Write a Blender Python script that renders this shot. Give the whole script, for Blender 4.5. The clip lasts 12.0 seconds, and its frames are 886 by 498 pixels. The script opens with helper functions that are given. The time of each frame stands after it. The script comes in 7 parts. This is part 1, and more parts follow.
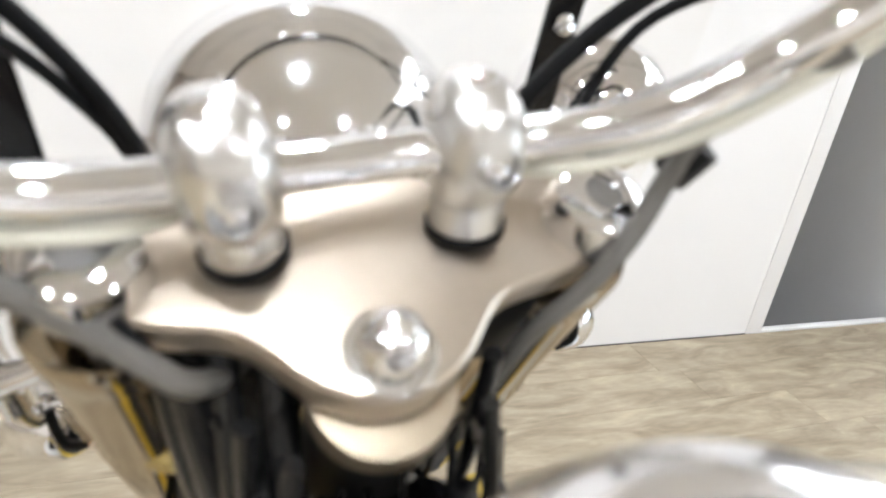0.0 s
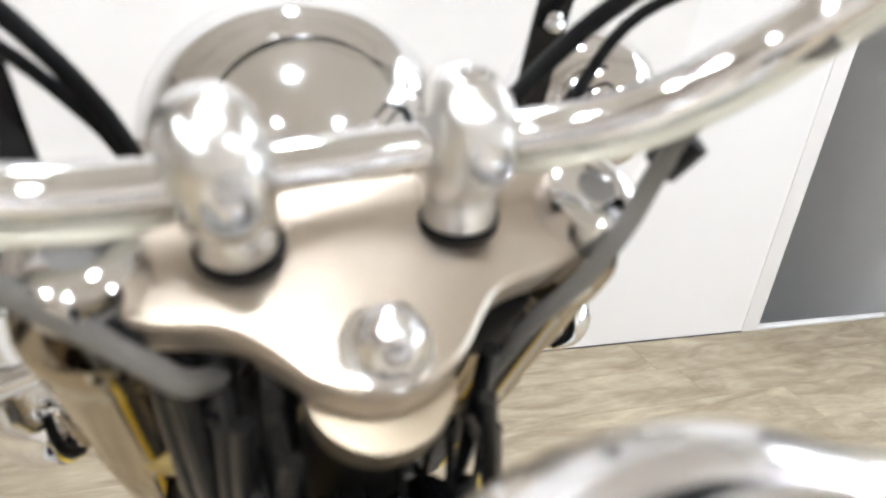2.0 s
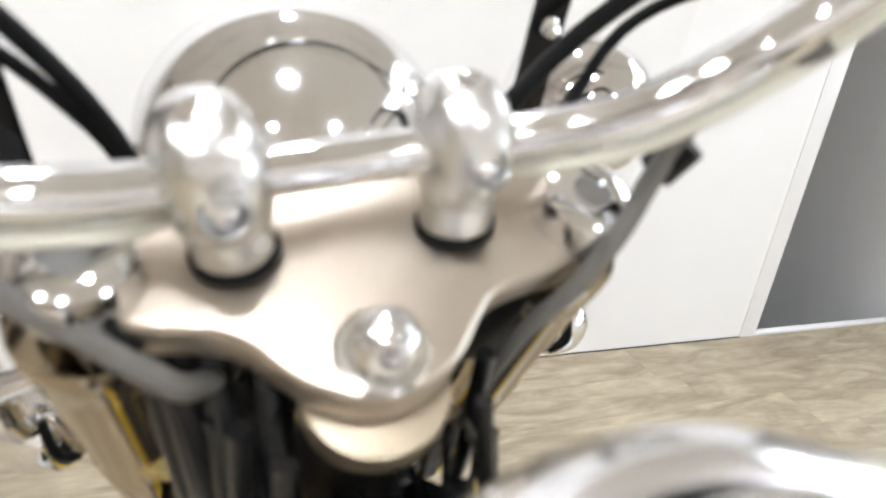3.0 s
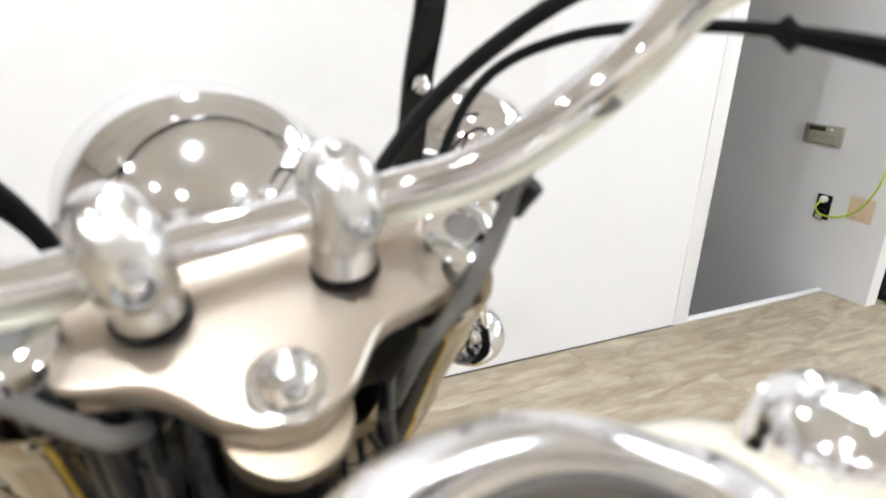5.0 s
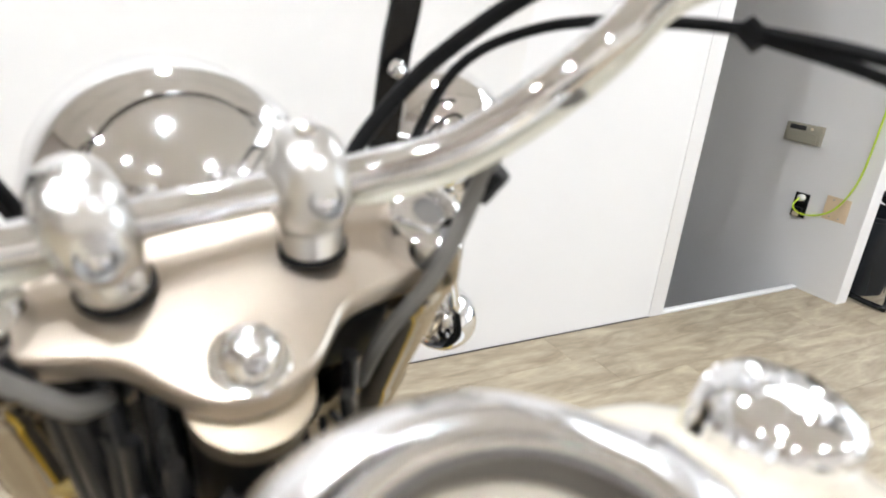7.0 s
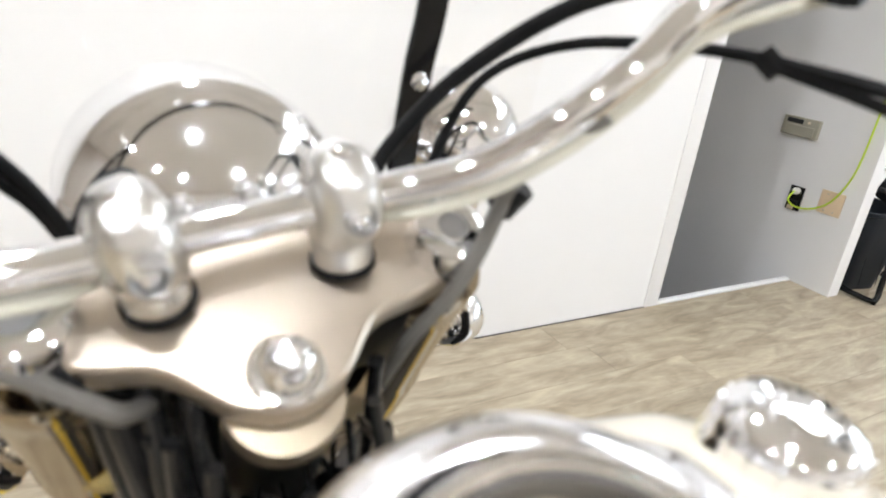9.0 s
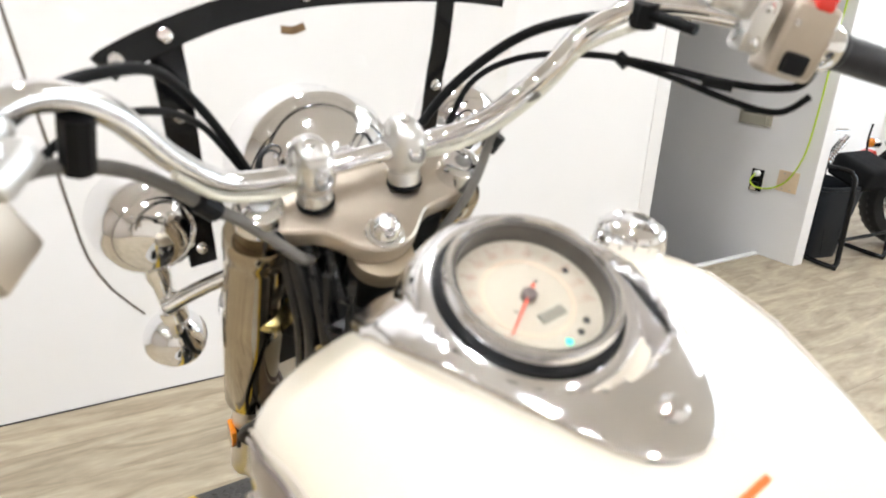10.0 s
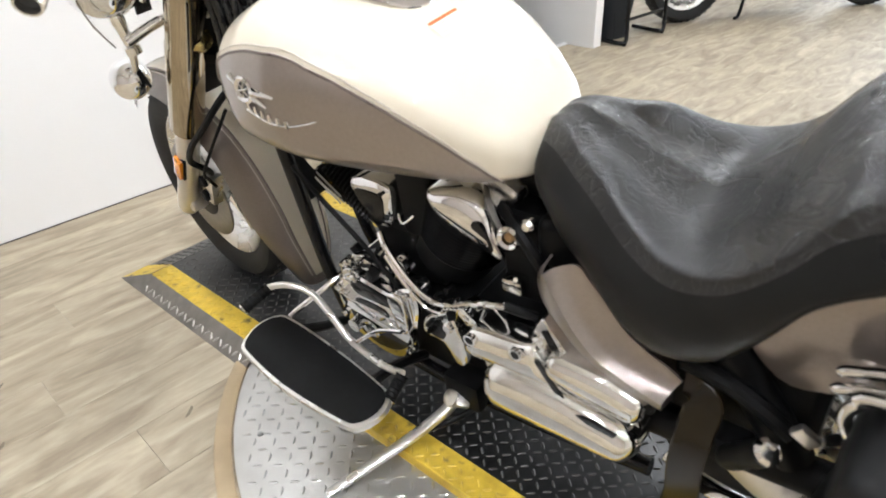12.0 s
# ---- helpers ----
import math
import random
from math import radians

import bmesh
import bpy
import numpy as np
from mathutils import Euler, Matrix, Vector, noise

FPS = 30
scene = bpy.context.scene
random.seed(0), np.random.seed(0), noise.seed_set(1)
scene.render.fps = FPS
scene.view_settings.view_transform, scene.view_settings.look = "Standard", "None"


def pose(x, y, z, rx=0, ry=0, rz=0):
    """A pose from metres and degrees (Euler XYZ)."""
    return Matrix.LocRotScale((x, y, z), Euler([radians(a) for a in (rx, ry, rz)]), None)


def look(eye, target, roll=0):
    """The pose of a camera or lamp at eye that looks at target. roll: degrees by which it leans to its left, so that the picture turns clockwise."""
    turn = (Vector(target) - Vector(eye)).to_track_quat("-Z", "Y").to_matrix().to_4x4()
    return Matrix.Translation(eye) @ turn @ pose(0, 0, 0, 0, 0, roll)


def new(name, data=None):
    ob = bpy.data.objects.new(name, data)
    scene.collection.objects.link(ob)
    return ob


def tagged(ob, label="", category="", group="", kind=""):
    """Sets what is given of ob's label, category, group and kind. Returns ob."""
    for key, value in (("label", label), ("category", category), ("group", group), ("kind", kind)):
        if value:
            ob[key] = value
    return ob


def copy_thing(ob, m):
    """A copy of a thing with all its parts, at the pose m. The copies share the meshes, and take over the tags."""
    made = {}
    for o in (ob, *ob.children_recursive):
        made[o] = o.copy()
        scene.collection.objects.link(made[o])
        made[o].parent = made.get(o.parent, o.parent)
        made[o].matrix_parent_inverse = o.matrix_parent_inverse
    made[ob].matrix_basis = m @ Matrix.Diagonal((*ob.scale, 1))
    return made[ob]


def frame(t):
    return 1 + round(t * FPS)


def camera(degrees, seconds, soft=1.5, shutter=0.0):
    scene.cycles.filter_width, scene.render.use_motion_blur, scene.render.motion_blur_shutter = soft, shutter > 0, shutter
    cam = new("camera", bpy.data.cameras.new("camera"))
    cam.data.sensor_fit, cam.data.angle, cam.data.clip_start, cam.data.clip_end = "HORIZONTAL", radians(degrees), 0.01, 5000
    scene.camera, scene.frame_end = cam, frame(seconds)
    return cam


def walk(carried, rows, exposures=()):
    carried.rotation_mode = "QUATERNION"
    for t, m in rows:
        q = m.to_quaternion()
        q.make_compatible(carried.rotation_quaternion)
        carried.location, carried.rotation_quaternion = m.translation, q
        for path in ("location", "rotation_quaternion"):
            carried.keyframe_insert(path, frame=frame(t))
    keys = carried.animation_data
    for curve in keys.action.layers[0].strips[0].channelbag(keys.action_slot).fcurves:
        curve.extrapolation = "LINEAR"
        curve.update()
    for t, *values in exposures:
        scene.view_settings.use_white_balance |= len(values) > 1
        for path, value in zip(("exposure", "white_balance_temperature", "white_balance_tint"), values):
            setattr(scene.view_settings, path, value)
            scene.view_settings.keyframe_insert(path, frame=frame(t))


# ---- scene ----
cam = camera(70.0, 12.0, soft=1.8)
cam.data.dof.use_dof, cam.data.dof.focus_distance, cam.data.dof.aperture_fstop = True, 1.9, 4.7
PATH = [
    (0, (0.344, 0.143, 1.124), (1.09, 1.839, 0.372), 8.7),
    (0.2, (0.352, 0.149, 1.127), (1.104, 1.853, 0.402), 7.9),
    (0.5, (0.355, 0.148, 1.129), (1.12, 1.855, 0.426), 7.8),
    (1, (0.352, 0.148, 1.128), (1.122, 1.851, 0.421), 7.9),
    (1.5, (0.348, 0.142, 1.126), (1.116, 1.843, 0.406), 7.8),
    (2, (0.344, 0.139, 1.121), (1.101, 1.837, 0.382), 7.8),
    (2.5, (0.346, 0.139, 1.12), (1.101, 1.837, 0.379), 7.8),
    (4.5, (0.339, 0.104, 1.138), (1.21, 1.793, 0.522), 6.0),
    (5, (0.354, 0.079, 1.154), (1.272, 1.732, 0.503), 3.3),
    (5.5, (0.36, 0.073, 1.155), (1.311, 1.699, 0.482), 4.0),
    (6, (0.362, 0.073, 1.15), (1.304, 1.691, 0.444), 5.0),
    (6.5, (0.361, 0.071, 1.154), (1.307, 1.688, 0.454), 5.5),
    (8.5, (0.354, 0.063, 1.159), (1.337, 1.669, 0.492), 6.1),
    (9, (0.336, 0.071, 1.178), (1.308, 1.656, 0.442), 6.9),
    (9.3, (0.301, 0.021, 1.17), (1.272, 1.543, 0.309), 6.8),
    (9.5, (0.264, -0.05, 1.158), (1.216, 1.535, 0.395), 5.9),
    (9.7, (0.22, -0.124, 1.176), (1.214, 1.475, 0.5), 6.6),
    (10, (0.133, -0.228, 1.196), (1.122, 1.372, 0.517), 2.9),
    (10.3, (0.029, -0.314, 1.198), (1.148, 1.242, 0.626), 1.0),
    (10.5, (-0.044, -0.373, 1.198), (1.126, 1.114, 0.551), -1.5),
    (10.6, (-0.073, -0.406, 1.201), (1.113, 1.052, 0.516), -2.7),
    (10.8, (-0.116, -0.473, 1.202), (1.087, 0.953, 0.483), -3.1),
    (11, (-0.157, -0.545, 1.187), (0.999, 0.901, 0.431), -2.9),
    (11.2, (-0.191, -0.633, 1.164), (0.92, 0.785, 0.294), -1.8),
    (11.4, (-0.218, -0.703, 1.143), (0.899, 0.667, 0.207), -1.4),
    (11.5, (-0.222, -0.724, 1.133), (0.921, 0.623, 0.196), -1.0),
    (11.7, (-0.238, -0.752, 1.129), (0.923, 0.544, 0.143), -1.6),
    (12, (-0.25, -0.771, 1.118), (0.941, 0.451, 0.074), -2.8),
]
EXPOSURES = [(0, -0.09, 6200, 10), (8.5, -0.07, 6200, 10), (10, -0.08, 6380, 10), (11, -0.08, 6380, 10), (12, -0.04, 6250, 10)]
walk(cam, [(t, look(eye, target, roll)) for t, eye, target, roll in PATH], EXPOSURES)

# ---------------------------------------------------------------- world and light
world = bpy.data.worlds.new("sky")
scene.world = world
world.use_nodes = True
sky = world.node_tree.nodes.new("ShaderNodeTexSky")
sky.sky_type = "NISHITA"
sky.sun_disc = False
sky.sun_elevation = radians(38)
sky.sun_rotation = radians(200)
world.node_tree.links.new(sky.outputs[0], world.node_tree.nodes["Background"].inputs[0])
world.node_tree.nodes["Background"].inputs[1].default_value = 0.12

LAMP_POWER = 780.0
PANEL_POWER = 12.0
WINDOW_POWER = 150.0
CEILING = 3.1


# ---------------------------------------------------------------- helpers
def add_mat(name, color, rough=0.5, metal=0.0, coat=0.0, var=0.08, scale=20.0, bump=0.0, bump_scale=200.0, stretch=(1, 1, 1), spec=0.5, dirt=0.0, rvar=0.1):
    """A surface with variation at two scales, in its colour, its gloss and its relief."""
    m = bpy.data.materials.new(name)
    m.use_nodes = True
    nt = m.node_tree
    b = nt.nodes["Principled BSDF"]
    tc = nt.nodes.new("ShaderNodeTexCoord")
    mp = nt.nodes.new("ShaderNodeMapping")
    mp.inputs["Scale"].default_value = stretch
    nt.links.new(tc.outputs["Object"], mp.inputs[0])
    n1 = nt.nodes.new("ShaderNodeTexNoise")
    n1.inputs["Scale"].default_value = scale
    n1.inputs["Detail"].default_value = 5
    n2 = nt.nodes.new("ShaderNodeTexNoise")
    n2.inputs["Scale"].default_value = scale * 0.17
    n2.inputs["Detail"].default_value = 3
    for n in (n1, n2):
        nt.links.new(mp.outputs[0], n.inputs["Vector"])
    mix = nt.nodes.new("ShaderNodeMath")
    mix.operation = "ADD"
    nt.links.new(n1.outputs[0], mix.inputs[0])
    nt.links.new(n2.outputs[0], mix.inputs[1])
    ramp = nt.nodes.new("ShaderNodeMapRange")
    ramp.inputs["From Min"].default_value = 0.6
    ramp.inputs["From Max"].default_value = 1.4
    ramp.inputs["To Min"].default_value = 1 - var
    ramp.inputs["To Max"].default_value = 1 + var
    nt.links.new(mix.outputs[0], ramp.inputs[0])
    tint = nt.nodes.new("ShaderNodeVectorMath")
    tint.operation = "SCALE"
    tint.inputs[0].default_value = color
    nt.links.new(ramp.outputs[0], tint.inputs["Scale"])
    nt.links.new(tint.outputs[0], b.inputs["Base Color"])
    rr = nt.nodes.new("ShaderNodeMapRange")
    rr.inputs["From Min"].default_value = 0.3
    rr.inputs["From Max"].default_value = 0.7
    rr.inputs["To Min"].default_value = max(0.0, rough * (1 - rvar))
    rr.inputs["To Max"].default_value = min(1.0, rough * (1 + rvar) + dirt)
    nt.links.new(n2.outputs[0], rr.inputs[0])
    nt.links.new(rr.outputs[0], b.inputs["Roughness"])
    b.inputs["Metallic"].default_value = metal
    b.inputs["Coat Weight"].default_value = coat
    b.inputs["Coat Roughness"].default_value = 0.04
    b.inputs["Specular IOR Level"].default_value = spec
    if bump:
        n3 = nt.nodes.new("ShaderNodeTexNoise")
        n3.inputs["Scale"].default_value = bump_scale
        n3.inputs["Detail"].default_value = 4
        nt.links.new(mp.outputs[0], n3.inputs["Vector"])
        bp = nt.nodes.new("ShaderNodeBump")
        bp.inputs["Strength"].default_value = bump
        bp.inputs["Distance"].default_value = 0.002
        nt.links.new(n3.outputs[0], bp.inputs["Height"])
        nt.links.new(bp.outputs[0], b.inputs["Normal"])
    return m


def glow_mat(name, color, strength):
    m = bpy.data.materials.new(name)
    m.use_nodes = True
    b = m.node_tree.nodes["Principled BSDF"]
    b.inputs["Base Color"].default_value = (*color, 1)
    b.inputs["Emission Color"].default_value = (*color, 1)
    b.inputs["Emission Strength"].default_value = strength
    return m


def glass_mat(name, color=(1, 1, 1), rough=0.0, ior=1.45):
    m = bpy.data.materials.new(name)
    m.use_nodes = True
    b = m.node_tree.nodes["Principled BSDF"]
    b.inputs["Base Color"].default_value = (*color, 1)
    b.inputs["Transmission Weight"].default_value = 1.0
    b.inputs["Roughness"].default_value = rough
    b.inputs["IOR"].default_value = ior
    return m


def pane_mat(name, tint=(1, 1, 1)):
    """A thin clear sheet: it lets everything through and adds a glossy reflection that grows at grazing angles."""
    m = bpy.data.materials.new(name)
    m.use_nodes = True
    nt = m.node_tree
    nt.nodes.clear()
    out = nt.nodes.new("ShaderNodeOutputMaterial")
    mix = nt.nodes.new("ShaderNodeMixShader")
    clear = nt.nodes.new("ShaderNodeBsdfTransparent")
    clear.inputs[0].default_value = (*tint, 1)
    gloss = nt.nodes.new("ShaderNodeBsdfGlossy")
    gloss.inputs["Roughness"].default_value = 0.03
    graze = nt.nodes.new("ShaderNodeLayerWeight")
    power = nt.nodes.new("ShaderNodeMath")
    power.operation = "POWER"
    power.inputs[1].default_value = 4.0
    scale = nt.nodes.new("ShaderNodeMath")
    scale.operation = "MULTIPLY_ADD"
    scale.inputs[1].default_value, scale.inputs[2].default_value = 0.5, 0.025
    nt.links.new(graze.outputs["Facing"], power.inputs[0])
    nt.links.new(power.outputs[0], scale.inputs[0])
    nt.links.new(scale.outputs[0], mix.inputs[0])
    nt.links.new(clear.outputs[0], mix.inputs[1])
    nt.links.new(gloss.outputs[0], mix.inputs[2])
    nt.links.new(mix.outputs[0], out.inputs[0])
    return m


def finish(bm, name, mats, smooth=35):
    me = bpy.data.meshes.new(name)
    bmesh.ops.recalc_face_normals(bm, faces=bm.faces)
    bm.to_mesh(me)
    bm.free()
    for m in mats if isinstance(mats, (list, tuple)) else [mats]:
        me.materials.append(m)
    me.polygons.foreach_set("use_smooth", [True] * len(me.polygons))
    me.set_sharp_from_angle(angle=radians(smooth))
    return me


BODY = None      # set while the body of the motorcycle is built


def part(name, bm, material, parent, label=""):
    if BODY is not None:
        bm.transform(BODY)
    ob = new(name, finish(bm, name, material))
    if parent is not None:
        ob.parent = parent
    if label:
        ob["label"] = label
    return ob


def thing(name, bm, material, label, category, group="", kind="", m=None):
    ob = new(name, finish(bm, name, material))
    if m is not None:
        ob.matrix_world = m
    return tagged(ob, label, category, group, kind)


def empty_thing(name, m, label, category, group="", kind=""):
    ob = new(name)
    ob.empty_display_size = 0.05
    ob.matrix_world = m
    return tagged(ob, label, category, group, kind)


def spline(pts, n=6, closed=False):
    """Points of a smooth curve through pts."""
    pts = [Vector(p) for p in pts]
    if n <= 1 or len(pts) < 3:
        return pts
    out, k = [], len(pts)
    for i in range(k if closed else k - 1):
        if closed:
            a, b, c, d = pts[i - 1], pts[i], pts[(i + 1) % k], pts[(i + 2) % k]
        else:
            a, b, c, d = pts[max(i - 1, 0)], pts[i], pts[i + 1], pts[min(i + 2, k - 1)]
        for j in range(n):
            t = j / n
            out.append(0.5 * ((2 * b) + (c - a) * t + (2 * a - 5 * b + 4 * c - d) * t * t + (3 * b - a - 3 * c + d) * t ** 3))
    if not closed:
        out.append(pts[-1])
    return out


def loft(bm, rings, cap=True, wrap=False):
    rows = [[bm.verts.new(p) for p in ring] for ring in rings]
    k = len(rows[0])
    for a in range(len(rows) if wrap else len(rows) - 1):
        ra, rb = rows[a], rows[(a + 1) % len(rows)]
        for i in range(k):
            bm.faces.new((ra[i], ra[(i + 1) % k], rb[(i + 1) % k], rb[i]))
    if cap and not wrap:
        bm.faces.new(rows[0])
        bm.faces.new(rows[-1])
    return bm


def tube(pts, r, seg=10, n=6, bm=None, closed=False, flat=1.0):
    """A round bar along a smooth curve; r: one radius or one for each end."""
    bm = bm or bmesh.new()
    c = spline(pts, n, closed)
    k = len(c)
    r0, r1 = r if isinstance(r, tuple) else (r, r)
    rings, up = [], None
    for i, p in enumerate(c):
        d = (c[(i + 1) % k] - c[i - 1]) if closed else (c[min(i + 1, k - 1)] - c[max(i - 1, 0)])
        d.normalize()
        if up is None:
            up = d.orthogonal().normalized()
        up = (up - d * up.dot(d)).normalized()
        side = d.cross(up)
        rad = r0 + (r1 - r0) * i / max(1, k - 1)
        rings.append([p + rad * (math.cos(q) * up * flat + math.sin(q) * side) for q in (2 * math.pi * j / seg for j in range(seg))])
    return loft(bm, rings, wrap=closed)


def lathe(profile, origin=(0, 0, 0), axis=(0, 0, 1), seg=32, bm=None, squash=None):
    """Turns (radius, height) pairs about the axis through origin."""
    bm = bm or bmesh.new()
    q = Vector((0, 0, 1)).rotation_difference(Vector(axis).normalized()).to_matrix()
    o = Vector(origin)
    rings = []
    for r, h in profile:
        r = max(r, 1e-5)
        rings.append([o + q @ Vector((r * math.cos(a), r * math.sin(a), h)) for a in (2 * math.pi * j / seg for j in range(seg))])
    hollow = profile[0][0] > 1e-4 and profile[-1][0] > 1e-4
    return loft(bm, rings, wrap=hollow)


def block(size, m=None, bevel=0.0, seg=2, bm=None):
    """A box with rounded edges, at the pose m."""
    own = bmesh.new()
    bmesh.ops.create_cube(own, size=1)
    bmesh.ops.scale(own, vec=size, verts=own.verts)
    if bevel:
        bmesh.ops.bevel(own, geom=own.edges[:], offset=bevel, segments=seg, profile=0.6, affect="EDGES", clamp_overlap=True)
    if m is not None:
        own.transform(m)
    return own if bm is None else join(bm, own)


def join(bm, own):
    vs = {v: bm.verts.new(v.co) for v in own.verts}
    for fc in own.faces:
        bm.faces.new([vs[v] for v in fc.verts])
    own.free()
    return bm


def slab(outline, depth, m, bevel=0.0, seg=2, bm=None, smooth=0):
    """An outline in a plane, thickened from 0 down to -depth along its normal, with rounded rims, at the pose m."""
    own = bmesh.new()
    pts = [p[:2] for p in spline([(x, y, 0) for x, y in outline], smooth, True)] if smooth else outline
    face = own.faces.new([own.verts.new((x, y, 0)) for x, y in pts])
    made = bmesh.ops.extrude_face_region(own, geom=[face])
    bmesh.ops.translate(own, vec=(0, 0, -depth), verts=[v for v in made["geom"] if isinstance(v, bmesh.types.BMVert)])
    bmesh.ops.recalc_face_normals(own, faces=own.faces)
    if bevel:
        rims = [e for e in own.edges if len(e.link_faces) == 2 and max(len(fc.verts) for fc in e.link_faces) == len(pts)]
        bmesh.ops.bevel(own, geom=rims, offset=bevel, segments=seg, profile=0.6, affect="EDGES", clamp_overlap=True)
    own.transform(m)
    return own if bm is None else join(bm, own)


def basis(origin, x, y, z):
    return Matrix.Translation(origin) @ Matrix((x, y, z)).transposed().to_4x4()


def side_pose(x, flip=-1):
    """A pose whose plane is a side of the bike: u runs forward, v up, the normal out to that side."""
    if flip < 0:
        return basis((x, 0, 0), (0, -1, 0), (0, 0, 1), (-1, 0, 0)) @ Matrix.Diagonal((-1, 1, 1, 1))
    return basis((x, 0, 0), (0, 1, 0), (0, 0, 1), (1, 0, 0))


# ---------------------------------------------------------------- materials
CHROME = add_mat("chrome", (0.86, 0.86, 0.87), 0.045, 1.0, var=0.03, scale=40, rvar=0.5, dirt=0.03)
CONSOLE_CHROME = add_mat("console chrome", (0.87, 0.865, 0.88), 0.1, 1.0, var=0.03, scale=40, rvar=0.4, dirt=0.03)
CHROME_SOFT = add_mat("worn chrome", (0.88, 0.88, 0.87), 0.12, 1.0, var=0.05, scale=60, rvar=0.4, bump=0.03)
ALLOY = add_mat("satin clear-coated alloy", (0.50, 0.435, 0.355), 0.34, 0.9, coat=0.3, var=0.05, scale=80, bump=0.05, bump_scale=900)
CAST = add_mat("bright cast alloy", (0.74, 0.73, 0.71), 0.28, 1.0, coat=0.2, var=0.06, scale=60, bump=0.06, bump_scale=500)
# chrome with a brown tint that stands in for the floor the shrouds mirror
SHROUD = add_mat("brown-tinted fork chrome", (0.46, 0.395, 0.295), 0.09, 1.0, var=0.08, scale=40, rvar=0.4)
LEG_ALLOY = add_mat("lacquered fork alloy", (0.68, 0.635, 0.565), 0.34, 0.75, coat=0.3, var=0.04, scale=60)
BRASS = add_mat("tarnished brass", (0.52, 0.42, 0.18), 0.2, 1.0, var=0.25, scale=90, rvar=0.4)
GLOSS_SLEEVE = add_mat("glossy black cable sleeve", (0.012, 0.012, 0.012), 0.22, coat=0.15, spec=0.35, var=0.3, scale=60, bump=0.1, bump_scale=300)
COLLAR = add_mat("dull cast alloy", (0.33, 0.275, 0.20), 0.42, 0.85, var=0.12, scale=70, bump=0.06, bump_scale=600)
DISC = add_mat("grey brake disc", (0.26, 0.25, 0.24), 0.38, 1.0, var=0.15, scale=60)
STEEL = add_mat("dull steel", (0.45, 0.45, 0.45), 0.35, 1.0, var=0.15, scale=60, bump=0.1, bump_scale=400)
CREAM = add_mat("cream paint", (0.66, 0.595, 0.475), 0.3, 0.0, coat=1.0, var=0.006, scale=400, spec=0.5, rvar=0.03)
TAUPE = add_mat("taupe metallic paint", (0.305, 0.26, 0.235), 0.3, 0.75, coat=1.0, var=0.08, scale=900, rvar=0.05)
STRIPE_DARK = add_mat("dark pinstripe", (0.13, 0.10, 0.09), 0.3, coat=0.8)
STRIPE_PALE = add_mat("pale pinstripe", (0.55, 0.49, 0.42), 0.3, coat=0.8)
BLACK_PAINT = add_mat("black gloss paint", (0.006, 0.006, 0.0065), 0.22, coat=0.25, spec=0.15, var=0.2, scale=50)
GUARD_BLACK = add_mat("glossy black enamel", (0.014, 0.010, 0.005), 0.2, coat=0.0, spec=0.2, var=0.2, scale=50)
BLACK_SATIN = add_mat("black satin metal", (0.005, 0.005, 0.0052), 0.42, spec=0.12, var=0.25, scale=60, bump=0.05)
RUBBER = add_mat("black rubber", (0.006, 0.006, 0.0062), 0.48, spec=0.12, var=0.25, scale=80, bump=0.12, bump_scale=600)
TYRE = add_mat("tyre rubber", (0.014, 0.014, 0.0145), 0.6, spec=0.3, var=0.3, scale=50, bump=0.15, bump_scale=500)
GRIP = add_mat("grip rubber", (0.03, 0.03, 0.032), 0.4, spec=0.3, var=0.2, scale=120, bump=0.1, bump_scale=900)
LEATHER = add_mat("creased black leather", (0.006, 0.006, 0.0065), 0.29, var=0.4, scale=30, bump=0.25, bump_scale=460, rvar=0.6, spec=0.62)


def crease(m, scale, depth):
    """Adds thin winding creases to the relief of a material."""
    nt = m.node_tree
    b = nt.nodes["Principled BSDF"]
    old = b.inputs["Normal"].links[0].from_socket
    tc = nt.nodes.new("ShaderNodeTexCoord")
    n = nt.nodes.new("ShaderNodeTexNoise")
    n.inputs["Scale"].default_value, n.inputs["Detail"].default_value, n.inputs["Distortion"].default_value = scale, 4, 1.5
    nt.links.new(tc.outputs["Object"], n.inputs["Vector"])
    sub = nt.nodes.new("ShaderNodeMath")
    sub.operation = "SUBTRACT"
    sub.inputs[1].default_value = 0.5
    nt.links.new(n.outputs[0], sub.inputs[0])
    ab = nt.nodes.new("ShaderNodeMath")
    ab.operation = "ABSOLUTE"
    nt.links.new(sub.outputs[0], ab.inputs[0])
    rg = nt.nodes.new("ShaderNodeMapRange")
    rg.inputs["From Max"].default_value = 0.05
    nt.links.new(ab.outputs[0], rg.inputs[0])
    bp = nt.nodes.new("ShaderNodeBump")
    bp.inputs["Strength"].default_value, bp.inputs["Distance"].default_value = depth, 0.003
    nt.links.new(rg.outputs[0], bp.inputs["Height"])
    nt.links.new(old, bp.inputs["Normal"])
    nt.links.new(bp.outputs[0], b.inputs["Normal"])


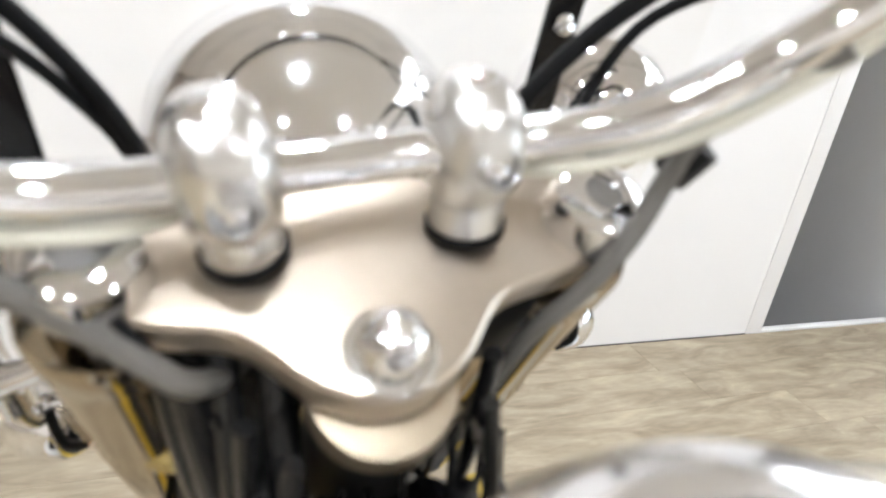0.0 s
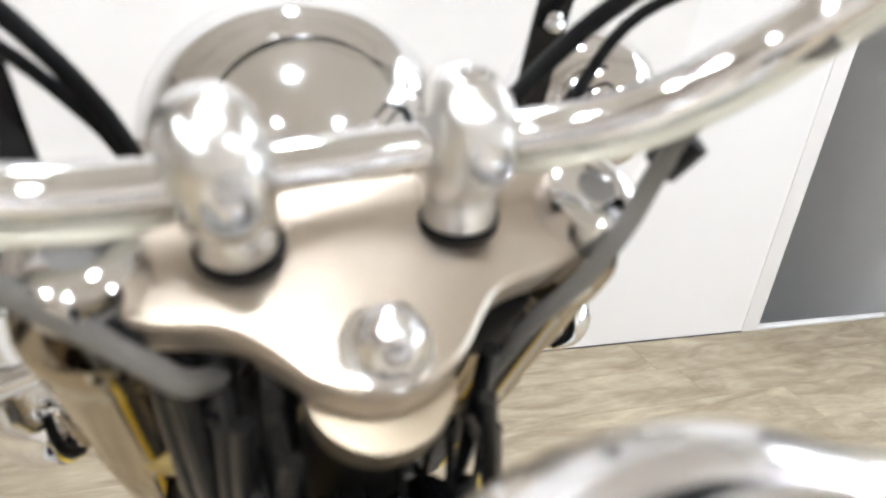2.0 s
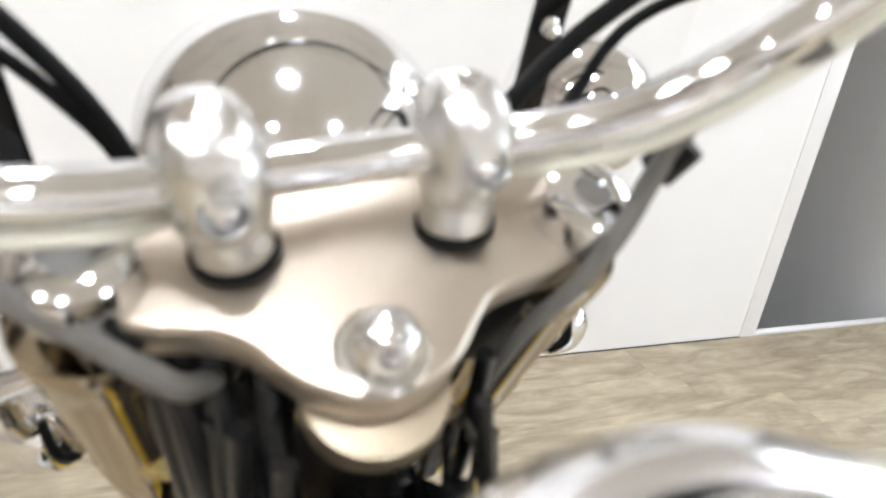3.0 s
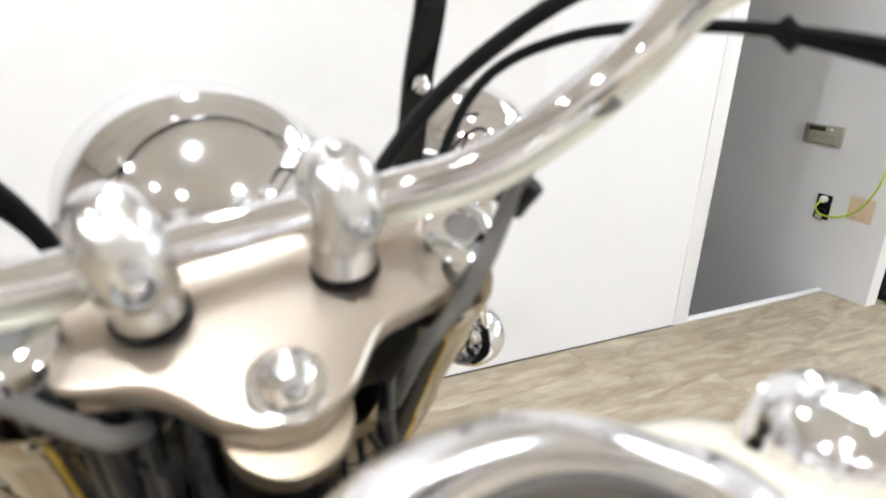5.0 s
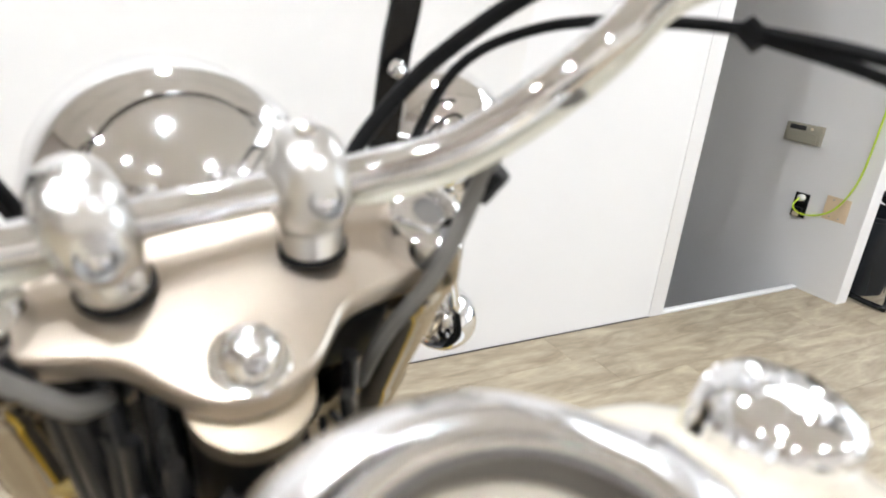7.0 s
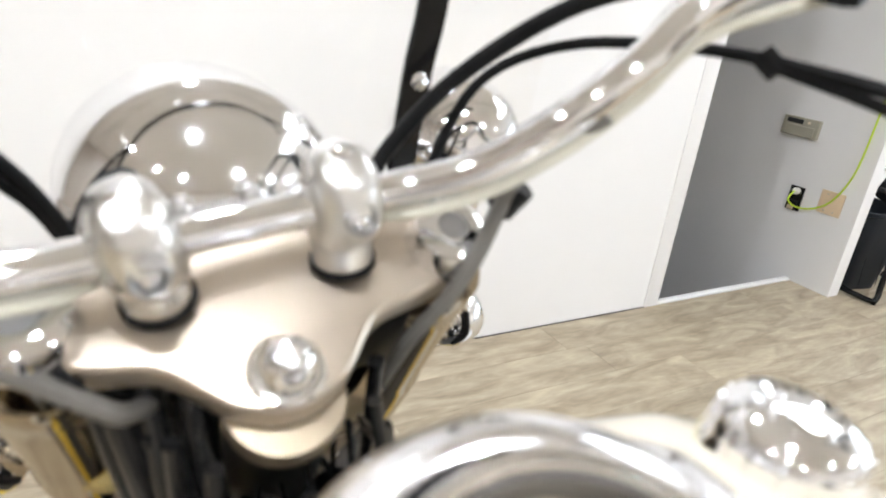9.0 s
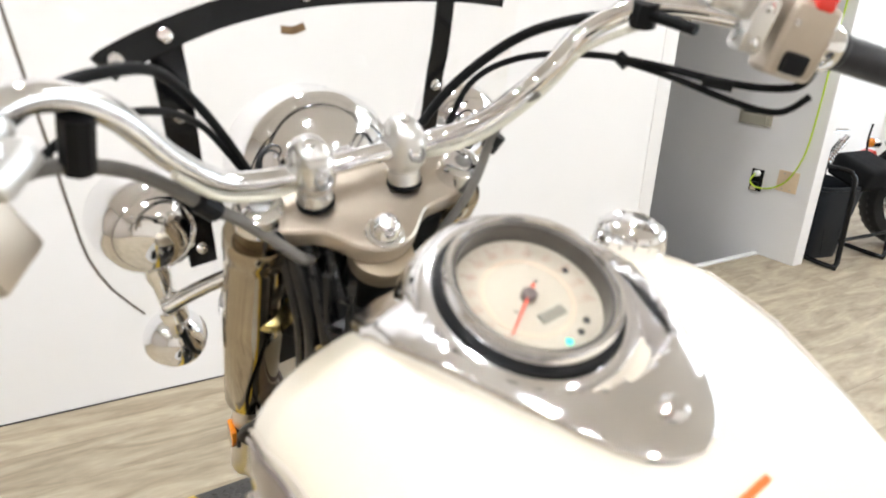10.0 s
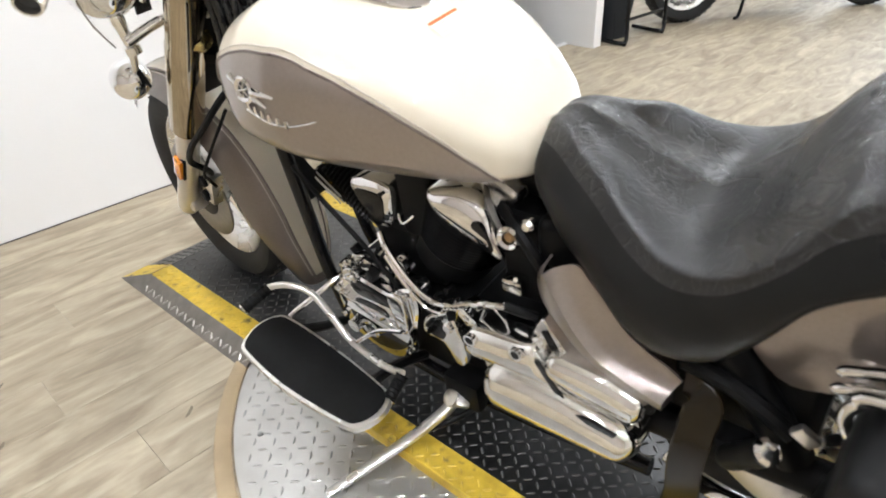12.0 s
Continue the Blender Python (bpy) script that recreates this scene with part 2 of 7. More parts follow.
crease(LEATHER, 26.0, 0.3)
# copy of the saddle leather, its reflection lowered so the skirt looks shaded
SKIRT_DULL = add_mat("dulled black leather", (0.006, 0.006, 0.006), 0.34, spec=0.23, var=0.3, scale=30, bump=0.2, bump_scale=460, rvar=0.4)
LEATHER_BAG = add_mat("matt black leather", (0.006, 0.006, 0.006), 0.5, spec=0.15, var=0.3, scale=40, bump=0.25, bump_scale=260)
PLASTIC = add_mat("black plastic", (0.007, 0.007, 0.0075), 0.42, spec=0.15, var=0.2, scale=70, bump=0.06)
GREY_SLEEVE = add_mat("grey cable sleeve", (0.13, 0.122, 0.108), 0.4, var=0.08, scale=80)
SHEATH = add_mat("clear cable sheath", (0.62, 0.60, 0.50), 0.3, var=0.06, scale=80, coat=0.3)
AMBER = add_mat("amber reflector", (0.85, 0.27, 0.015), 0.18, coat=1.0, var=0.1, scale=400, bump=0.15, bump_scale=700)
RED = add_mat("red plastic", (0.6, 0.03, 0.02), 0.3, coat=0.4)
DIAL = add_mat("ivory dial", (0.49, 0.445, 0.365), 0.5, var=0.02, scale=200)
DIAL_PEACH = add_mat("peach dial ring", (0.60, 0.48, 0.37), 0.5, var=0.03, scale=200)
DIAL_INK = add_mat("pale red dial ink", (0.45, 0.29, 0.23), 0.5)
NEEDLE = add_mat("red needle", (0.8, 0.1, 0.06), 0.35)
FLAT_BLACK = add_mat("flat black", (0.03, 0.03, 0.03), 0.5)
LCD = add_mat("grey display", (0.28, 0.27, 0.23), 0.25, coat=0.5)
ORANGE_LABEL = add_mat("orange label", (0.8, 0.13, 0.02), 0.4, var=0.05)
PALE_LABEL = add_mat("cream label", (0.80, 0.74, 0.62), 0.4, var=0.03)
BROWN_LABEL = add_mat("brown label", (0.23, 0.13, 0.05), 0.4, var=0.3, scale=300)
GLASS = pane_mat("clear acrylic and glass", (0.99, 0.985, 0.975))
LENS = glass_mat("fluted lens", (0.95, 0.95, 0.95), 0.12)
AMBER_LENS = glass_mat("amber lens", (1.0, 0.42, 0.05), 0.1)
RED_LENS = glass_mat("red lens", (0.8, 0.03, 0.02), 0.1)
WALL_PAINT = add_mat("white wall paint", (0.82, 0.81, 0.80), 0.55, var=0.015, scale=3, bump=0.04, bump_scale=250)
SHOP_PAINT = add_mat("pale tan wall paint", (0.74, 0.70, 0.645), 0.6, var=0.03, scale=3, bump=0.04, bump_scale=250)
UNSEEN_BROWN = add_mat("brown for the unseen wall", (0.40, 0.355, 0.31), 0.5, var=0.12, scale=3, stretch=(1, 6, 0.4))
TRIM_PAINT = add_mat("white gloss trim", (0.84, 0.84, 0.83), 0.35, var=0.02, scale=10)
CEIL_PAINT = add_mat("pale beige ceiling", (0.77, 0.74, 0.70), 0.8, var=0.02, scale=6)
GREY_FLOOR = add_mat("dark polished floor", (0.09, 0.085, 0.08), 0.25, var=0.15, scale=4, coat=0.2)
JOINT = add_mat("floor joint", (0.17, 0.145, 0.105), 0.8, var=0.2)
YELLOW = add_mat("worn yellow paint", (0.55, 0.375, 0.035), 0.48, var=0.3, scale=40, bump=0.1, bump_scale=120)


def wear(m, color, scale, low, high):
    """Chips and grime of another colour where a noise runs high."""
    nt = m.node_tree
    b = nt.nodes["Principled BSDF"]
    old = b.inputs["Base Color"].links[0].from_socket
    co = nt.nodes.new("ShaderNodeTexCoord")
    noise = nt.nodes.new("ShaderNodeTexNoise")
    noise.inputs["Scale"].default_value = scale
    noise.inputs["Detail"].default_value = 7
    nt.links.new(co.outputs["Object"], noise.inputs["Vector"])
    rng = nt.nodes.new("ShaderNodeMapRange")
    rng.inputs["From Min"].default_value = low
    rng.inputs["From Max"].default_value = high
    nt.links.new(noise.outputs[0], rng.inputs[0])
    mix = nt.nodes.new("ShaderNodeMixRGB")
    mix.inputs[2].default_value = (*color, 1)
    nt.links.new(rng.outputs[0], mix.inputs[0])
    nt.links.new(old, mix.inputs[1])
    nt.links.new(mix.outputs[0], b.inputs["Base Color"])


wear(YELLOW, (0.05, 0.042, 0.03), 30.0, 0.59, 0.74)
PLATE_DARK = add_mat("dark tread plate", (0.075, 0.075, 0.075), 0.38, 0.85, var=0.3, scale=25, bump=0.1, bump_scale=200)
PLATE_WORN = add_mat("worn tread lozenge", (0.10, 0.098, 0.094), 0.5, 0.85, var=0.3, scale=60)
PLATE_LIGHT = add_mat("bare tread plate", (0.56, 0.56, 0.55), 0.34, 1.0, var=0.14, scale=12, bump=0.1, bump_scale=200)
CREAM_PLASTIC = add_mat("ivory plastic", (0.72, 0.62, 0.46), 0.4, var=0.03)
BEIGE_PLASTIC = add_mat("grey-beige plastic", (0.36, 0.34, 0.27), 0.5, var=0.05)
LIME = add_mat("lime cable", (0.55, 0.72, 0.05), 0.4, var=0.05)
BIN = add_mat("charcoal bin plastic", (0.014, 0.017, 0.022), 0.45, spec=0.2, var=0.15, scale=30)
FABRIC = add_mat("black fabric", (0.01, 0.01, 0.0105), 0.85, spec=0.1, var=0.2, scale=200, bump=0.2, bump_scale=600)


def plank_mat():
    m = bpy.data.materials.new("wood-look vinyl plank")
    m.use_nodes = True
    nt = m.node_tree
    b = nt.nodes["Principled BSDF"]
    tc = nt.nodes.new("ShaderNodeTexCoord")
    info = nt.nodes.new("ShaderNodeObjectInfo")
    shift = nt.nodes.new("ShaderNodeVectorMath")
    shift.operation = "MULTIPLY_ADD"
    shift.inputs[1].default_value = (1, 1, 1)
    comb = nt.nodes.new("ShaderNodeCombineXYZ")
    k = nt.nodes.new("ShaderNodeMath")
    k.operation = "MULTIPLY"
    k.inputs[1].default_value = 37.0
    nt.links.new(info.outputs["Random"], k.inputs[0])
    for i in range(3):
        nt.links.new(k.outputs[0], comb.inputs[i])
    nt.links.new(tc.outputs["Object"], shift.inputs[0])
    nt.links.new(comb.outputs[0], shift.inputs[2])
    mp = nt.nodes.new("ShaderNodeMapping")
    mp.inputs["Scale"].default_value = (2.2, 8.0, 1.0)
    nt.links.new(shift.outputs[0], mp.inputs[0])
    broad = nt.nodes.new("ShaderNodeTexNoise")
    broad.inputs["Scale"].default_value = 1.6
    broad.inputs["Detail"].default_value = 6
    broad.inputs["Distortion"].default_value = 1.2
    fine = nt.nodes.new("ShaderNodeTexNoise")
    fine.inputs["Scale"].default_value = 9.0
    fine.inputs["Detail"].default_value = 8
    for n in (broad, fine):
        nt.links.new(mp.outputs[0], n.inputs["Vector"])
    ramp = nt.nodes.new("ShaderNodeValToRGB")
    e = ramp.color_ramp.elements
    e[0].position, e[0].color = 0.30, (0.235, 0.188, 0.128, 1)
    e[1].position, e[1].color = 0.70, (0.44, 0.375, 0.27, 1)
    mid = ramp.color_ramp.elements.new(0.5)
    mid.color = (0.34, 0.283, 0.2, 1)
    nt.links.new(broad.outputs[0], ramp.inputs[0])
    tone = nt.nodes.new("ShaderNodeMapRange")
    tone.inputs["To Min"].default_value = 0.95
    tone.inputs["To Max"].default_value = 1.05
    nt.links.new(info.outputs["Random"], tone.inputs[0])
    ft = nt.nodes.new("ShaderNodeMapRange")
    ft.inputs["From Min"].default_value = 0.3
    ft.inputs["From Max"].default_value = 0.7
    ft.inputs["To Min"].default_value = 0.9
    ft.inputs["To Max"].default_value = 1.07
    nt.links.new(fine.outputs[0], ft.inputs[0])
    mul = nt.nodes.new("ShaderNodeMath")
    mul.operation = "MULTIPLY"
    nt.links.new(tone.outputs[0], mul.inputs[0])
    nt.links.new(ft.outputs[0], mul.inputs[1])
    sc = nt.nodes.new("ShaderNodeVectorMath")
    sc.operation = "SCALE"
    nt.links.new(ramp.outputs[0], sc.inputs[0])
    nt.links.new(mul.outputs[0], sc.inputs["Scale"])
    nt.links.new(sc.outputs[0], b.inputs["Base Color"])
    b.inputs["Roughness"].default_value = 0.52
    bp = nt.nodes.new("ShaderNodeBump")
    bp.inputs["Strength"].default_value = 0.12
    bp.inputs["Distance"].default_value = 0.002
    nt.links.new(fine.outputs[0], bp.inputs["Height"])
    nt.links.new(bp.outputs[0], b.inputs["Normal"])
    return m


PLANK = plank_mat()

# ---------------------------------------------------------------- the room
WALL_Y, OPEN_L, OPEN_R, END_Y, FAR_Y = 1.78, 2.544, 3.539, 1.571, 2.75
LEFT_X, RIGHT_X, BACK_Y = -3.4, 8.2, -4.4


def wall(name, x0, x1, y0, y1, z0=0.0, z1=CEILING, label="plain white painted wall", paint=None):
    return thing(name, block((x1 - x0, y1 - y0, z1 - z0), Matrix.Translation(((x0 + x1) / 2, (y0 + y1) / 2, (z0 + z1) / 2)), 0.002, 1), paint or WALL_PAINT, label, "wall", kind="structure")


wall("wall_north", LEFT_X, OPEN_L - 0.085, WALL_Y, WALL_Y + 0.12, label="white painted showroom wall behind the motorcycle")
wall("wall_opening_head", OPEN_L, OPEN_R, WALL_Y, WALL_Y + 0.12, 2.35, CEILING, "white wall over the opening")
wall("wall_partition", OPEN_R, OPEN_R + 0.089, END_Y, 4.6, -1.8, label="white partition wall with thermostat and outlets")
wall("wall_far", OPEN_R + 0.089, 6.7, FAR_Y, FAR_Y + 0.12, label="white wall behind the parked motorcycles")
wall("wall_far_jog", 6.7, RIGHT_X, FAR_Y - 0.08, FAR_Y + 0.12, label="white wall behind the parked motorcycles")
# unseen west wall, coloured brown to darken what leather and chrome reflect
wall("wall_west", LEFT_X - 0.12, LEFT_X, BACK_Y, WALL_Y + 0.12, label="plain brown wall out of view, darkened for reflections", paint=UNSEEN_BROWN)
wall("wall_back_room", 0.4, OPEN_R, 4.6, 4.72, -1.8)
wall("wall_back_room_side", 0.28, 0.4, WALL_Y + 0.12, 4.72, -1.8)
wall("wall_stairwell", 0.4, OPEN_R, WALL_Y + 0.034, WALL_Y + 0.06, -1.8, -0.012, "white wall of the stairwell below the threshold")
# the shop front, at the far right, has one long window
WIN_A, WIN_B, SILL, LINTEL = -3.6, 1.6, 0.45, 2.55
wall("wall_east_south", RIGHT_X, RIGHT_X + 0.12, BACK_Y, WIN_A)
wall("wall_east_north", RIGHT_X, RIGHT_X + 0.12, WIN_B, FAR_Y + 0.12)
wall("wall_east_sill", RIGHT_X, RIGHT_X + 0.12, WIN_A, WIN_B, 0, SILL)
wall("wall_east_head", RIGHT_X, RIGHT_X + 0.12, WIN_A, WIN_B, LINTEL, CEILING)
wall("wall_south", LEFT_X, RIGHT_X, BACK_Y - 0.12, BACK_Y, label="plain tan painted wall", paint=SHOP_PAINT)
WX, WC, WL, WH = RIGHT_X + 0.06, (WIN_A + WIN_B) / 2, WIN_B - WIN_A, LINTEL - SILL
win = thing("window_1", block((0.05, WL, 0.05), Matrix.Translation((WX, WC, SILL + 0.026)), 0.004, 1), TRIM_PAINT, "long shop window in a white frame", "window", kind="structure")
part("window_frame", block((0.05, WL, 0.05), Matrix.Translation((WX, WC, LINTEL - 0.026)), 0.004, 1), TRIM_PAINT, win)
for k in range(5):
    part("window_frame", block((0.05, 0.05, WH - 0.104), Matrix.Translation((WX, WIN_A + 0.026 + (WL - 0.052) * k / 4, (SILL + LINTEL) / 2)), 0.004, 1), TRIM_PAINT, win)
for k in range(4):
    pane = part("pane", block((0.006, (WL - 0.052) / 4 - 0.054, WH - 0.104), Matrix.Translation((WX, WIN_A + 0.026 + (WL - 0.052) * (k + 0.5) / 4, (SILL + LINTEL) / 2))), GLASS, win, "clear window pane")
    pane.visible_shadow = False
area = bpy.data.lights.new("window daylight", "AREA")
area.shape, area.size, area.size_y, area.energy, area.color = "RECTANGLE", WL - 0.1, WH - 0.1, WINDOW_POWER, (0.84, 0.92, 1.0)
new("window_daylight", area).matrix_world = look((RIGHT_X - 0.03, WC, (SILL + LINTEL) / 2), (0.0, WC, 1.2))

# ceiling with round recessed lamps
bm = block((RIGHT_X - LEFT_X + 0.24, FAR_Y - BACK_Y + 2.4, 0.1), Matrix.Translation(((LEFT_X + RIGHT_X) / 2, (BACK_Y + FAR_Y) / 2 + 1.0, CEILING + 0.05)))
thing("ceiling", bm, CEIL_PAINT, "plain pale beige ceiling with recessed lamps", "ceiling", kind="structure")
SPOT = glow_mat("lamp glow", (0.95, 0.97, 1.0), LAMP_POWER)
spot = empty_thing("ceiling_lamp", Matrix.Translation((0, 0, CEILING)), "round recessed white ceiling lamp", "lamp", "ceiling lamps")
part("trim_ring", lathe([(0.075, -0.001), (0.1, -0.001), (0.104, -0.008), (0.09, -0.014), (0.076, -0.012), (0.074, -0.002)], seg=24), TRIM_PAINT, spot)
part("diffuser", lathe([(0.0, -0.006), (0.073, -0.006), (0.073, -0.001), (0.0, -0.001)], seg=20), SPOT, spot, "glowing white diffuser")
first = True
# the last one, at (-1.7, -1.7), is added to brighten the motorcycle's left side
for x, y in ((-1.9, -0.4), (0.1, -0.55), (-0.9, -2.6), (1.6, -2.4), (4.0, -2.7), (6.6, -2.6), (-1.7, -1.7)):
    m = Matrix.Translation((x, y, CEILING))
    if first:
        spot.matrix_world = m
        first = False
    else:
        copy_thing(spot, m)
for x, y in ((0.4, 1.25), (6.3, 1.9)):
    copy_thing(spot, Matrix.Translation((x, y, CEILING)))

# square light panels over the right of the room
PANEL = glow_mat("panel glow", (0.96, 0.98, 1.0), PANEL_POWER)
lp = empty_thing("light_panel", Matrix.Translation((4.3, 1.0, CEILING)), "flat white ceiling light panel", "lamp", "ceiling light panels")
for sx in (-1, 1):
    part("panel_frame", block((0.03, 1.0, 0.02), Matrix.Translation((sx * 0.315, 0, -0.011)), 0.004, 1), TRIM_PAINT, lp)
    part("panel_frame", block((0.60, 0.03, 0.02), Matrix.Translation((0, sx * 0.485, -0.011)), 0.004, 1), TRIM_PAINT, lp)
part("diffuser", block((0.598, 0.938, 0.006), Matrix.Translation((0, 0, -0.008)), 0.001, 1), PANEL, lp, "glowing white diffuser")
for x, y in ((3.25, 0.95), (3.6, -0.1)):
    copy_thing(lp, Matrix.Translation((x, y, CEILING)))

# opening in the wall: end trim, threshold, stairwell beyond
thing("trim_jamb", block((0.085, 0.122, CEILING), Matrix.Translation((OPEN_L - 0.0425, WALL_Y + 0.0585, CEILING / 2)), 0.002), WALL_PAINT, "white gloss end trim of the wall", "trim", kind="structure")
thing("trim_threshold", block((OPEN_R - OPEN_L, 0.03, 0.012), Matrix.Translation(((OPEN_L + OPEN_R) / 2, WALL_Y + 0.016, 0.004)), 0.003), TRIM_PAINT, "white threshold strip across the opening", "trim", kind="structure")
thing("floor_back_room", block((OPEN_R - 0.4, 2.79, 0.02), Matrix.Translation(((OPEN_R + 0.4) / 2, WALL_Y + 1.43, -1.79))), GREY_FLOOR, "dark polished floor at the foot of the stairwell", "floor", kind="structure")

# thermostat, outlet with adapter and lime cable, blank plate on the partition
PX = OPEN_R
th = thing("thermostat", block((0.028, 0.19, 0.094), Matrix.Translation((PX - 0.0142, 1.968, 0.772)), 0.004), BEIGE_PLASTIC, "grey-beige wall thermostat with a dark display", "thermostat")
part("display", block((0.004, 0.085, 0.022), Matrix.Translation((PX - 0.0292, 1.998, 0.799)), 0.001, 1), FLAT_BLACK, th, "dark display strip")
part("cover", block((0.006, 0.15, 0.05), Matrix.Translation((PX - 0.029, 1.965, 0.755)), 0.002, 1), BEIGE_PLASTIC, th)
part("button", block((0.005, 0.014, 0.012), Matrix.Translation((PX - 0.0295, 1.925, 0.80)), 0.001, 1), CREAM_PLASTIC, th)
ol = thing("wall_outlet", block((0.008, 0.075, 0.125), Matrix.Translation((PX - 0.0042, 1.888, 0.42)), 0.003), PLASTIC, "black power outlet plate on the partition", "outlet")
part("socket", block((0.006, 0.04, 0.036), Matrix.Translation((PX - 0.009, 1.888, 0.453)), 0.003), PLASTIC, ol)
part("socket", block((0.02, 0.045, 0.05), Matrix.Translation((PX - 0.016, 1.888, 0.385)), 0.003), PLASTIC, ol)
part("label_bar", block((0.002, 0.034, 0.022), Matrix.Translation((PX - 0.0272, 1.888, 0.375)), 0.0004, 1), CREAM_PLASTIC, ol, "pale printed label")
part("plug", lathe([(0.0, 0.0), (0.017, 0.0), (0.018, 0.02), (0.012, 0.03), (0.0, 0.031)], (PX - 0.012, 1.882, 0.462), (-1, 0, 0), 16), TRIM_PAINT, ol, "white plug")
pl = thing("blank_plate", block((0.006, 0.118, 0.116), Matrix.Translation((PX - 0.0032, 1.708, 0.45)), 0.003), add_mat("yellowed plate plastic", (0.70, 0.55, 0.38), 0.4, var=0.05), "ivory double blank wall plate", "wall plate")
for dy in (-0.023, 0.023):
    for dz in (-0.042, 0.042):
        part("screw", lathe([(0.0, 0.0), (0.004, 0.0), (0.003, 0.0016), (0, 0.002)], (PX - 0.0062, 1.708 + dy, 0.45 + dz), (-1, 0, 0), 8), STEEL, pl)
lime = [(PX - 0.042, 1.882, 0.462), (PX - 0.07, 1.885, 0.42), (PX - 0.03, 1.86, 0.385), (PX - 0.012, 1.78, 0.40), (PX - 0.012, 1.70, 0.47), (PX - 0.012, 1.645, 0.62), (PX - 0.012, 1.63, 0.85), (PX - 0.012, 1.625, 1.2), (PX - 0.012, 1.62, 1.5)]
thing("power_cable", tube(lime, 0.0045, 8, 8), LIME, "lime green power cable hanging down the partition", "cable")
box = thing("wall_box", block((0.05, 0.08, 0.12), Matrix.Translation((PX - 0.0252, 1.625, 1.56)), 0.006), add_mat("olive plastic", (0.30, 0.33, 0.03), 0.4), "yellow-green plastic box on the partition", "box")

# a thin seam down the wall
for x in (-1.4,):
    thing("trim_wall_seam", block((0.004, 0.004, CEILING), Matrix.Translation((x, WALL_Y - 0.0022, CEILING / 2))), add_mat("seam filler", (0.62, 0.60, 0.57), 0.6), "fine vertical panel joint in the wall", "trim", kind="structure")
thing("baseboard", block((OPEN_L - LEFT_X - 0.085, 0.004, 0.003), Matrix.Translation(((OPEN_L + LEFT_X) / 2 - 0.0425, WALL_Y - 0.0022, 0.0025))), FLAT_BLACK, "dark gap along the foot of the wall", "baseboard", kind="structure")

# ---------------------------------------------------------------- the motorcycle
BIKE = pose(0.543, 0.78, 0.04, 0, -9.0, 4.7)
bike = empty_thing("motorcycle", BIKE, "cream and taupe cruiser motorcycle leaning on its side stand", "motorcycle")
RAKE = radians(31)
AX = Vector((0, -math.sin(RAKE), math.cos(RAKE)))      # steering axis, upward
FW = Vector((0, math.cos(RAKE), math.sin(RAKE)))       # forward in the clamp's plane
STEM = Vector((0, -0.394, 0.942))
STEER = Matrix.Translation(STEM) @ Matrix.Rotation(radians(-5), 4, AX) @ Matrix.Translation(-STEM)


def steered(bm):
    bm.transform(STEER)
    return bm


# --- front wheel
AXLE = Vector((0, 0.11, 0.318))


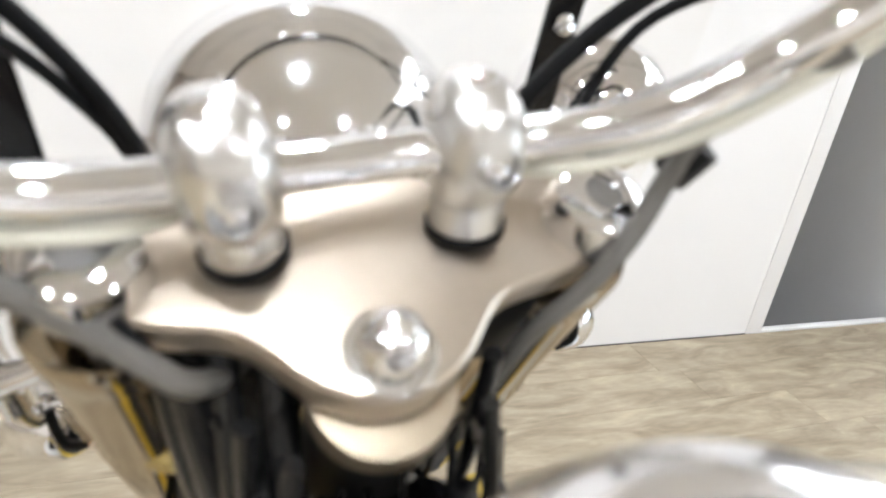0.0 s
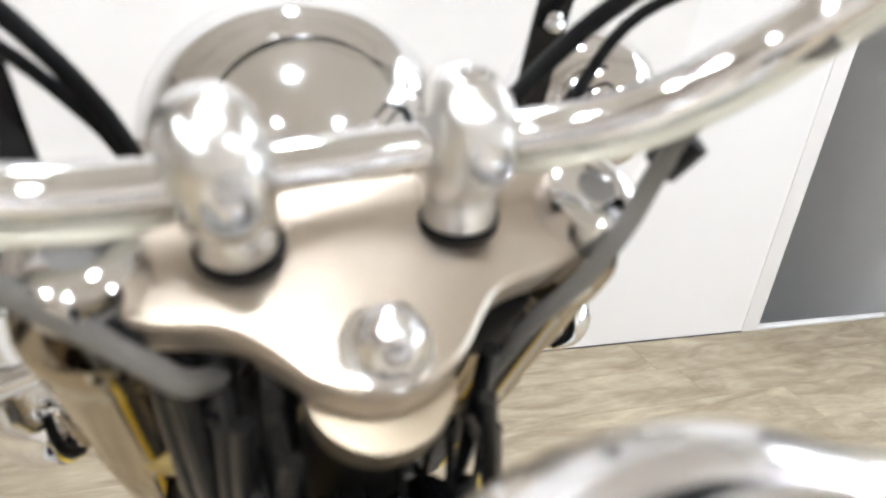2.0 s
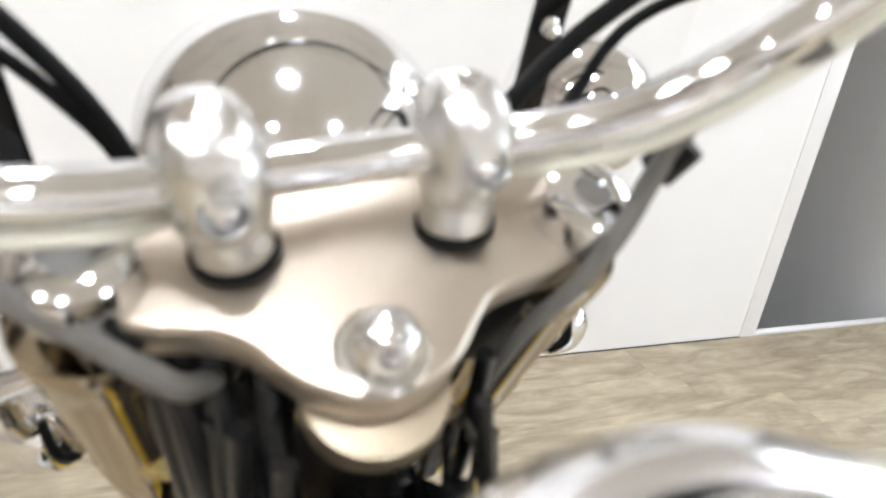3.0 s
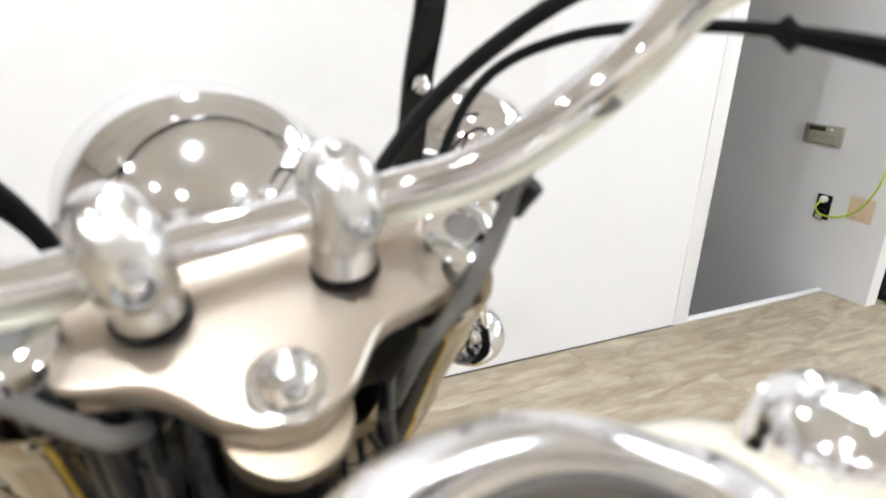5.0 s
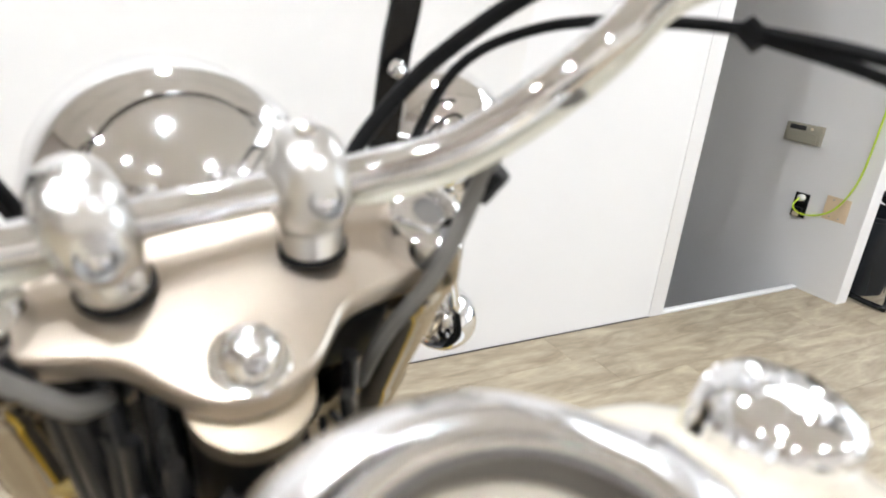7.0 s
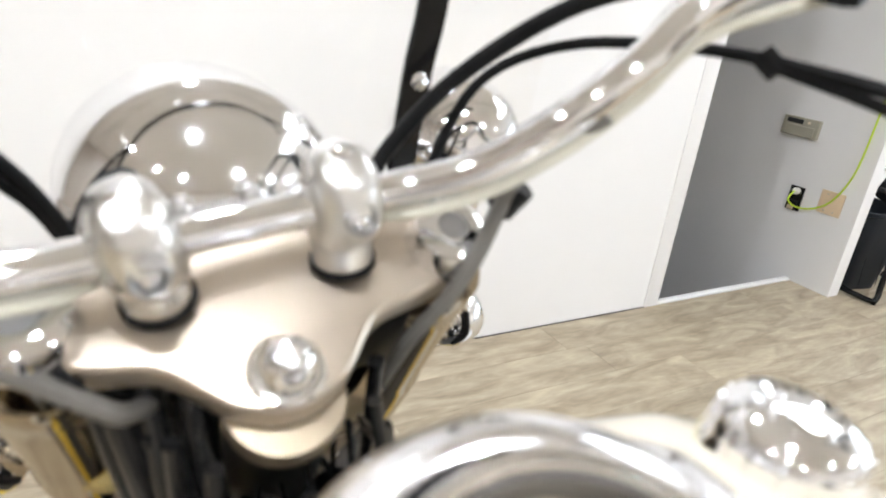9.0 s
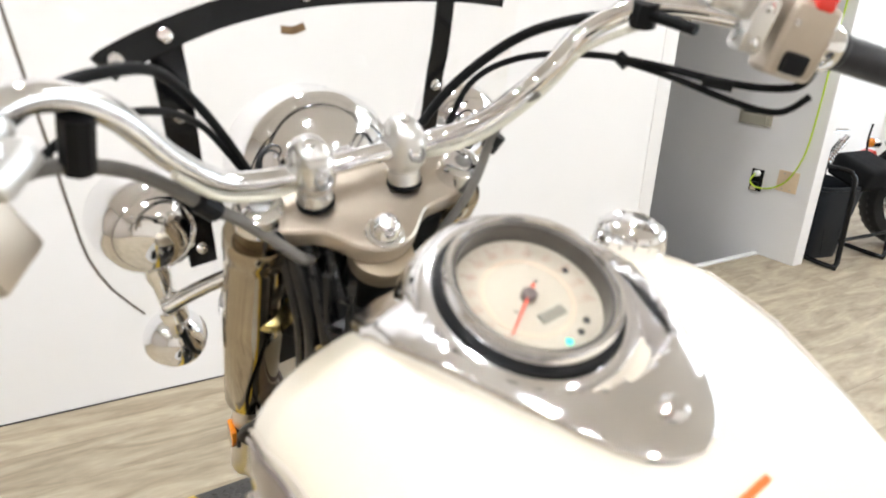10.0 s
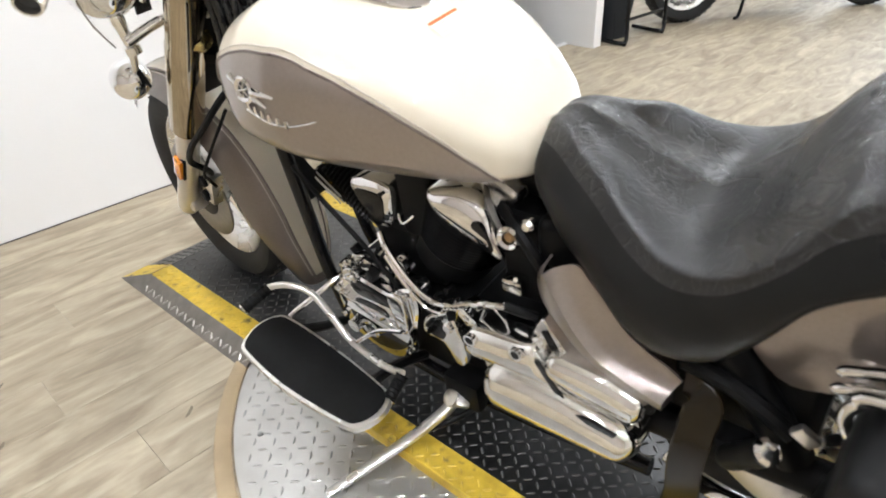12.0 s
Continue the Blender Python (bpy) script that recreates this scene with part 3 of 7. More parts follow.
def wheel(parent, name, centre, radius, width, steer=False, spokes=5):
    turn = steered if steer else (lambda b: b)
    cx, cy, cz = centre
    w = width / 2
    rim_r = radius - 0.105
    prof = [(rim_r - 0.004, -w * 0.62), (rim_r + 0.012, -w * 0.72), (rim_r + 0.05, -w * 0.98), (radius - 0.03, -w), (radius - 0.008, -w * 0.72), (radius, -w * 0.3), (radius + 0.001, 0),
            (radius, w * 0.3), (radius - 0.008, w * 0.72), (radius - 0.03, w), (rim_r + 0.05, w * 0.98), (rim_r + 0.012, w * 0.72), (rim_r - 0.004, w * 0.62)]
    base = part(name, turn(lathe([(0.02, -0.07), (0.045, -0.07), (0.05, -0.05), (0.035, -0.03), (0.035, 0.03), (0.05, 0.05), (0.045, 0.07), (0.02, 0.07)], centre, (1, 0, 0), 24)), CAST, parent, "alloy wheel hub")
    b = bmesh.new()
    rings = []
    for r, h in prof:
        rings.append([(cx + h, cy + r * math.cos(a), cz + r * math.sin(a)) for a in (2 * math.pi * j / 64 for j in range(64))])
    loft(b, rings, cap=False)
    part("tyre", turn(b), TYRE, base, "black rubber tyre")
    b = bmesh.new()
    for j in range(40):
        for s in (-1, 1):
            a = 2 * math.pi * j / 40 + (0.03 if s > 0 else 0)
            m = Matrix.Translation((cx + s * w * 0.45, cy + (radius - 0.0055) * math.cos(a), cz + (radius - 0.0055) * math.sin(a))) @ Matrix.Rotation(a - math.pi / 2, 4, "X") @ Matrix.Rotation(s * 0.6, 4, "Z")
            block((w * 0.55, 0.02, 0.006), m, 0, bm=b)
    part("tread_block", turn(b), TYRE, base)
    b = bmesh.new()
    rp = [(rim_r + 0.012, -w * 0.74), (rim_r + 0.014, -w * 0.66), (rim_r - 0.012, -w * 0.5), (rim_r - 0.03, -w * 0.2), (rim_r - 0.03, w * 0.2), (rim_r - 0.012, w * 0.5), (rim_r + 0.014, w * 0.66), (rim_r + 0.012, w * 0.74), (rim_r - 0.006, w * 0.66), (rim_r - 0.024, w * 0.5), (rim_r - 0.044, w * 0.2), (rim_r - 0.044, -w * 0.2), (rim_r - 0.024, -w * 0.5), (rim_r - 0.006, -w * 0.66)]
    rings = []
    for r, h in rp:
        rings.append([(cx + h, cy + r * math.cos(a), cz + r * math.sin(a)) for a in (2 * math.pi * j / 64 for j in range(64))])
    loft(b, rings, wrap=True)
    part("rim", turn(b), CAST, base, "polished alloy rim")
    for j in range(spokes):
        a = 2 * math.pi * (j + 0.3) / spokes
        for off in (-0.16, 0.16):
            p0 = Vector((cx, cy + 0.04 * math.cos(a + off), cz + 0.04 * math.sin(a + off)))
            p1 = Vector((cx, cy + (rim_r - 0.03) * math.cos(a + off * 0.9), cz + (rim_r - 0.03) * math.sin(a + off * 0.9)))
            part("spoke", turn(tube([p0, p1], (0.013, 0.009), 8, 1, flat=1.3)), CAST, base)
    return base


front = wheel(bike, "front_wheel", AXLE, 0.318, 0.13, True)
for sx in (-1, 1):
    disc = part("brake_disc", steered(lathe([(0.075, -0.0025), (0.146, -0.0025), (0.146, 0.0025), (0.075, 0.0025)], AXLE + Vector((sx * 0.078, 0, 0)), (1, 0, 0), 48)), DISC, front, "grey brake disc")
    part("disc_carrier", steered(lathe([(0.03, -0.003), (0.078, -0.003), (0.078, 0.003), (0.03, 0.003)], AXLE + Vector((sx * 0.08, 0, 0)), (1, 0, 0), 24)), BLACK_SATIN, front)
part("axle", steered(lathe([(0.0, -0.13), (0.012, -0.13), (0.014, -0.12), (0.012, -0.115), (0.012, 0.115), (0.014, 0.12), (0.012, 0.13), (0, 0.13)], AXLE, (1, 0, 0), 16)), CHROME_SOFT, front)

# --- front fender: deep, with a cream crown between taupe sides
def fender_ring(a, r, half, drop):
    """Points across the fender at the angle a round the axle."""
    pts = []
    for i in range(15):
        s = -1 + 2 * i / 14
        x = half * (abs(math.sin(s * math.pi / 2)) ** 0.8) * (1 if s >= 0 else -1)
        rr = r - drop * (1 - math.cos(s * math.pi / 2) ** 0.7 if abs(s) < 1 else 1)
        pts.append(Vector((x, AXLE.y + rr * math.cos(a), AXLE.z + rr * math.sin(a))))
    return pts


FEND = []
for i in range(33):
    t = i / 32
    deg = 42 + (207 - 42) * t
    r = 0.352 + 0.012 * math.sin(t * math.pi) + 0.03 * min(1.0, max(0.0, (t - 0.25) / 0.35)) + (0.06 * ((t - 0.74) / 0.26) ** 2 if t > 0.74 else 0)
    half = (0.088 + 0.012 * min(1, t * 2)) * (1 - 0.5 * max(0.0, (t - 0.78) / 0.22) ** 2.2)
    drop = (0.05 + 0.08 * max(0.0, min(1, (t - 0.1) / 0.4))) * (1 - 0.55 * max(0.0, (t - 0.72) / 0.28) ** 1.6)
    FEND.append((radians(deg), r, half, drop))


def fender_strip(i0, i1, lift=0.0):
    b = bmesh.new()
    rows = []
    for a, r, half, drop in FEND:
        rows.append([p for p in fender_ring(a, r + lift, half + lift, drop)][i0:i1 + 1])
    outer = [[b.verts.new(p) for p in row] for row in rows]
    for u in range(len(rows) - 1):
        for v in range(len(rows[0]) - 1):
            b.faces.new((outer[u][v], outer[u][v + 1], outer[u + 1][v + 1], outer[u + 1][v]))
    bmesh.ops.solidify(b, geom=b.faces[:], thickness=0.003)
    return steered(b)


def fender_at(k, s, lift):
    """A point of the fender at station k, s from -1 to 1 across."""
    a, r, half, drop = FEND[k]
    x = (half + lift) * math.copysign(abs(math.sin(s * math.pi / 2)) ** 0.8, s)
    rr = r + lift - drop * (1 - math.cos(s * math.pi / 2) ** 0.7 if abs(s) < 1 else 1)
    return Vector((x, AXLE.y + rr * math.cos(a), AXLE.z + rr * math.sin(a)))


def crown_share(k):
    t = k / (len(FEND) - 1)
    return 0.46 - 0.2 * min(1.0, max(0.0, (t - 0.5) / 0.3)) - 0.14 * max(0.0, (t - 0.8) / 0.2) ** 2


fender = part("front_fender", fender_strip(0, 14), TAUPE, bike, "taupe front fender with a cream crown")
b = bmesh.new()
rows = [[b.verts.new(fender_at(k, crown_share(k) * (-1 + 2 * j / 10), 0.0065)) for j in range(11)] for k in range(len(FEND) - 1)]
for u in range(len(rows) - 1):
    for v in range(10):
        b.faces.new((rows[u][v], rows[u][v + 1], rows[u + 1][v + 1], rows[u + 1][v]))
bmesh.ops.solidify(b, geom=b.faces[:], thickness=0.002)
part("crown_stripe", steered(b), CREAM, fender, "cream painted crown")
for side in (-1, 1):
    part("pinstripe", steered(tube([fender_at(k, side * crown_share(k), 0.0068) for k in range(len(FEND) - 1)], 0.0026, 6, 1)), STRIPE_DARK, fender, "dark pinstripe")
    part("pinstripe", steered(tube([fender_at(k, side * (crown_share(k) + 0.07), 0.0036) for k in range(len(FEND) - 1)], 0.0016, 6, 1)), STRIPE_PALE, fender, "pale pinstripe")

# --- fork: chrome shrouds above, lacquered legs below
FORK_TOP, FORK_LOW = Vector((0, -0.343, 0.973)), Vector((0, 0.108, 0.315))
FORK_DIR = (FORK_LOW - FORK_TOP).normalized()
FORK_LEN = (FORK_LOW - FORK_TOP).length
for sx in (-1, 1):
    o = FORK_TOP + Vector((-0.122 if sx < 0 else 0.130, 0, 0))
    shroud = part("fork_shroud", steered(lathe([(0.0, 0.024), (0.036, 0.024), (0.038, 0.028), (0.0385, 0.05), (0.0365, 0.055), (0.0375, 0.066), (0.038, 0.2), (0.0405, 0.206), (0.0405, 0.47), (0.037, 0.48), (0.02, 0.48)], o, FORK_DIR, 36)), SHROUD, bike, "chrome fork shroud")
    cap_ = part("fork_cap", steered(lathe([(0.009, -0.018), (0.011, -0.0245), (0.02, -0.0245), (0.0255, -0.021), (0.0275, -0.013), (0.028, 0.004), (0.0, 0.004)], o, FORK_DIR, 36)), CHROME, shroud, "domed chrome fork cap")
    part("cap_socket", steered(lathe([(0.0, -0.019), (0.0095, -0.019), (0.0095, -0.015), (0.0, -0.015)], o, FORK_DIR, 12)), STEEL, shroud)
    leg = part("fork_leg", steered(lathe([(0.02, 0.47), (0.0285, 0.475), (0.029, 0.5), (0.029, 0.74), (0.031, 0.76), (0.031, 0.83), (0.024, 0.85), (0.0, 0.852)], o, FORK_DIR, 24)), LEG_ALLOY, bike, "lacquered alloy fork leg")
    part("axle_clamp", steered(block((0.05, 0.06, 0.07), Matrix.Translation(AXLE + Vector((sx * 0.112, -0.01, 0))), 0.012)), LEG_ALLOY, leg)
    m = basis(o + FORK_DIR * 0.625 + Vector((sx * 0.031, -0.006, 0)), Vector((1, 0, 0)), -Vector(FORK_DIR).cross(Vector((1, 0, 0))).normalized(), -FORK_DIR)
    refl = part("reflector", steered(block((0.012, 0.03, 0.075), m, 0.004)), AMBER, leg, "amber side reflector")
    part("reflector_base", steered(block((0.008, 0.036, 0.082), m @ Matrix.Translation((-sx * 0.007, 0, 0)), 0.003)), BLACK_SATIN, leg)
    cal = part("brake_caliper", steered(block((0.05, 0.06, 0.11), Matrix.Translation(AXLE + Vector((sx * 0.085, -0.115, 0.06))) @ Matrix.Rotation(radians(25), 4, "X"), 0.014)), CAST, bike, "alloy brake caliper")
    for k in (-0.025, 0.025):
        part("piston_cap", steered(lathe([(0, 0.0), (0.016, 0.0), (0.017, 0.008), (0.012, 0.012), (0, 0.012)], AXLE + Vector((sx * 0.108, -0.115 - k * 0.4, 0.06 + k)), (sx, 0, 0), 16)), BLACK_SATIN, cal)
    part("bracket", steered(block((0.02, 0.05, 0.05), Matrix.Translation(AXLE + Vector((sx * 0.1, -0.07, 0.05))), 0.006)), BLACK_SATIN, cal)
hose = [(-0.06, -0.33, 0.74), (-0.1, -0.27, 0.70), (-0.137, -0.19, 0.62), (-0.15, -0.12, 0.56), (-0.14, -0.06, 0.50), (-0.11, -0.06, 0.46), (-0.09, -0.03, 0.43)]
part("brake_hose", tube(hose, 0.008, 8), RUBBER, bike, "black rubber brake hose")
part("brake_hose", tube([(-0.1, -0.25, 0.66), (-0.145, -0.13, 0.50), (-0.12, -0.07, 0.44), (-0.1, -0.05, 0.4)], 0.004, 8), RUBBER, bike)

# --- lower clamp, steering head, wiring behind the shrouds
def plane_pose(o):
    return basis(o, Vector((1, 0, 0)), FW, AX)


part("lower_clamp", steered(slab([(-0.1, 0.11), (0.1, 0.11), (0.1, 0.07), (0.04, 0.02), (-0.04, 0.02), (-0.1, 0.07)], 0.028, plane_pose(STEM - AX * 0.235), 0.006)), BLACK_SATIN, bike)
part("steering_head", lathe([(0.0, 0.0), (0.036, 0.0), (0.036, 0.16), (0.0, 0.16)], STEM - AX * 0.205, AX, 24), BLACK_SATIN, bike, "black steering head")
part("stem_collar", steered(lathe([(0.0, -0.052), (0.034, -0.052), (0.0372, -0.048), (0.0378, -0.034), (0.037, -0.027), (0.0, -0.024)], STEM - FW * 0.004, AX, 36)), COLLAR, bike, "alloy collar under the clamp")
part("dust_seal", steered(lathe([(0.0, -0.075), (0.034, -0.075), (0.036, -0.056), (0.0, -0.056)], STEM, AX, 28)), RUBBER, bike)
for a, mid, b, r in (((-0.066, -0.372, 0.905), (-0.07, -0.36, 0.82), (-0.052, -0.33, 0.68), 0.0062), ((-0.05, -0.40, 0.90), (-0.062, -0.385, 0.80), (-0.058, -0.36, 0.66), 0.0055), ((0.068, -0.37, 0.905), (0.066, -0.34, 0.80), (0.055, -0.30, 0.70), 0.006),
                     ((-0.03, -0.425, 0.885), (-0.046, -0.42, 0.80), (-0.045, -0.42, 0.70), 0.005), ((-0.078, -0.35, 0.90), (-0.06, -0.34, 0.80), (-0.03, -0.34, 0.70), 0.004), ((0.05, -0.40, 0.90), (0.055, -0.39, 0.80), (0.03, -0.38, 0.70), 0.005),
                     ((-0.088, -0.335, 0.935), (-0.083, -0.335, 0.83), (-0.078, -0.27, 0.69), 0.011), ((-0.07, -0.335, 0.93), (-0.074, -0.355, 0.82), (-0.066, -0.31, 0.69), 0.009), ((-0.045, -0.335, 0.92), (-0.05, -0.36, 0.82), (-0.04, -0.33, 0.69), 0.010),
                     ((-0.098, -0.33, 0.935), (-0.094, -0.325, 0.83), (-0.086, -0.25, 0.69), 0.007)):
    part("wiring_harness", tube([a, mid, b], r, 12, 8), GLOSS_SLEEVE, bike)
# a black block and a sheet, added to give the wiring space its shade
part("clamp_dark_block", steered(block((0.1, 0.075, 0.075), plane_pose(STEM + Vector((0.055, 0, 0)) + FW * 0.066 - AX * 0.07), 0.012, 3)), BLACK_SATIN, bike, "added black block that darkens the space under the clamp")
part("wiring_dark_sheet", block((0.23, 0.014, 0.3), Matrix.Translation((0, -0.215, 0.80)) @ Matrix.Rotation(RAKE, 4, "X"), 0.005), BLACK_SATIN, bike, "added black sheet that darkens the gap behind the wiring")
# plugs, clips and wires packed between the fork legs
pack = random.Random(7)
for k in range(16):
    at = Vector((pack.uniform(-0.085, 0.085), pack.uniform(-0.38, -0.30), pack.uniform(0.70, 0.87)))
    turn = pose(0, 0, 0, pack.uniform(-40, 40), pack.uniform(-40, 40), pack.uniform(-60, 60))
    size = (pack.uniform(0.014, 0.03), pack.uniform(0.012, 0.022), pack.uniform(0.016, 0.04))
    part("clip" if k % 4 == 0 else "connector", block(size, Matrix.Translation(at) @ turn, 0.003), (CHROME_SOFT, GLOSS_SLEEVE, PLASTIC, GLOSS_SLEEVE)[k % 4], bike)
for k in range(20):
    a = Vector((pack.uniform(-0.09, 0.08), pack.uniform(-0.41, -0.34), pack.uniform(0.84, 0.89)))
    b_ = Vector((pack.uniform(-0.07, 0.07), pack.uniform(-0.40, -0.32), pack.uniform(0.64, 0.72)))
    part("wire", tube([a, (a + b_) / 2 + Vector((pack.uniform(-0.03, 0.03), pack.uniform(-0.03, 0.02), 0)), b_], pack.uniform(0.002, 0.0042), 8), GLOSS_SLEEVE, bike)
part("horn", lathe([(0.0, 0.0), (0.02, 0.0), (0.026, 0.01), (0.03, 0.022), (0.026, 0.032), (0.012, 0.038), (0.0, 0.039)], (-0.098, -0.235, 0.80), (-0.1, -0.6, 0.8), 28), BRASS, bike, "domed brass-tinted horn cover")
for at, turn in (((-0.104, -0.243, 0.855), 20), ((-0.09, -0.25, 0.85), -35)):
    part("terminal", block((0.011, 0.008, 0.014), Matrix.Translation(at) @ pose(0, 0, 0, 30, 10, turn), 0.002), BRASS, bike, "small brass terminal")
part("plug_tab", block((0.014, 0.006, 0.02), Matrix.Translation((-0.06, -0.256, 0.857)) @ pose(0, 0, 0, 35, 10, 20), 0.002), CREAM_PLASTIC, bike, "cream plastic tab")
# crumpled plastic sleeve over the plugs
b = bmesh.new()
fold = random.Random(11)
rings = []
for k in range(7):
    c = Vector((-0.05 - 0.003 * k, -0.272 - 0.004 * k, 0.852 - 0.013 * k))
    rings.append([c + Vector(((0.017 + fold.uniform(-0.004, 0.004)) * math.cos(2 * math.pi * j / 14), (0.011 + fold.uniform(-0.003, 0.003)) * math.sin(2 * math.pi * j / 14), fold.uniform(-0.003, 0.003))) for j in range(14)])
part("plug_sleeve", loft(b, rings), add_mat("grey crumpled plastic", (0.16, 0.16, 0.155), 0.18, coat=0.6, var=0.2, scale=60), bike, "crumpled grey plastic sleeve")
part("main_cable", tube([(-0.078, -0.30, 0.90), (-0.07, -0.325, 0.85), (-0.068, -0.335, 0.79), (-0.055, -0.34, 0.72)], 0.0075, 12, 6), RUBBER, bike, "black main cable")
part("bracket_plate", block((0.05, 0.006, 0.05), Matrix.Translation((-0.06, -0.285, 0.765)) @ pose(0, 0, 0, 40, 0, 25), 0.003), CHROME_SOFT, bike, "bright bracket plate")
part("connector", block((0.03, 0.02, 0.02), Matrix.Translation((-0.075, -0.36, 0.80)), 0.003), add_mat("brown connector", (0.25, 0.17, 0.05), 0.4), bike)
part("connector", block((0.022, 0.022, 0.03), Matrix.Translation((-0.05, -0.385, 0.79)), 0.003), CREAM_PLASTIC, bike)

# --- top clamp
half = [(0.0, -0.0235), (0.010, -0.0225), (0.020, -0.019), (0.037, -0.0085), (0.052, 0.008), (0.062, 0.018), (0.075, 0.0245), (0.098, 0.030), (0.118, 0.040), (0.14, 0.06), (0.142, 0.085), (0.13, 0.11), (0.1, 0.122), (0.06, 0.118), (0.0, 0.112)]
outline = [(x + max(0.0, x - 0.07) * 0.36, y) for x, y in half] + [(-x, y) for x, y in half[-2:0:-1]]
clamp = part("top_clamp", steered(slab(outline, 0.026, plane_pose(STEM), 0.006, 3, smooth=3)), ALLOY, bike, "satin alloy top fork clamp")
for sx in (-1, 1):
    part("clamp_slot", steered(block((0.002, 0.03, 0.027), plane_pose(STEM + FW * 0.045 + Vector((-0.117 if sx < 0 else 0.131, 0, 0)) - AX * 0.0135) @ Matrix.Rotation(sx * 0.6, 4, "Z"))), FLAT_BLACK, clamp, "dark slot in the clamp")
nut = part("stem_nut", steered(lathe([(0.0, -0.002), (0.0195, -0.002), (0.0195, 0.002), (0.0178, 0.0035), (0.0174, 0.008), (0.0162, 0.0135), (0.0138, 0.0185), (0.0102, 0.0222), (0.0055, 0.0245), (0.0, 0.0252)], STEM, AX, 36)), CHROME, bike, "domed chrome stem nut")
part("washer", steered(lathe([(0.0, 0.0), (0.0222, 0.0), (0.0226, 0.0016), (0.0215, 0.003), (0.018, 0.0035), (0, 0.0035)], STEM, AX, 32)), CHROME_SOFT, nut)

# --- handlebar risers with caps
BAR = [(-0.405, -0.555, 1.092), (-0.365, -0.513, 1.119), (-0.325, -0.482, 1.145), (-0.282, -0.456, 1.153), (-0.24, -0.427, 1.13), (-0.2, -0.396, 1.079), (-0.168, -0.374, 1.046), (-0.138, -0.361, 1.03), (-0.1, -0.354, 1.022), (-0.056, -0.352, 1.02), (0.0, -0.353, 1.02), (0.056, -0.356, 1.02),
       (0.095, -0.369, 1.024), (0.135, -0.397, 1.037), (0.172, -0.427, 1.065), (0.208, -0.445, 1.094), (0.248, -0.457, 1.126), (0.292, -0.507, 1.149), (0.33, -0.6, 1.134), (0.348, -0.665, 1.109), (0.385, -0.693, 1.092)]
bar = part("handlebar", tube(BAR, 0.0118, 16, 6), CHROME, bike, "bright chrome handlebar")
for sx, top in ((-1, Vector((-0.055, -0.352, 1.02))), (1, Vector((0.06, -0.354, 1.02)))):
    foot = STEER @ (STEM + FW * 0.064 + Vector((sx * 0.056, 0, 0)) + AX * 0.002)
    d = (top - foot).normalized()
    f2 = (FW - d * FW.dot(d)).normalized()
    xx = f2.cross(d).normalized()
    ln = 0.0525
    post = part("riser", lathe([(0.0, 0.0), (0.0196, 0.0), (0.0196, ln * 0.36), (0.0192, ln * 0.38), (0.0196, ln * 0.40), (0.0196, ln * 0.62), (0.017, ln * 0.66), (0, ln * 0.66)], foot, d, 32), CAST, bike, "polished alloy handlebar riser")
    part("rubber_ring", lathe([(0.0, -0.001), (0.0216, -0.001), (0.0216, 0.003), (0.0, 0.004)], foot, d, 28), RUBBER, post, "black rubber ring")
    rings = []
    for q, w, dep, sh in ((0.44, 0.0192, 0.0192, 0), (0.5, 0.0215, 0.0222, 0), (0.62, 0.0226, 0.0258, -0.001), (0.8, 0.0230, 0.0282, -0.001), (1.0, 0.0229, 0.0284, -0.0005), (1.2, 0.0220, 0.0265, 0), (1.36, 0.0200, 0.0225, 0.001), (1.47, 0.0165, 0.0175, 0.002), (1.54, 0.0115, 0.0125, 0.003), (1.575, 0.005, 0.006, 0.003)):
        c = foot + d * (ln * q) + f2 * sh
        ring = []
        for j in range(28):
            a = 2 * math.pi * j / 28
            ca, sa = math.cos(a), math.sin(a)
            ring.append(c + xx * (w * abs(ca) ** 0.8 * (1 if ca >= 0 else -1)) + f2 * (dep * abs(sa) ** 0.85 * (1 if sa >= 0 else -1)))
        rings.append(ring)
    cap = part("riser_cap", loft(bmesh.new(), rings), CAST, post, "rounded polished clamp cap")
    part("cap_joint", lathe([(0.0188, ln * 0.372), (0.0193, ln * 0.372), (0.0193, ln * 0.385), (0.0188, ln * 0.385)], foot, d, 32), STEEL, post)
    bd = (-f2 * 0.86 + d * 0.5).normalized()
    bo = foot + d * (ln * 0.92) - f2 * 0.0268
    part("bolt_recess", lathe([(0.0092, -0.006), (0.0105, 0.0035), (0.0092, 0.005), (0.0078, 0.0035), (0.0078, -0.004), (0, -0.004)], bo, bd, 20), STEEL, cap, "dark bolt recess")
    part("bolt", lathe([(0.0, 0.0), (0.0068, 0.0), (0.0066, 0.003), (0.004, 0.005), (0.0, 0.0056)], bo - bd * 0.002, bd, 16), CHROME, cap, "chrome bolt head")
    part("bolt", lathe([(0.0, 0.0), (0.0072, 0.0), (0.007, 0.003), (0.003, 0.005), (0.0, 0.005)], foot + d * (ln * 1.535) - f2 * 0.003, (d - f2 * 0.12), 16), CHROME, cap)

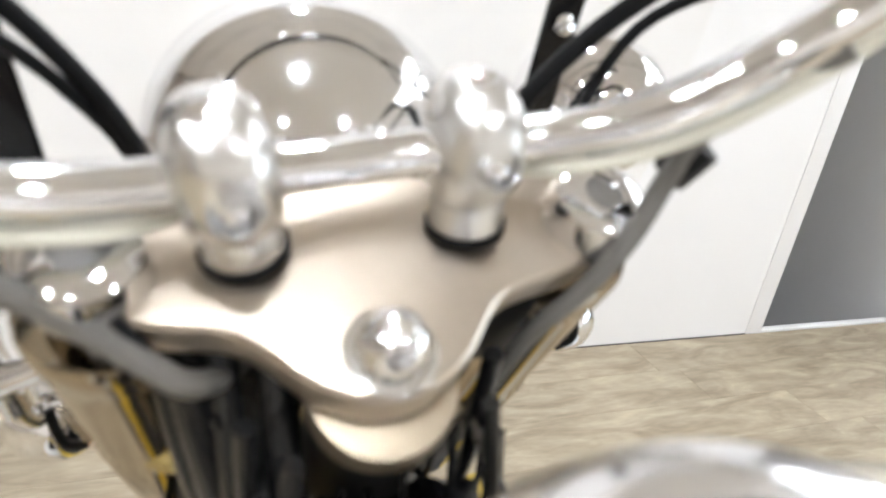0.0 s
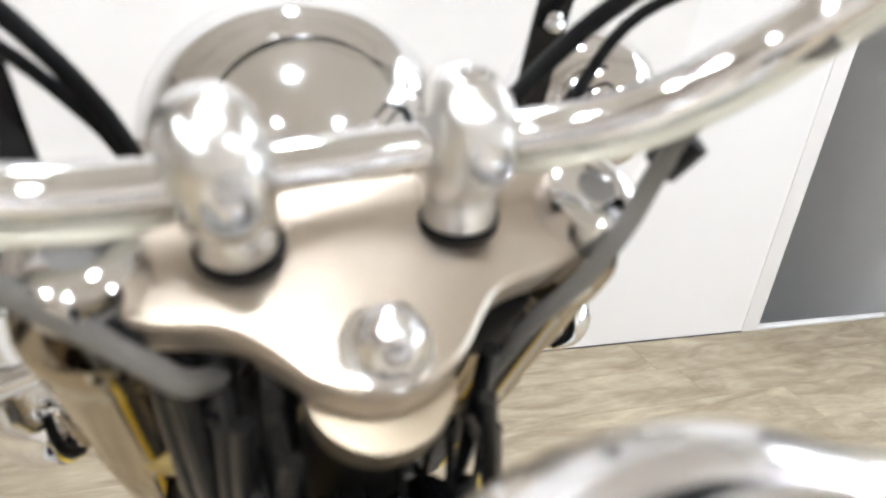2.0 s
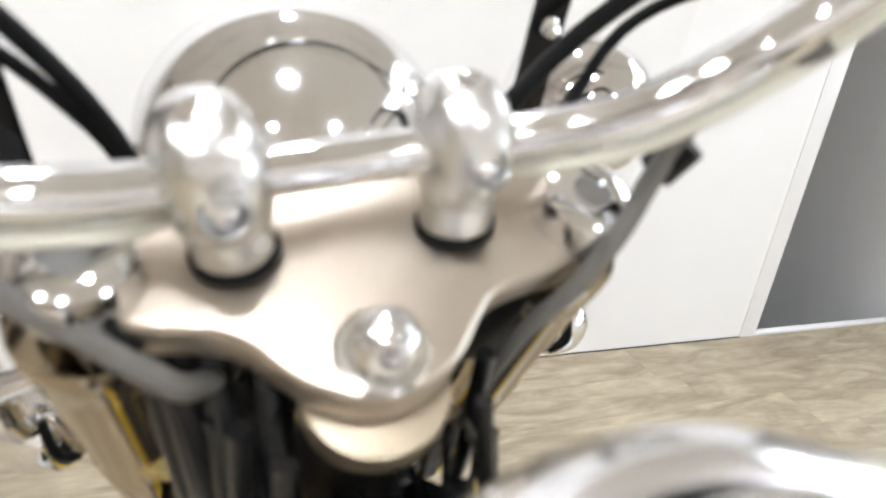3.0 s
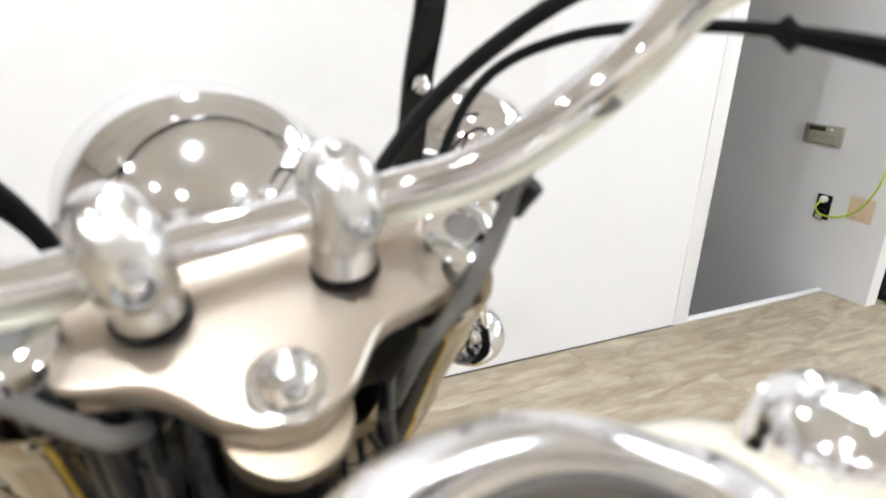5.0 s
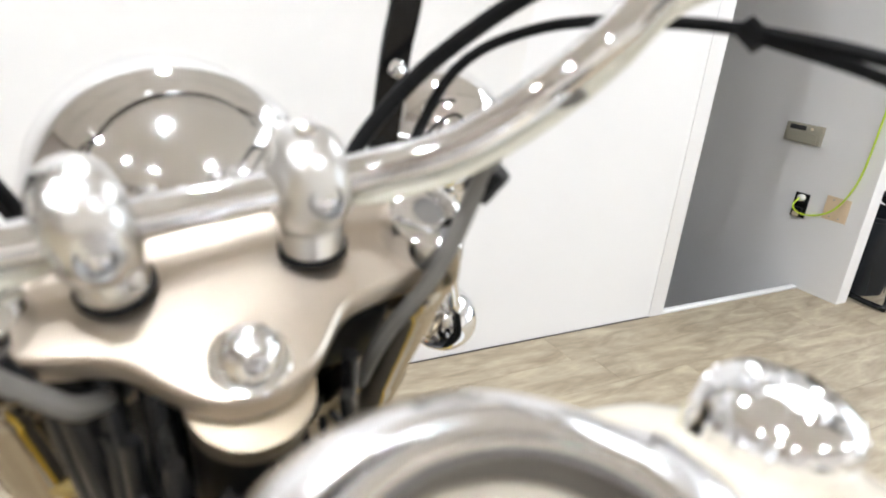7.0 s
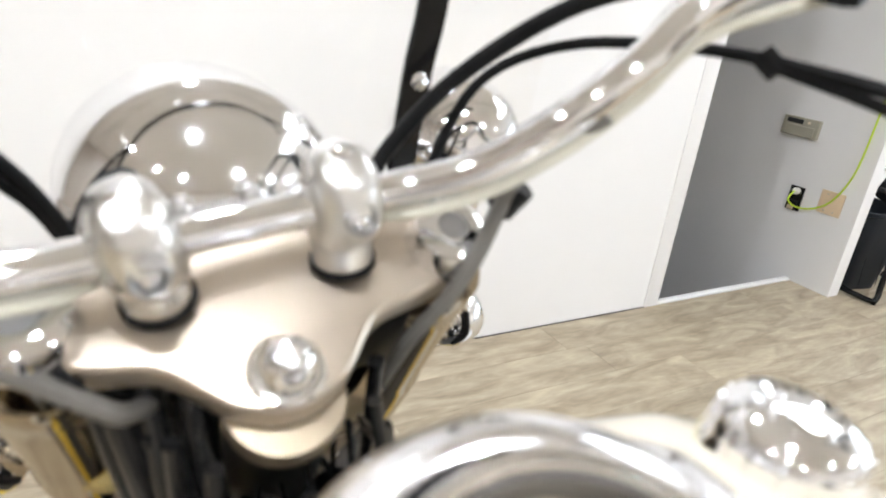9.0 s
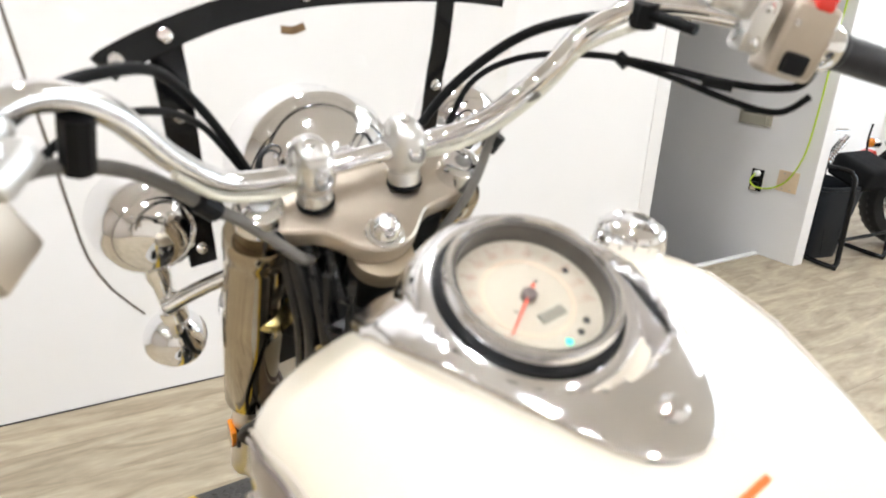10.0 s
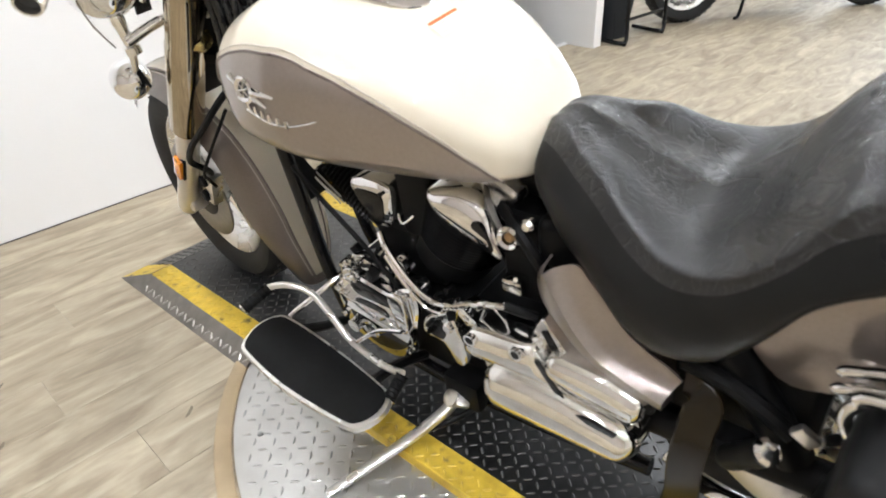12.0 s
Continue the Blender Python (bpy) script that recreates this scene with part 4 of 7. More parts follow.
# --- grips, switch boxes, levers, mirror
def grip(name, a, b, sx):
    a, b = Vector(a), Vector(b)
    d = (b - a).normalized()
    ln = (b - a).length
    prof = [(0.0, 0.0), (0.019, 0.0), (0.019, 0.006), (0.0172, 0.008)]
    for k in range(9):
        h = 0.012 + k * (ln - 0.05) / 8
        prof += [(0.0172, h), (0.0168, h + 0.004)]
    prof += [(0.0175, ln - 0.036), (0.0, ln - 0.036)]
    g = part(name, lathe(prof, a, d, 24), GRIP, bike, "black rubber hand grip")
    part("end_cap", lathe([(0.0, ln - 0.036), (0.0178, ln - 0.036), (0.0182, ln - 0.03), (0.0182, ln - 0.006), (0.0165, ln), (0.0135, ln), (0.0125, ln - 0.012), (0.0, ln - 0.012)], a, d, 24), CHROME_SOFT, g, "polished end cap")
    # black disc paints the shade inside the end cap's hole
    part("hole_disc", lathe([(0, ln - 0.0115), (0.012, ln - 0.0115), (0.012, ln - 0.009), (0, ln - 0.009)], a, d, 18), FLAT_BLACK, g, "black disc that darkens the hole in the end cap")
    part("collar_ring", lathe([(0.0, -0.016), (0.021, -0.016), (0.0222, -0.012), (0.0222, -0.004), (0.02, 0.001), (0, 0.001)], a, d, 24), CHROME, g, "chrome collar")
    return g, a, d


gl, la, ld = grip("hand_grip", (-0.385, -0.535, 1.105), (-0.478, -0.624, 1.045), -1)
gr, ra, rd = grip("hand_grip", (0.352, -0.672, 1.106), (0.47, -0.759, 1.05), 1)


def bar_pose(o, d, down=(0, 0, -1)):
    d = Vector(d).normalized()
    z = (Vector(down) - d * Vector(down).dot(d)).normalized() * -1
    return basis(o, d, z.cross(d), z)


ml = bar_pose(la - ld * 0.035, ld)
box = part("switch_box", block((0.044, 0.046, 0.06), ml @ Matrix.Translation((0, 0, -0.008)), 0.012, 3), CHROME_SOFT, bike, "chrome left switch box")
part("lower_shell", block((0.05, 0.042, 0.055), ml @ Matrix.Translation((-0.002, 0.004, -0.048)), 0.009, 3), ALLOY, box, "satin lower shell")
for dz, dy, w in ((-0.012, -0.026, 0.016), (-0.034, -0.024, 0.014), (-0.058, -0.02, 0.018)):
    part("button", block((w, 0.014, 0.012), ml @ Matrix.Translation((-0.031, dy * 0.5, dz)), 0.003), PLASTIC, box, "black switch button")
part("rocker", lathe([(0, 0), (0.007, 0), (0.008, 0.01), (0.005, 0.014), (0, 0.0145)], ml @ Vector((-0.034, -0.02, -0.066)), (-0.6, -0.7, -0.2), 14), PLASTIC, box)
per = part("lever_perch", block((0.05, 0.03, 0.032), ml @ Matrix.Translation((-0.042, 0.012, 0.004)), 0.008, 3), CHROME_SOFT, bike, "chrome clutch lever perch")
part("pivot_block", block((0.04, 0.034, 0.02), ml @ Matrix.Translation((-0.02, 0.045, -0.002)), 0.006), CAST, per)
part("pivot_bolt", lathe([(0, 0), (0.007, 0), (0.007, 0.006), (0, 0.007)], ml @ Vector((-0.02, 0.05, 0.008)), (0, 0, 1), 12), CHROME, per)
lever = [(-0.365, -0.455, 1.102), (-0.395, -0.462, 1.092), (-0.432, -0.470, 1.070), (-0.468, -0.473, 1.046), (-0.494, -0.472, 1.030)]
lv = part("clutch_lever", tube(lever, (0.0085, 0.0065), 10, 6, flat=1.3), CAST, bike, "polished clutch lever")
part("lever_ball", lathe([(0.0, -0.011), (0.006, -0.0095), (0.0098, -0.005), (0.011, 0.0), (0.0098, 0.005), (0.006, 0.0095), (0, 0.011)], (-0.497, -0.472, 1.027), (1, 0, 0), 16), CAST, lv)
mir = part("mirror_stem", tube([(-0.345, -0.50, 1.135), (-0.352, -0.515, 1.165), (-0.372, -0.53, 1.198), (-0.385, -0.535, 1.212), (-0.42, -0.52, 1.216), (-0.445, -0.50, 1.212)], 0.0055, 10), CHROME, bike, "chrome mirror stem")
part("stem_nut", lathe([(0, 0), (0.009, 0), (0.009, 0.012), (0, 0.012)], (-0.345, -0.50, 1.128), (0, 0, 1), 6), CHROME_SOFT, mir)
part("mirror_shell", lathe([(0.0, 0.03), (0.025, 0.026), (0.045, 0.015), (0.055, 0.0), (0.053, -0.003), (0, -0.003)], (-0.465, -0.49, 1.255), (0.12, 0.98, 0.1), 28), CHROME, mir, "round chrome mirror shell")
part("mirror_glass", lathe([(0.0, -0.0035), (0.051, -0.0035), (0.051, -0.002), (0, -0.002)], (-0.465, -0.49, 1.255), (0.12, 0.98, 0.1), 28), CHROME, mir, "mirror glass")

mr = bar_pose(ra - rd * 0.038, rd)
rb = part("throttle_box", block((0.05, 0.046, 0.07), mr @ Matrix.Translation((0, 0, -0.002)), 0.011, 3), ALLOY, bike, "satin throttle and switch box")
part("kill_switch", block((0.018, 0.02, 0.02), mr @ Matrix.Translation((0.002, -0.014, 0.036)), 0.004), RED, rb, "red stop switch")
part("button", block((0.024, 0.016, 0.02), mr @ Matrix.Translation((-0.002, -0.022, -0.022)), 0.005), PLASTIC, rb, "black start button")
part("screw", lathe([(0, 0), (0.004, 0), (0.003, 0.002), (0, 0.002)], mr @ Vector((-0.016, -0.0235, 0.012)), (0, -1, 0.2), 10), CHROME, rb)
mast = part("brake_reservoir", block((0.06, 0.045, 0.04), mr @ Matrix.Translation((-0.06, 0.02, 0.022)), 0.009, 3), CAST, bike, "alloy brake fluid reservoir")
part("reservoir_lid", block((0.062, 0.047, 0.008), mr @ Matrix.Translation((-0.06, 0.02, 0.046)), 0.003), CAST, mast)
part("clamp_half", block((0.022, 0.034, 0.05), mr @ Matrix.Translation((-0.045, -0.004, 0.0)), 0.006), CAST, mast, "bolted alloy bracket")
for dz in (-0.015, 0.015):
    part("bolt", lathe([(0, 0), (0.005, 0), (0.005, 0.004), (0, 0.005)], mr @ Vector((-0.045, -0.021, dz)), (0, -1, 0.1), 10), CHROME, mast)
blev = part("brake_lever", tube([ra + Vector((-0.03, 0.05, -0.01)), ra + Vector((0.0, 0.055, -0.012)), ra + rd * 0.08 + Vector((0.02, 0.05, 0)), ra + rd * 0.16 + Vector((0.03, 0.045, 0.01))], (0.008, 0.006), 10), CAST, bike, "polished brake lever")

# --- cables along the bar
part("cable_sleeve", tube([(-0.335, -0.465, 1.10), (-0.29, -0.425, 1.098), (-0.228, -0.38, 1.068), (-0.172, -0.364, 1.016), (-0.142, -0.358, 0.99), (-0.117, -0.358, 0.963), (-0.1, -0.36, 0.943), (-0.085, -0.358, 0.926), (-0.068, -0.338, 0.914), (-0.055, -0.315, 0.91)], 0.0068, 10), GREY_SLEEVE, bike, "grey cable sleeve")
part("cable_tie", tube([(-0.18, -0.37, 1.025), (-0.165, -0.364, 1.008)], 0.0115, 10, 1), PLASTIC, bike, "black cable tie")
part("cable_tie", tube([(-0.262, -0.44, 1.135), (-0.27, -0.415, 1.09)], 0.0135, 10, 1), PLASTIC, bike, "black cable tie")
part("cable_tie", tube([(-0.112, -0.352, 0.962), (-0.104, -0.358, 0.945)], 0.0085, 10, 1), PLASTIC, bike)
part("wire_sheath", tube([Vector(p) + Vector((0, -0.003, -0.0162)) for p in BAR[5:9]] + [(-0.075, -0.340, 1.002), (-0.05, -0.325, 0.992)], 0.0042, 8), SHEATH, bike, "pale wire sheath under the bar")
part("wire_sheath", tube([(0.052, -0.325, 0.992), (0.075, -0.342, 1.003)] + [Vector(p) + Vector((0, -0.003, -0.0162)) for p in BAR[12:18]], 0.0042, 8), SHEATH, bike, "pale wire sheath under the bar")
part("cable_sleeve", tube([(0.189, -0.444, 1.07), (0.165, -0.405, 1.034), (0.154, -0.392, 1.004), (0.137, -0.388, 0.97), (0.122, -0.376, 0.938), (0.1, -0.356, 0.90), (0.088, -0.33, 0.85)], 0.006, 10), GREY_SLEEVE, bike, "grey cable sleeve")
part("cable_tie", tube([(0.168, -0.396, 1.017), (0.158, -0.386, 1.0)], 0.0105, 10, 1), PLASTIC, bike, "black cable tie")
part("throttle_cable", tube([(0.095, -0.275, 0.93), (0.112, -0.282, 0.985), (0.135, -0.278, 1.018), (0.183, -0.302, 1.069), (0.234, -0.357, 1.116), (0.263, -0.423, 1.136), (0.28, -0.505, 1.142), (0.287, -0.57, 1.128)], 0.0063, 10), RUBBER, bike, "black throttle cable")
part("throttle_cable", tube([(0.109, -0.279, 0.92), (0.155, -0.288, 0.985), (0.21, -0.289, 1.058), (0.258, -0.335, 1.088), (0.288, -0.425, 1.094), (0.3, -0.51, 1.087), (0.324, -0.575, 1.072), (0.34, -0.619, 1.066), (0.347, -0.65, 1.07), (0.342, -0.665, 1.088)], 0.0042, 10), RUBBER, bike, "black throttle cable")
part("throttle_cable", tube([(0.293, -0.475, 1.089), (0.305, -0.535, 1.074), (0.33, -0.595, 1.05), (0.345, -0.635, 1.042), (0.352, -0.66, 1.06)], 0.0036, 10), RUBBER, bike)
part("cable_adjuster", tube([(0.312, -0.566, 1.073), (0.326, -0.593, 1.067)], 0.006, 10, 1), PLASTIC, bike)
part("cable_tie", tube([(0.294, -0.466, 1.095), (0.296, -0.478, 1.085)], 0.0075, 8, 1), PLASTIC, bike)
part("cable_tie", tube([(0.283, -0.512, 1.155), (0.285, -0.505, 1.13)], 0.0145, 10, 1), PLASTIC, bike)
part("clutch_cable", tube([(-0.07, -0.25, 0.93), (-0.088, -0.236, 1.0), (-0.108, -0.245, 1.048), (-0.14, -0.28, 1.10), (-0.18, -0.335, 1.142), (-0.225, -0.378, 1.153), (-0.27, -0.395, 1.148), (-0.32, -0.43, 1.125), (-0.355, -0.46, 1.11)], 0.0055, 10), RUBBER, bike, "black clutch cable")
part("clutch_cable", tube([(-0.075, -0.25, 0.93), (-0.09, -0.235, 0.992), (-0.108, -0.24, 1.03), (-0.14, -0.275, 1.076), (-0.19, -0.335, 1.108), (-0.25, -0.38, 1.116), (-0.3, -0.42, 1.10), (-0.335, -0.46, 1.09)], 0.004, 10), RUBBER, bike, "black switch wire")

# --- headlamp bucket
HL, HD = Vector((0.016, -0.175, 0.969)), Vector((0.08, 1.0, -0.03))
prof = [(0.0, -0.106), (0.02, -0.1045), (0.042, -0.099), (0.064, -0.0895), (0.084, -0.0765), (0.1, -0.062), (0.111, -0.049), (0.1145, -0.042), (0.115, -0.03), (0.1145, 0.02), (0.116, 0.024), (0.116, 0.034), (0.109, 0.045), (0.098, 0.05), (0.094, 0.046), (0.094, 0.02), (0.0, 0.015)]
prof = [(r * 0.938, h) for r, h in prof]
head = part("headlamp", lathe(prof, HL, HD, 64), CHROME, bike, "round chrome headlamp shell")
part("lens", lathe([(0.0, 0.072), (0.04, 0.067), (0.075, 0.056), (0.095, 0.044), (0.095, 0.04), (0.0, 0.04)], HL, HD, 40), LENS, head, "clear fluted lens")
part("bulb_cap", lathe([(0.0, 0.03), (0.02, 0.032), (0.02, 0.02), (0, 0.02)], HL, HD, 16), CHROME_SOFT, head)
for sx in (-1, 1):
    part("side_bolt", lathe([(0.0, 0.0), (0.007, 0.0), (0.0075, 0.003), (0.005, 0.007), (0, 0.008)], HL + Vector((sx * 0.094, -0.02 + 0.0 * sx, 0.012)), (sx, -0.35, 0.1), 14), CHROME, head, "chrome side bolt")
part("headlamp_bracket", block((0.03, 0.06, 0.06), Matrix.Translation(HL + Vector((0, -0.06, -0.12))), 0.008), BLACK_SATIN, bike)
part("wire_boot", tube([HL + Vector((0.005, -0.125, -0.02)), HL + Vector((0.01, -0.15, -0.04)), HL + Vector((0.02, -0.14, -0.09))], 0.012, 10), RUBBER, head, "black rubber wire boot")


# --- passing lamps and turn signals
def passing_lamp(c, sx):
    c = Vector(c)
    d = Vector((0.06, 1, -0.02))
    lamp = part("passing_lamp", lathe([(0.0, -0.07), (0.022, -0.0665), (0.042, -0.054), (0.056, -0.032), (0.0625, -0.004), (0.065, 0.004), (0.066, 0.018), (0.062, 0.026), (0.058, 0.02), (0.0, 0.018)], c, d, 36), CHROME, bike, "round chrome passing lamp")
    part("lens", lathe([(0.0, 0.036), (0.036, 0.032), (0.059, 0.022), (0.059, 0.019), (0, 0.019)], c, d, 28), LENS, lamp, "clear lens")
    part("swivel", lathe([(0.0, 0.0), (0.014, 0.0), (0.016, 0.012), (0.012, 0.03), (0.012, 0.06), (0.017, 0.064), (0.017, 0.08), (0.0, 0.082)], c + Vector((sx * 0.006, -0.012, -0.054)), (-sx * 0.08, 0.05, -1), 20), CHROME_SOFT, lamp, "chrome swivel post")
    return lamp


passing_lamp((-0.204, -0.17, 0.953), -1)
passing_lamp((0.262, -0.18, 0.982), 1)
part("lamp_bar", tube([(-0.215, -0.19, 0.845), (-0.15, -0.2, 0.862), (-0.06, -0.22, 0.872), (0.06, -0.22, 0.875), (0.16, -0.2, 0.868), (0.25, -0.19, 0.858)], 0.011, 12), CHROME, bike, "chrome lamp bar")


def signal(c, top, sx):
    c, top = Vector(c), Vector(top)
    d = Vector((-0.03, -1, 0.12))
    s = part("turn_signal", lathe([(0.0, 0.032), (0.016, 0.029), (0.03, 0.02), (0.039, 0.006), (0.042, -0.006), (0.044, -0.012), (0.042, -0.022), (0.0, -0.022)], c, d, 32), CHROME, bike, "round chrome turn signal")
    part("lens", lathe([(0.0, -0.034), (0.025, -0.031), (0.04, -0.021), (0.0, -0.021)], c, d, 24), AMBER_LENS, s, "amber lens")
    part("stalk", tube([top, (top * 0.4 + c * 0.6) + Vector((0, -0.012, 0)), c + Vector((0, -0.018, 0.02))], (0.0095, 0.0075), 12), CHROME, s, "chrome stalk")
    part("wire", tube([c + Vector((-sx * 0.02, -0.02, -0.02)), c + Vector((-sx * 0.01, -0.036, 0.0)), c + Vector((-sx * 0.006, -0.03, 0.03))], 0.004, 8), RUBBER, s)


signal((-0.201, -0.106, 0.75), (-0.208, -0.185, 0.84), -1)
signal((0.31, -0.11, 0.712), (0.262, -0.185, 0.85), 1)

# --- windshield with its black frame
def screen_point(u, z):
    """u from -1 to 1 across the screen."""
    w = 0.296 * (1 - 0.35 * max(0.0, (0.97 - z) / 0.2) ** 2)
    x = u * w + 0.018
    return Vector((x, -0.2 - 0.06 * u * u - 0.28 * (z - 1.1), z))


b = bmesh.new()
rows = []
for i in range(15):
    z = 0.84 + (1.56 - 0.84) * i / 14
    k = 1.0 if z < 1.35 else math.sqrt(max(0.05, 1 - ((z - 1.35) / 0.225) ** 2))
    rows.append([b.verts.new(screen_point(k * (-1 + 2 * j / 24), z)) for j in range(25)])
for i in range(14):
    for j in range(24):
        b.faces.new((rows[i][j], rows[i][j + 1], rows[i + 1][j + 1], rows[i + 1][j]))
bmesh.ops.solidify(b, geom=b.faces[:], thickness=0.0035)
shield = part("windshield", b, GLASS, bike, "clear acrylic windshield")
shield.visible_shadow = False
for u in (-1,):
    part("shield_edge", tube([screen_point(u * 1.002, 0.845 + 0.5 * i / 10) for i in range(11)], 0.0016, 6, 2), add_mat("shield edge", (0.10, 0.075, 0.05), 0.35), shield, "darker edge of the acrylic")


def strap(pts, w, th, face):
    """A flat bar along pts; face: the side it turns to."""
    c = spline(pts, 6)
    rings = []
    for i, p in enumerate(c):
        d = (c[min(i + 1, len(c) - 1)] - c[max(i - 1, 0)]).normalized()
        n = (Vector(face) - d * Vector(face).dot(d)).normalized()
        s = d.cross(n)
        rings.append([p + s * (w / 2) * a + n * th / 2 * e for a, e in ((-1, -0.6), (-0.9, -1), (0.9, -1), (1, -0.6), (1, 0.6), (0.9, 1), (-0.9, 1), (-1, 0.6))])
    return loft(bmesh.new(), rings)


FRAME_BAR = [(-0.216, -0.293, 1.146), (-0.204, -0.288, 1.152), (-0.153, -0.277, 1.167), (-0.08, -0.26, 1.181), (0.012, -0.251, 1.188), (0.11, -0.254, 1.184), (0.204, -0.269, 1.175), (0.257, -0.289, 1.165), (0.27, -0.296, 1.161)]
fr = part("shield_bracket", strap(FRAME_BAR, 0.028, 0.006, (0, -1, 0.1)), BLACK_PAINT, bike, "black windshield frame bar")
part("strap", strap([(-0.153, -0.272, 1.172), (-0.152, -0.25, 1.09), (-0.153, -0.217, 0.99), (-0.154, -0.185, 0.885)], 0.034, 0.006, (0, -1, 0.1)), BLACK_PAINT, fr, "black upright strap")
part("strap", strap([(0.204, -0.263, 1.18), (0.192, -0.255, 1.11), (0.181, -0.245, 1.055), (0.17, -0.21, 0.92)], 0.026, 0.006, (0, -1, 0.1)), BLACK_PAINT, fr, "black upright strap")
for p in ((-0.204, -0.292, 1.152), (-0.153, -0.281, 1.167), (0.012, -0.255, 1.188), (0.204, -0.273, 1.175), (0.257, -0.293, 1.165), (-0.152, -0.252, 1.083), (-0.154, -0.198, 0.91), (0.181, -0.25, 1.058), (-0.145, -0.222, 0.985)):
    part("bolt", lathe([(0, 0), (0.0075, 0), (0.007, 0.0025), (0.004, 0.004), (0, 0.0045)], p, (0, -1, 0.15), 14), CHROME, fr, "chrome dome bolt")
part("label", strap([(-0.013, -0.229, 1.1535), (0.002, -0.228, 1.1505), (0.017, -0.229, 1.1535)], 0.009, 0.001, (0, -1, 0.1)), BROWN_LABEL, shield, "small brown winged label")

# --- frame tubes; the body stands at a slight angle to the turned front end
BODY = Matrix.Translation(STEM) @ Matrix.Rotation(radians(1.5), 4, "Z") @ Matrix.Translation(-STEM)
for sx in (-1, 1):
    part("down_tube", tube([(sx * 0.03, -0.36, 0.80), (sx * 0.05, -0.345, 0.66), (sx * 0.07, -0.385, 0.40), (sx * 0.08, -0.42, 0.22), (sx * 0.1, -0.52, 0.13), (sx * 0.12, -0.9, 0.12), (sx * 0.12, -1.25, 0.16)], 0.017, 12), BLACK_PAINT, bike, "black frame down tube")
part("backbone", tube([(0, -0.42, 0.82), (0, -0.7, 0.72), (0, -1.0, 0.62), (0, -1.5, 0.56)], 0.03, 12), BLACK_SATIN, bike, "black frame backbone")
part("radiator_guard", block((0.12, 0.02, 0.2), Matrix.Translation((0.02, -0.36, 0.52)), 0.006), BLACK_SATIN, bike)

# --- fuel tank
SO, SN = Vector((0.002, -0.622, 0.953)), Vector((0, -math.sin(radians(26)), math.cos(radians(26))))
TY = [-0.405, -0.418, -0.438, -0.47, -0.515, -0.575, -0.65, -0.73, -0.81, -0.88, -0.94, -0.985, -1.01, -1.022]
TW = [0.069, 0.133, 0.177, 0.208, 0.23, 0.241, 0.246, 0.233, 0.206, 0.181, 0.155, 0.123, 0.092, 0.045]
TT = [0.797, 0.85, 0.872, 0.892, 0.924, 0.948, 0.946, 0.924, 0.89, 0.853, 0.81, 0.772, 0.742, 0.715]
TB = [0.765, 0.735, 0.709, 0.69, 0.678, 0.674, 0.674, 0.674, 0.671, 0.671, 0.673, 0.674, 0.677, 0.683]


def tank_at(y):
    ys = np.array(TY)[::-1]
    w, t, bt = (float(np.interp(y, ys, np.array(q)[::-1])) for q in (TW, TT, TB))
    zw = bt + (t - bt) * 0.47
    return w, t, bt, zw


def tank_point(y, a, lift=0.0):
    """A point of the tank's skin: a = 0 to the right, 90 up, 180 left, 270 down."""
    w, t, bt, zw = tank_at(y)
    ca, sa = math.cos(a), math.sin(a)
    e = 2 / 3.42
    h = (t - zw) if sa >= 0 else (zw - bt)
    return Vector(((w + lift) * abs(ca) ** e * (1 if ca >= 0 else -1), y, zw + (h + lift) * abs(sa) ** e * (1 if sa >= 0 else -1)))


ys = [p.x for p in spline([(y, 0, 0) for y in TY], 4)]
rings = [[tank_point(y, 2 * math.pi * j / 72) for j in range(72)] for y in ys]
for p in [q for ring in rings for q in ring]:      # the well for the speedometer, under the console
    rise = (p - SO).dot(SN)
    if (p - SO - SN * rise).length < 0.095 and rise > -0.02:
        p.z -= (rise + 0.02) / SN.z
tank = part("fuel_tank", loft(bmesh.new(), rings), CREAM, bike, "glossy cream teardrop fuel tank")
mod = tank.modifiers.new("round", "SUBSURF")
mod.levels = mod.render_levels = 1


def panel_top(y):
    """Upper edge of the taupe panel, by the way along the tank."""
    way = [0.452, 0.46, 0.472, 0.49, 0.515, 0.545, 0.59, 0.64, 0.69, 0.745, 0.80, 0.845, 0.908, 0.945, 0.965, 0.978, 0.985]
    height = [0.765, 0.80, 0.825, 0.846, 0.862, 0.876, 0.889, 0.893, 0.889, 0.868, 0.840, 0.814, 0.772, 0.742, 0.72, 0.70, 0.686]
    spread = np.linspace(-1, 1, 9) * min(0.03, max(0.002, -y - 0.455), max(0.002, y + 0.983))
    return float(np.mean(np.interp(-y + spread, way, height)))


def angle_for(y, z, sx):
    w, t, bt, zw = tank_at(y)
    h = (t - zw) if z >= zw else (zw - bt)
    s = max(-0.999, min(0.999, (z - zw) / h))
    a = math.asin(abs(s) ** (3.42 / 2) * (1 if s >= 0 else -1))
    return a if sx > 0 else math.pi - a


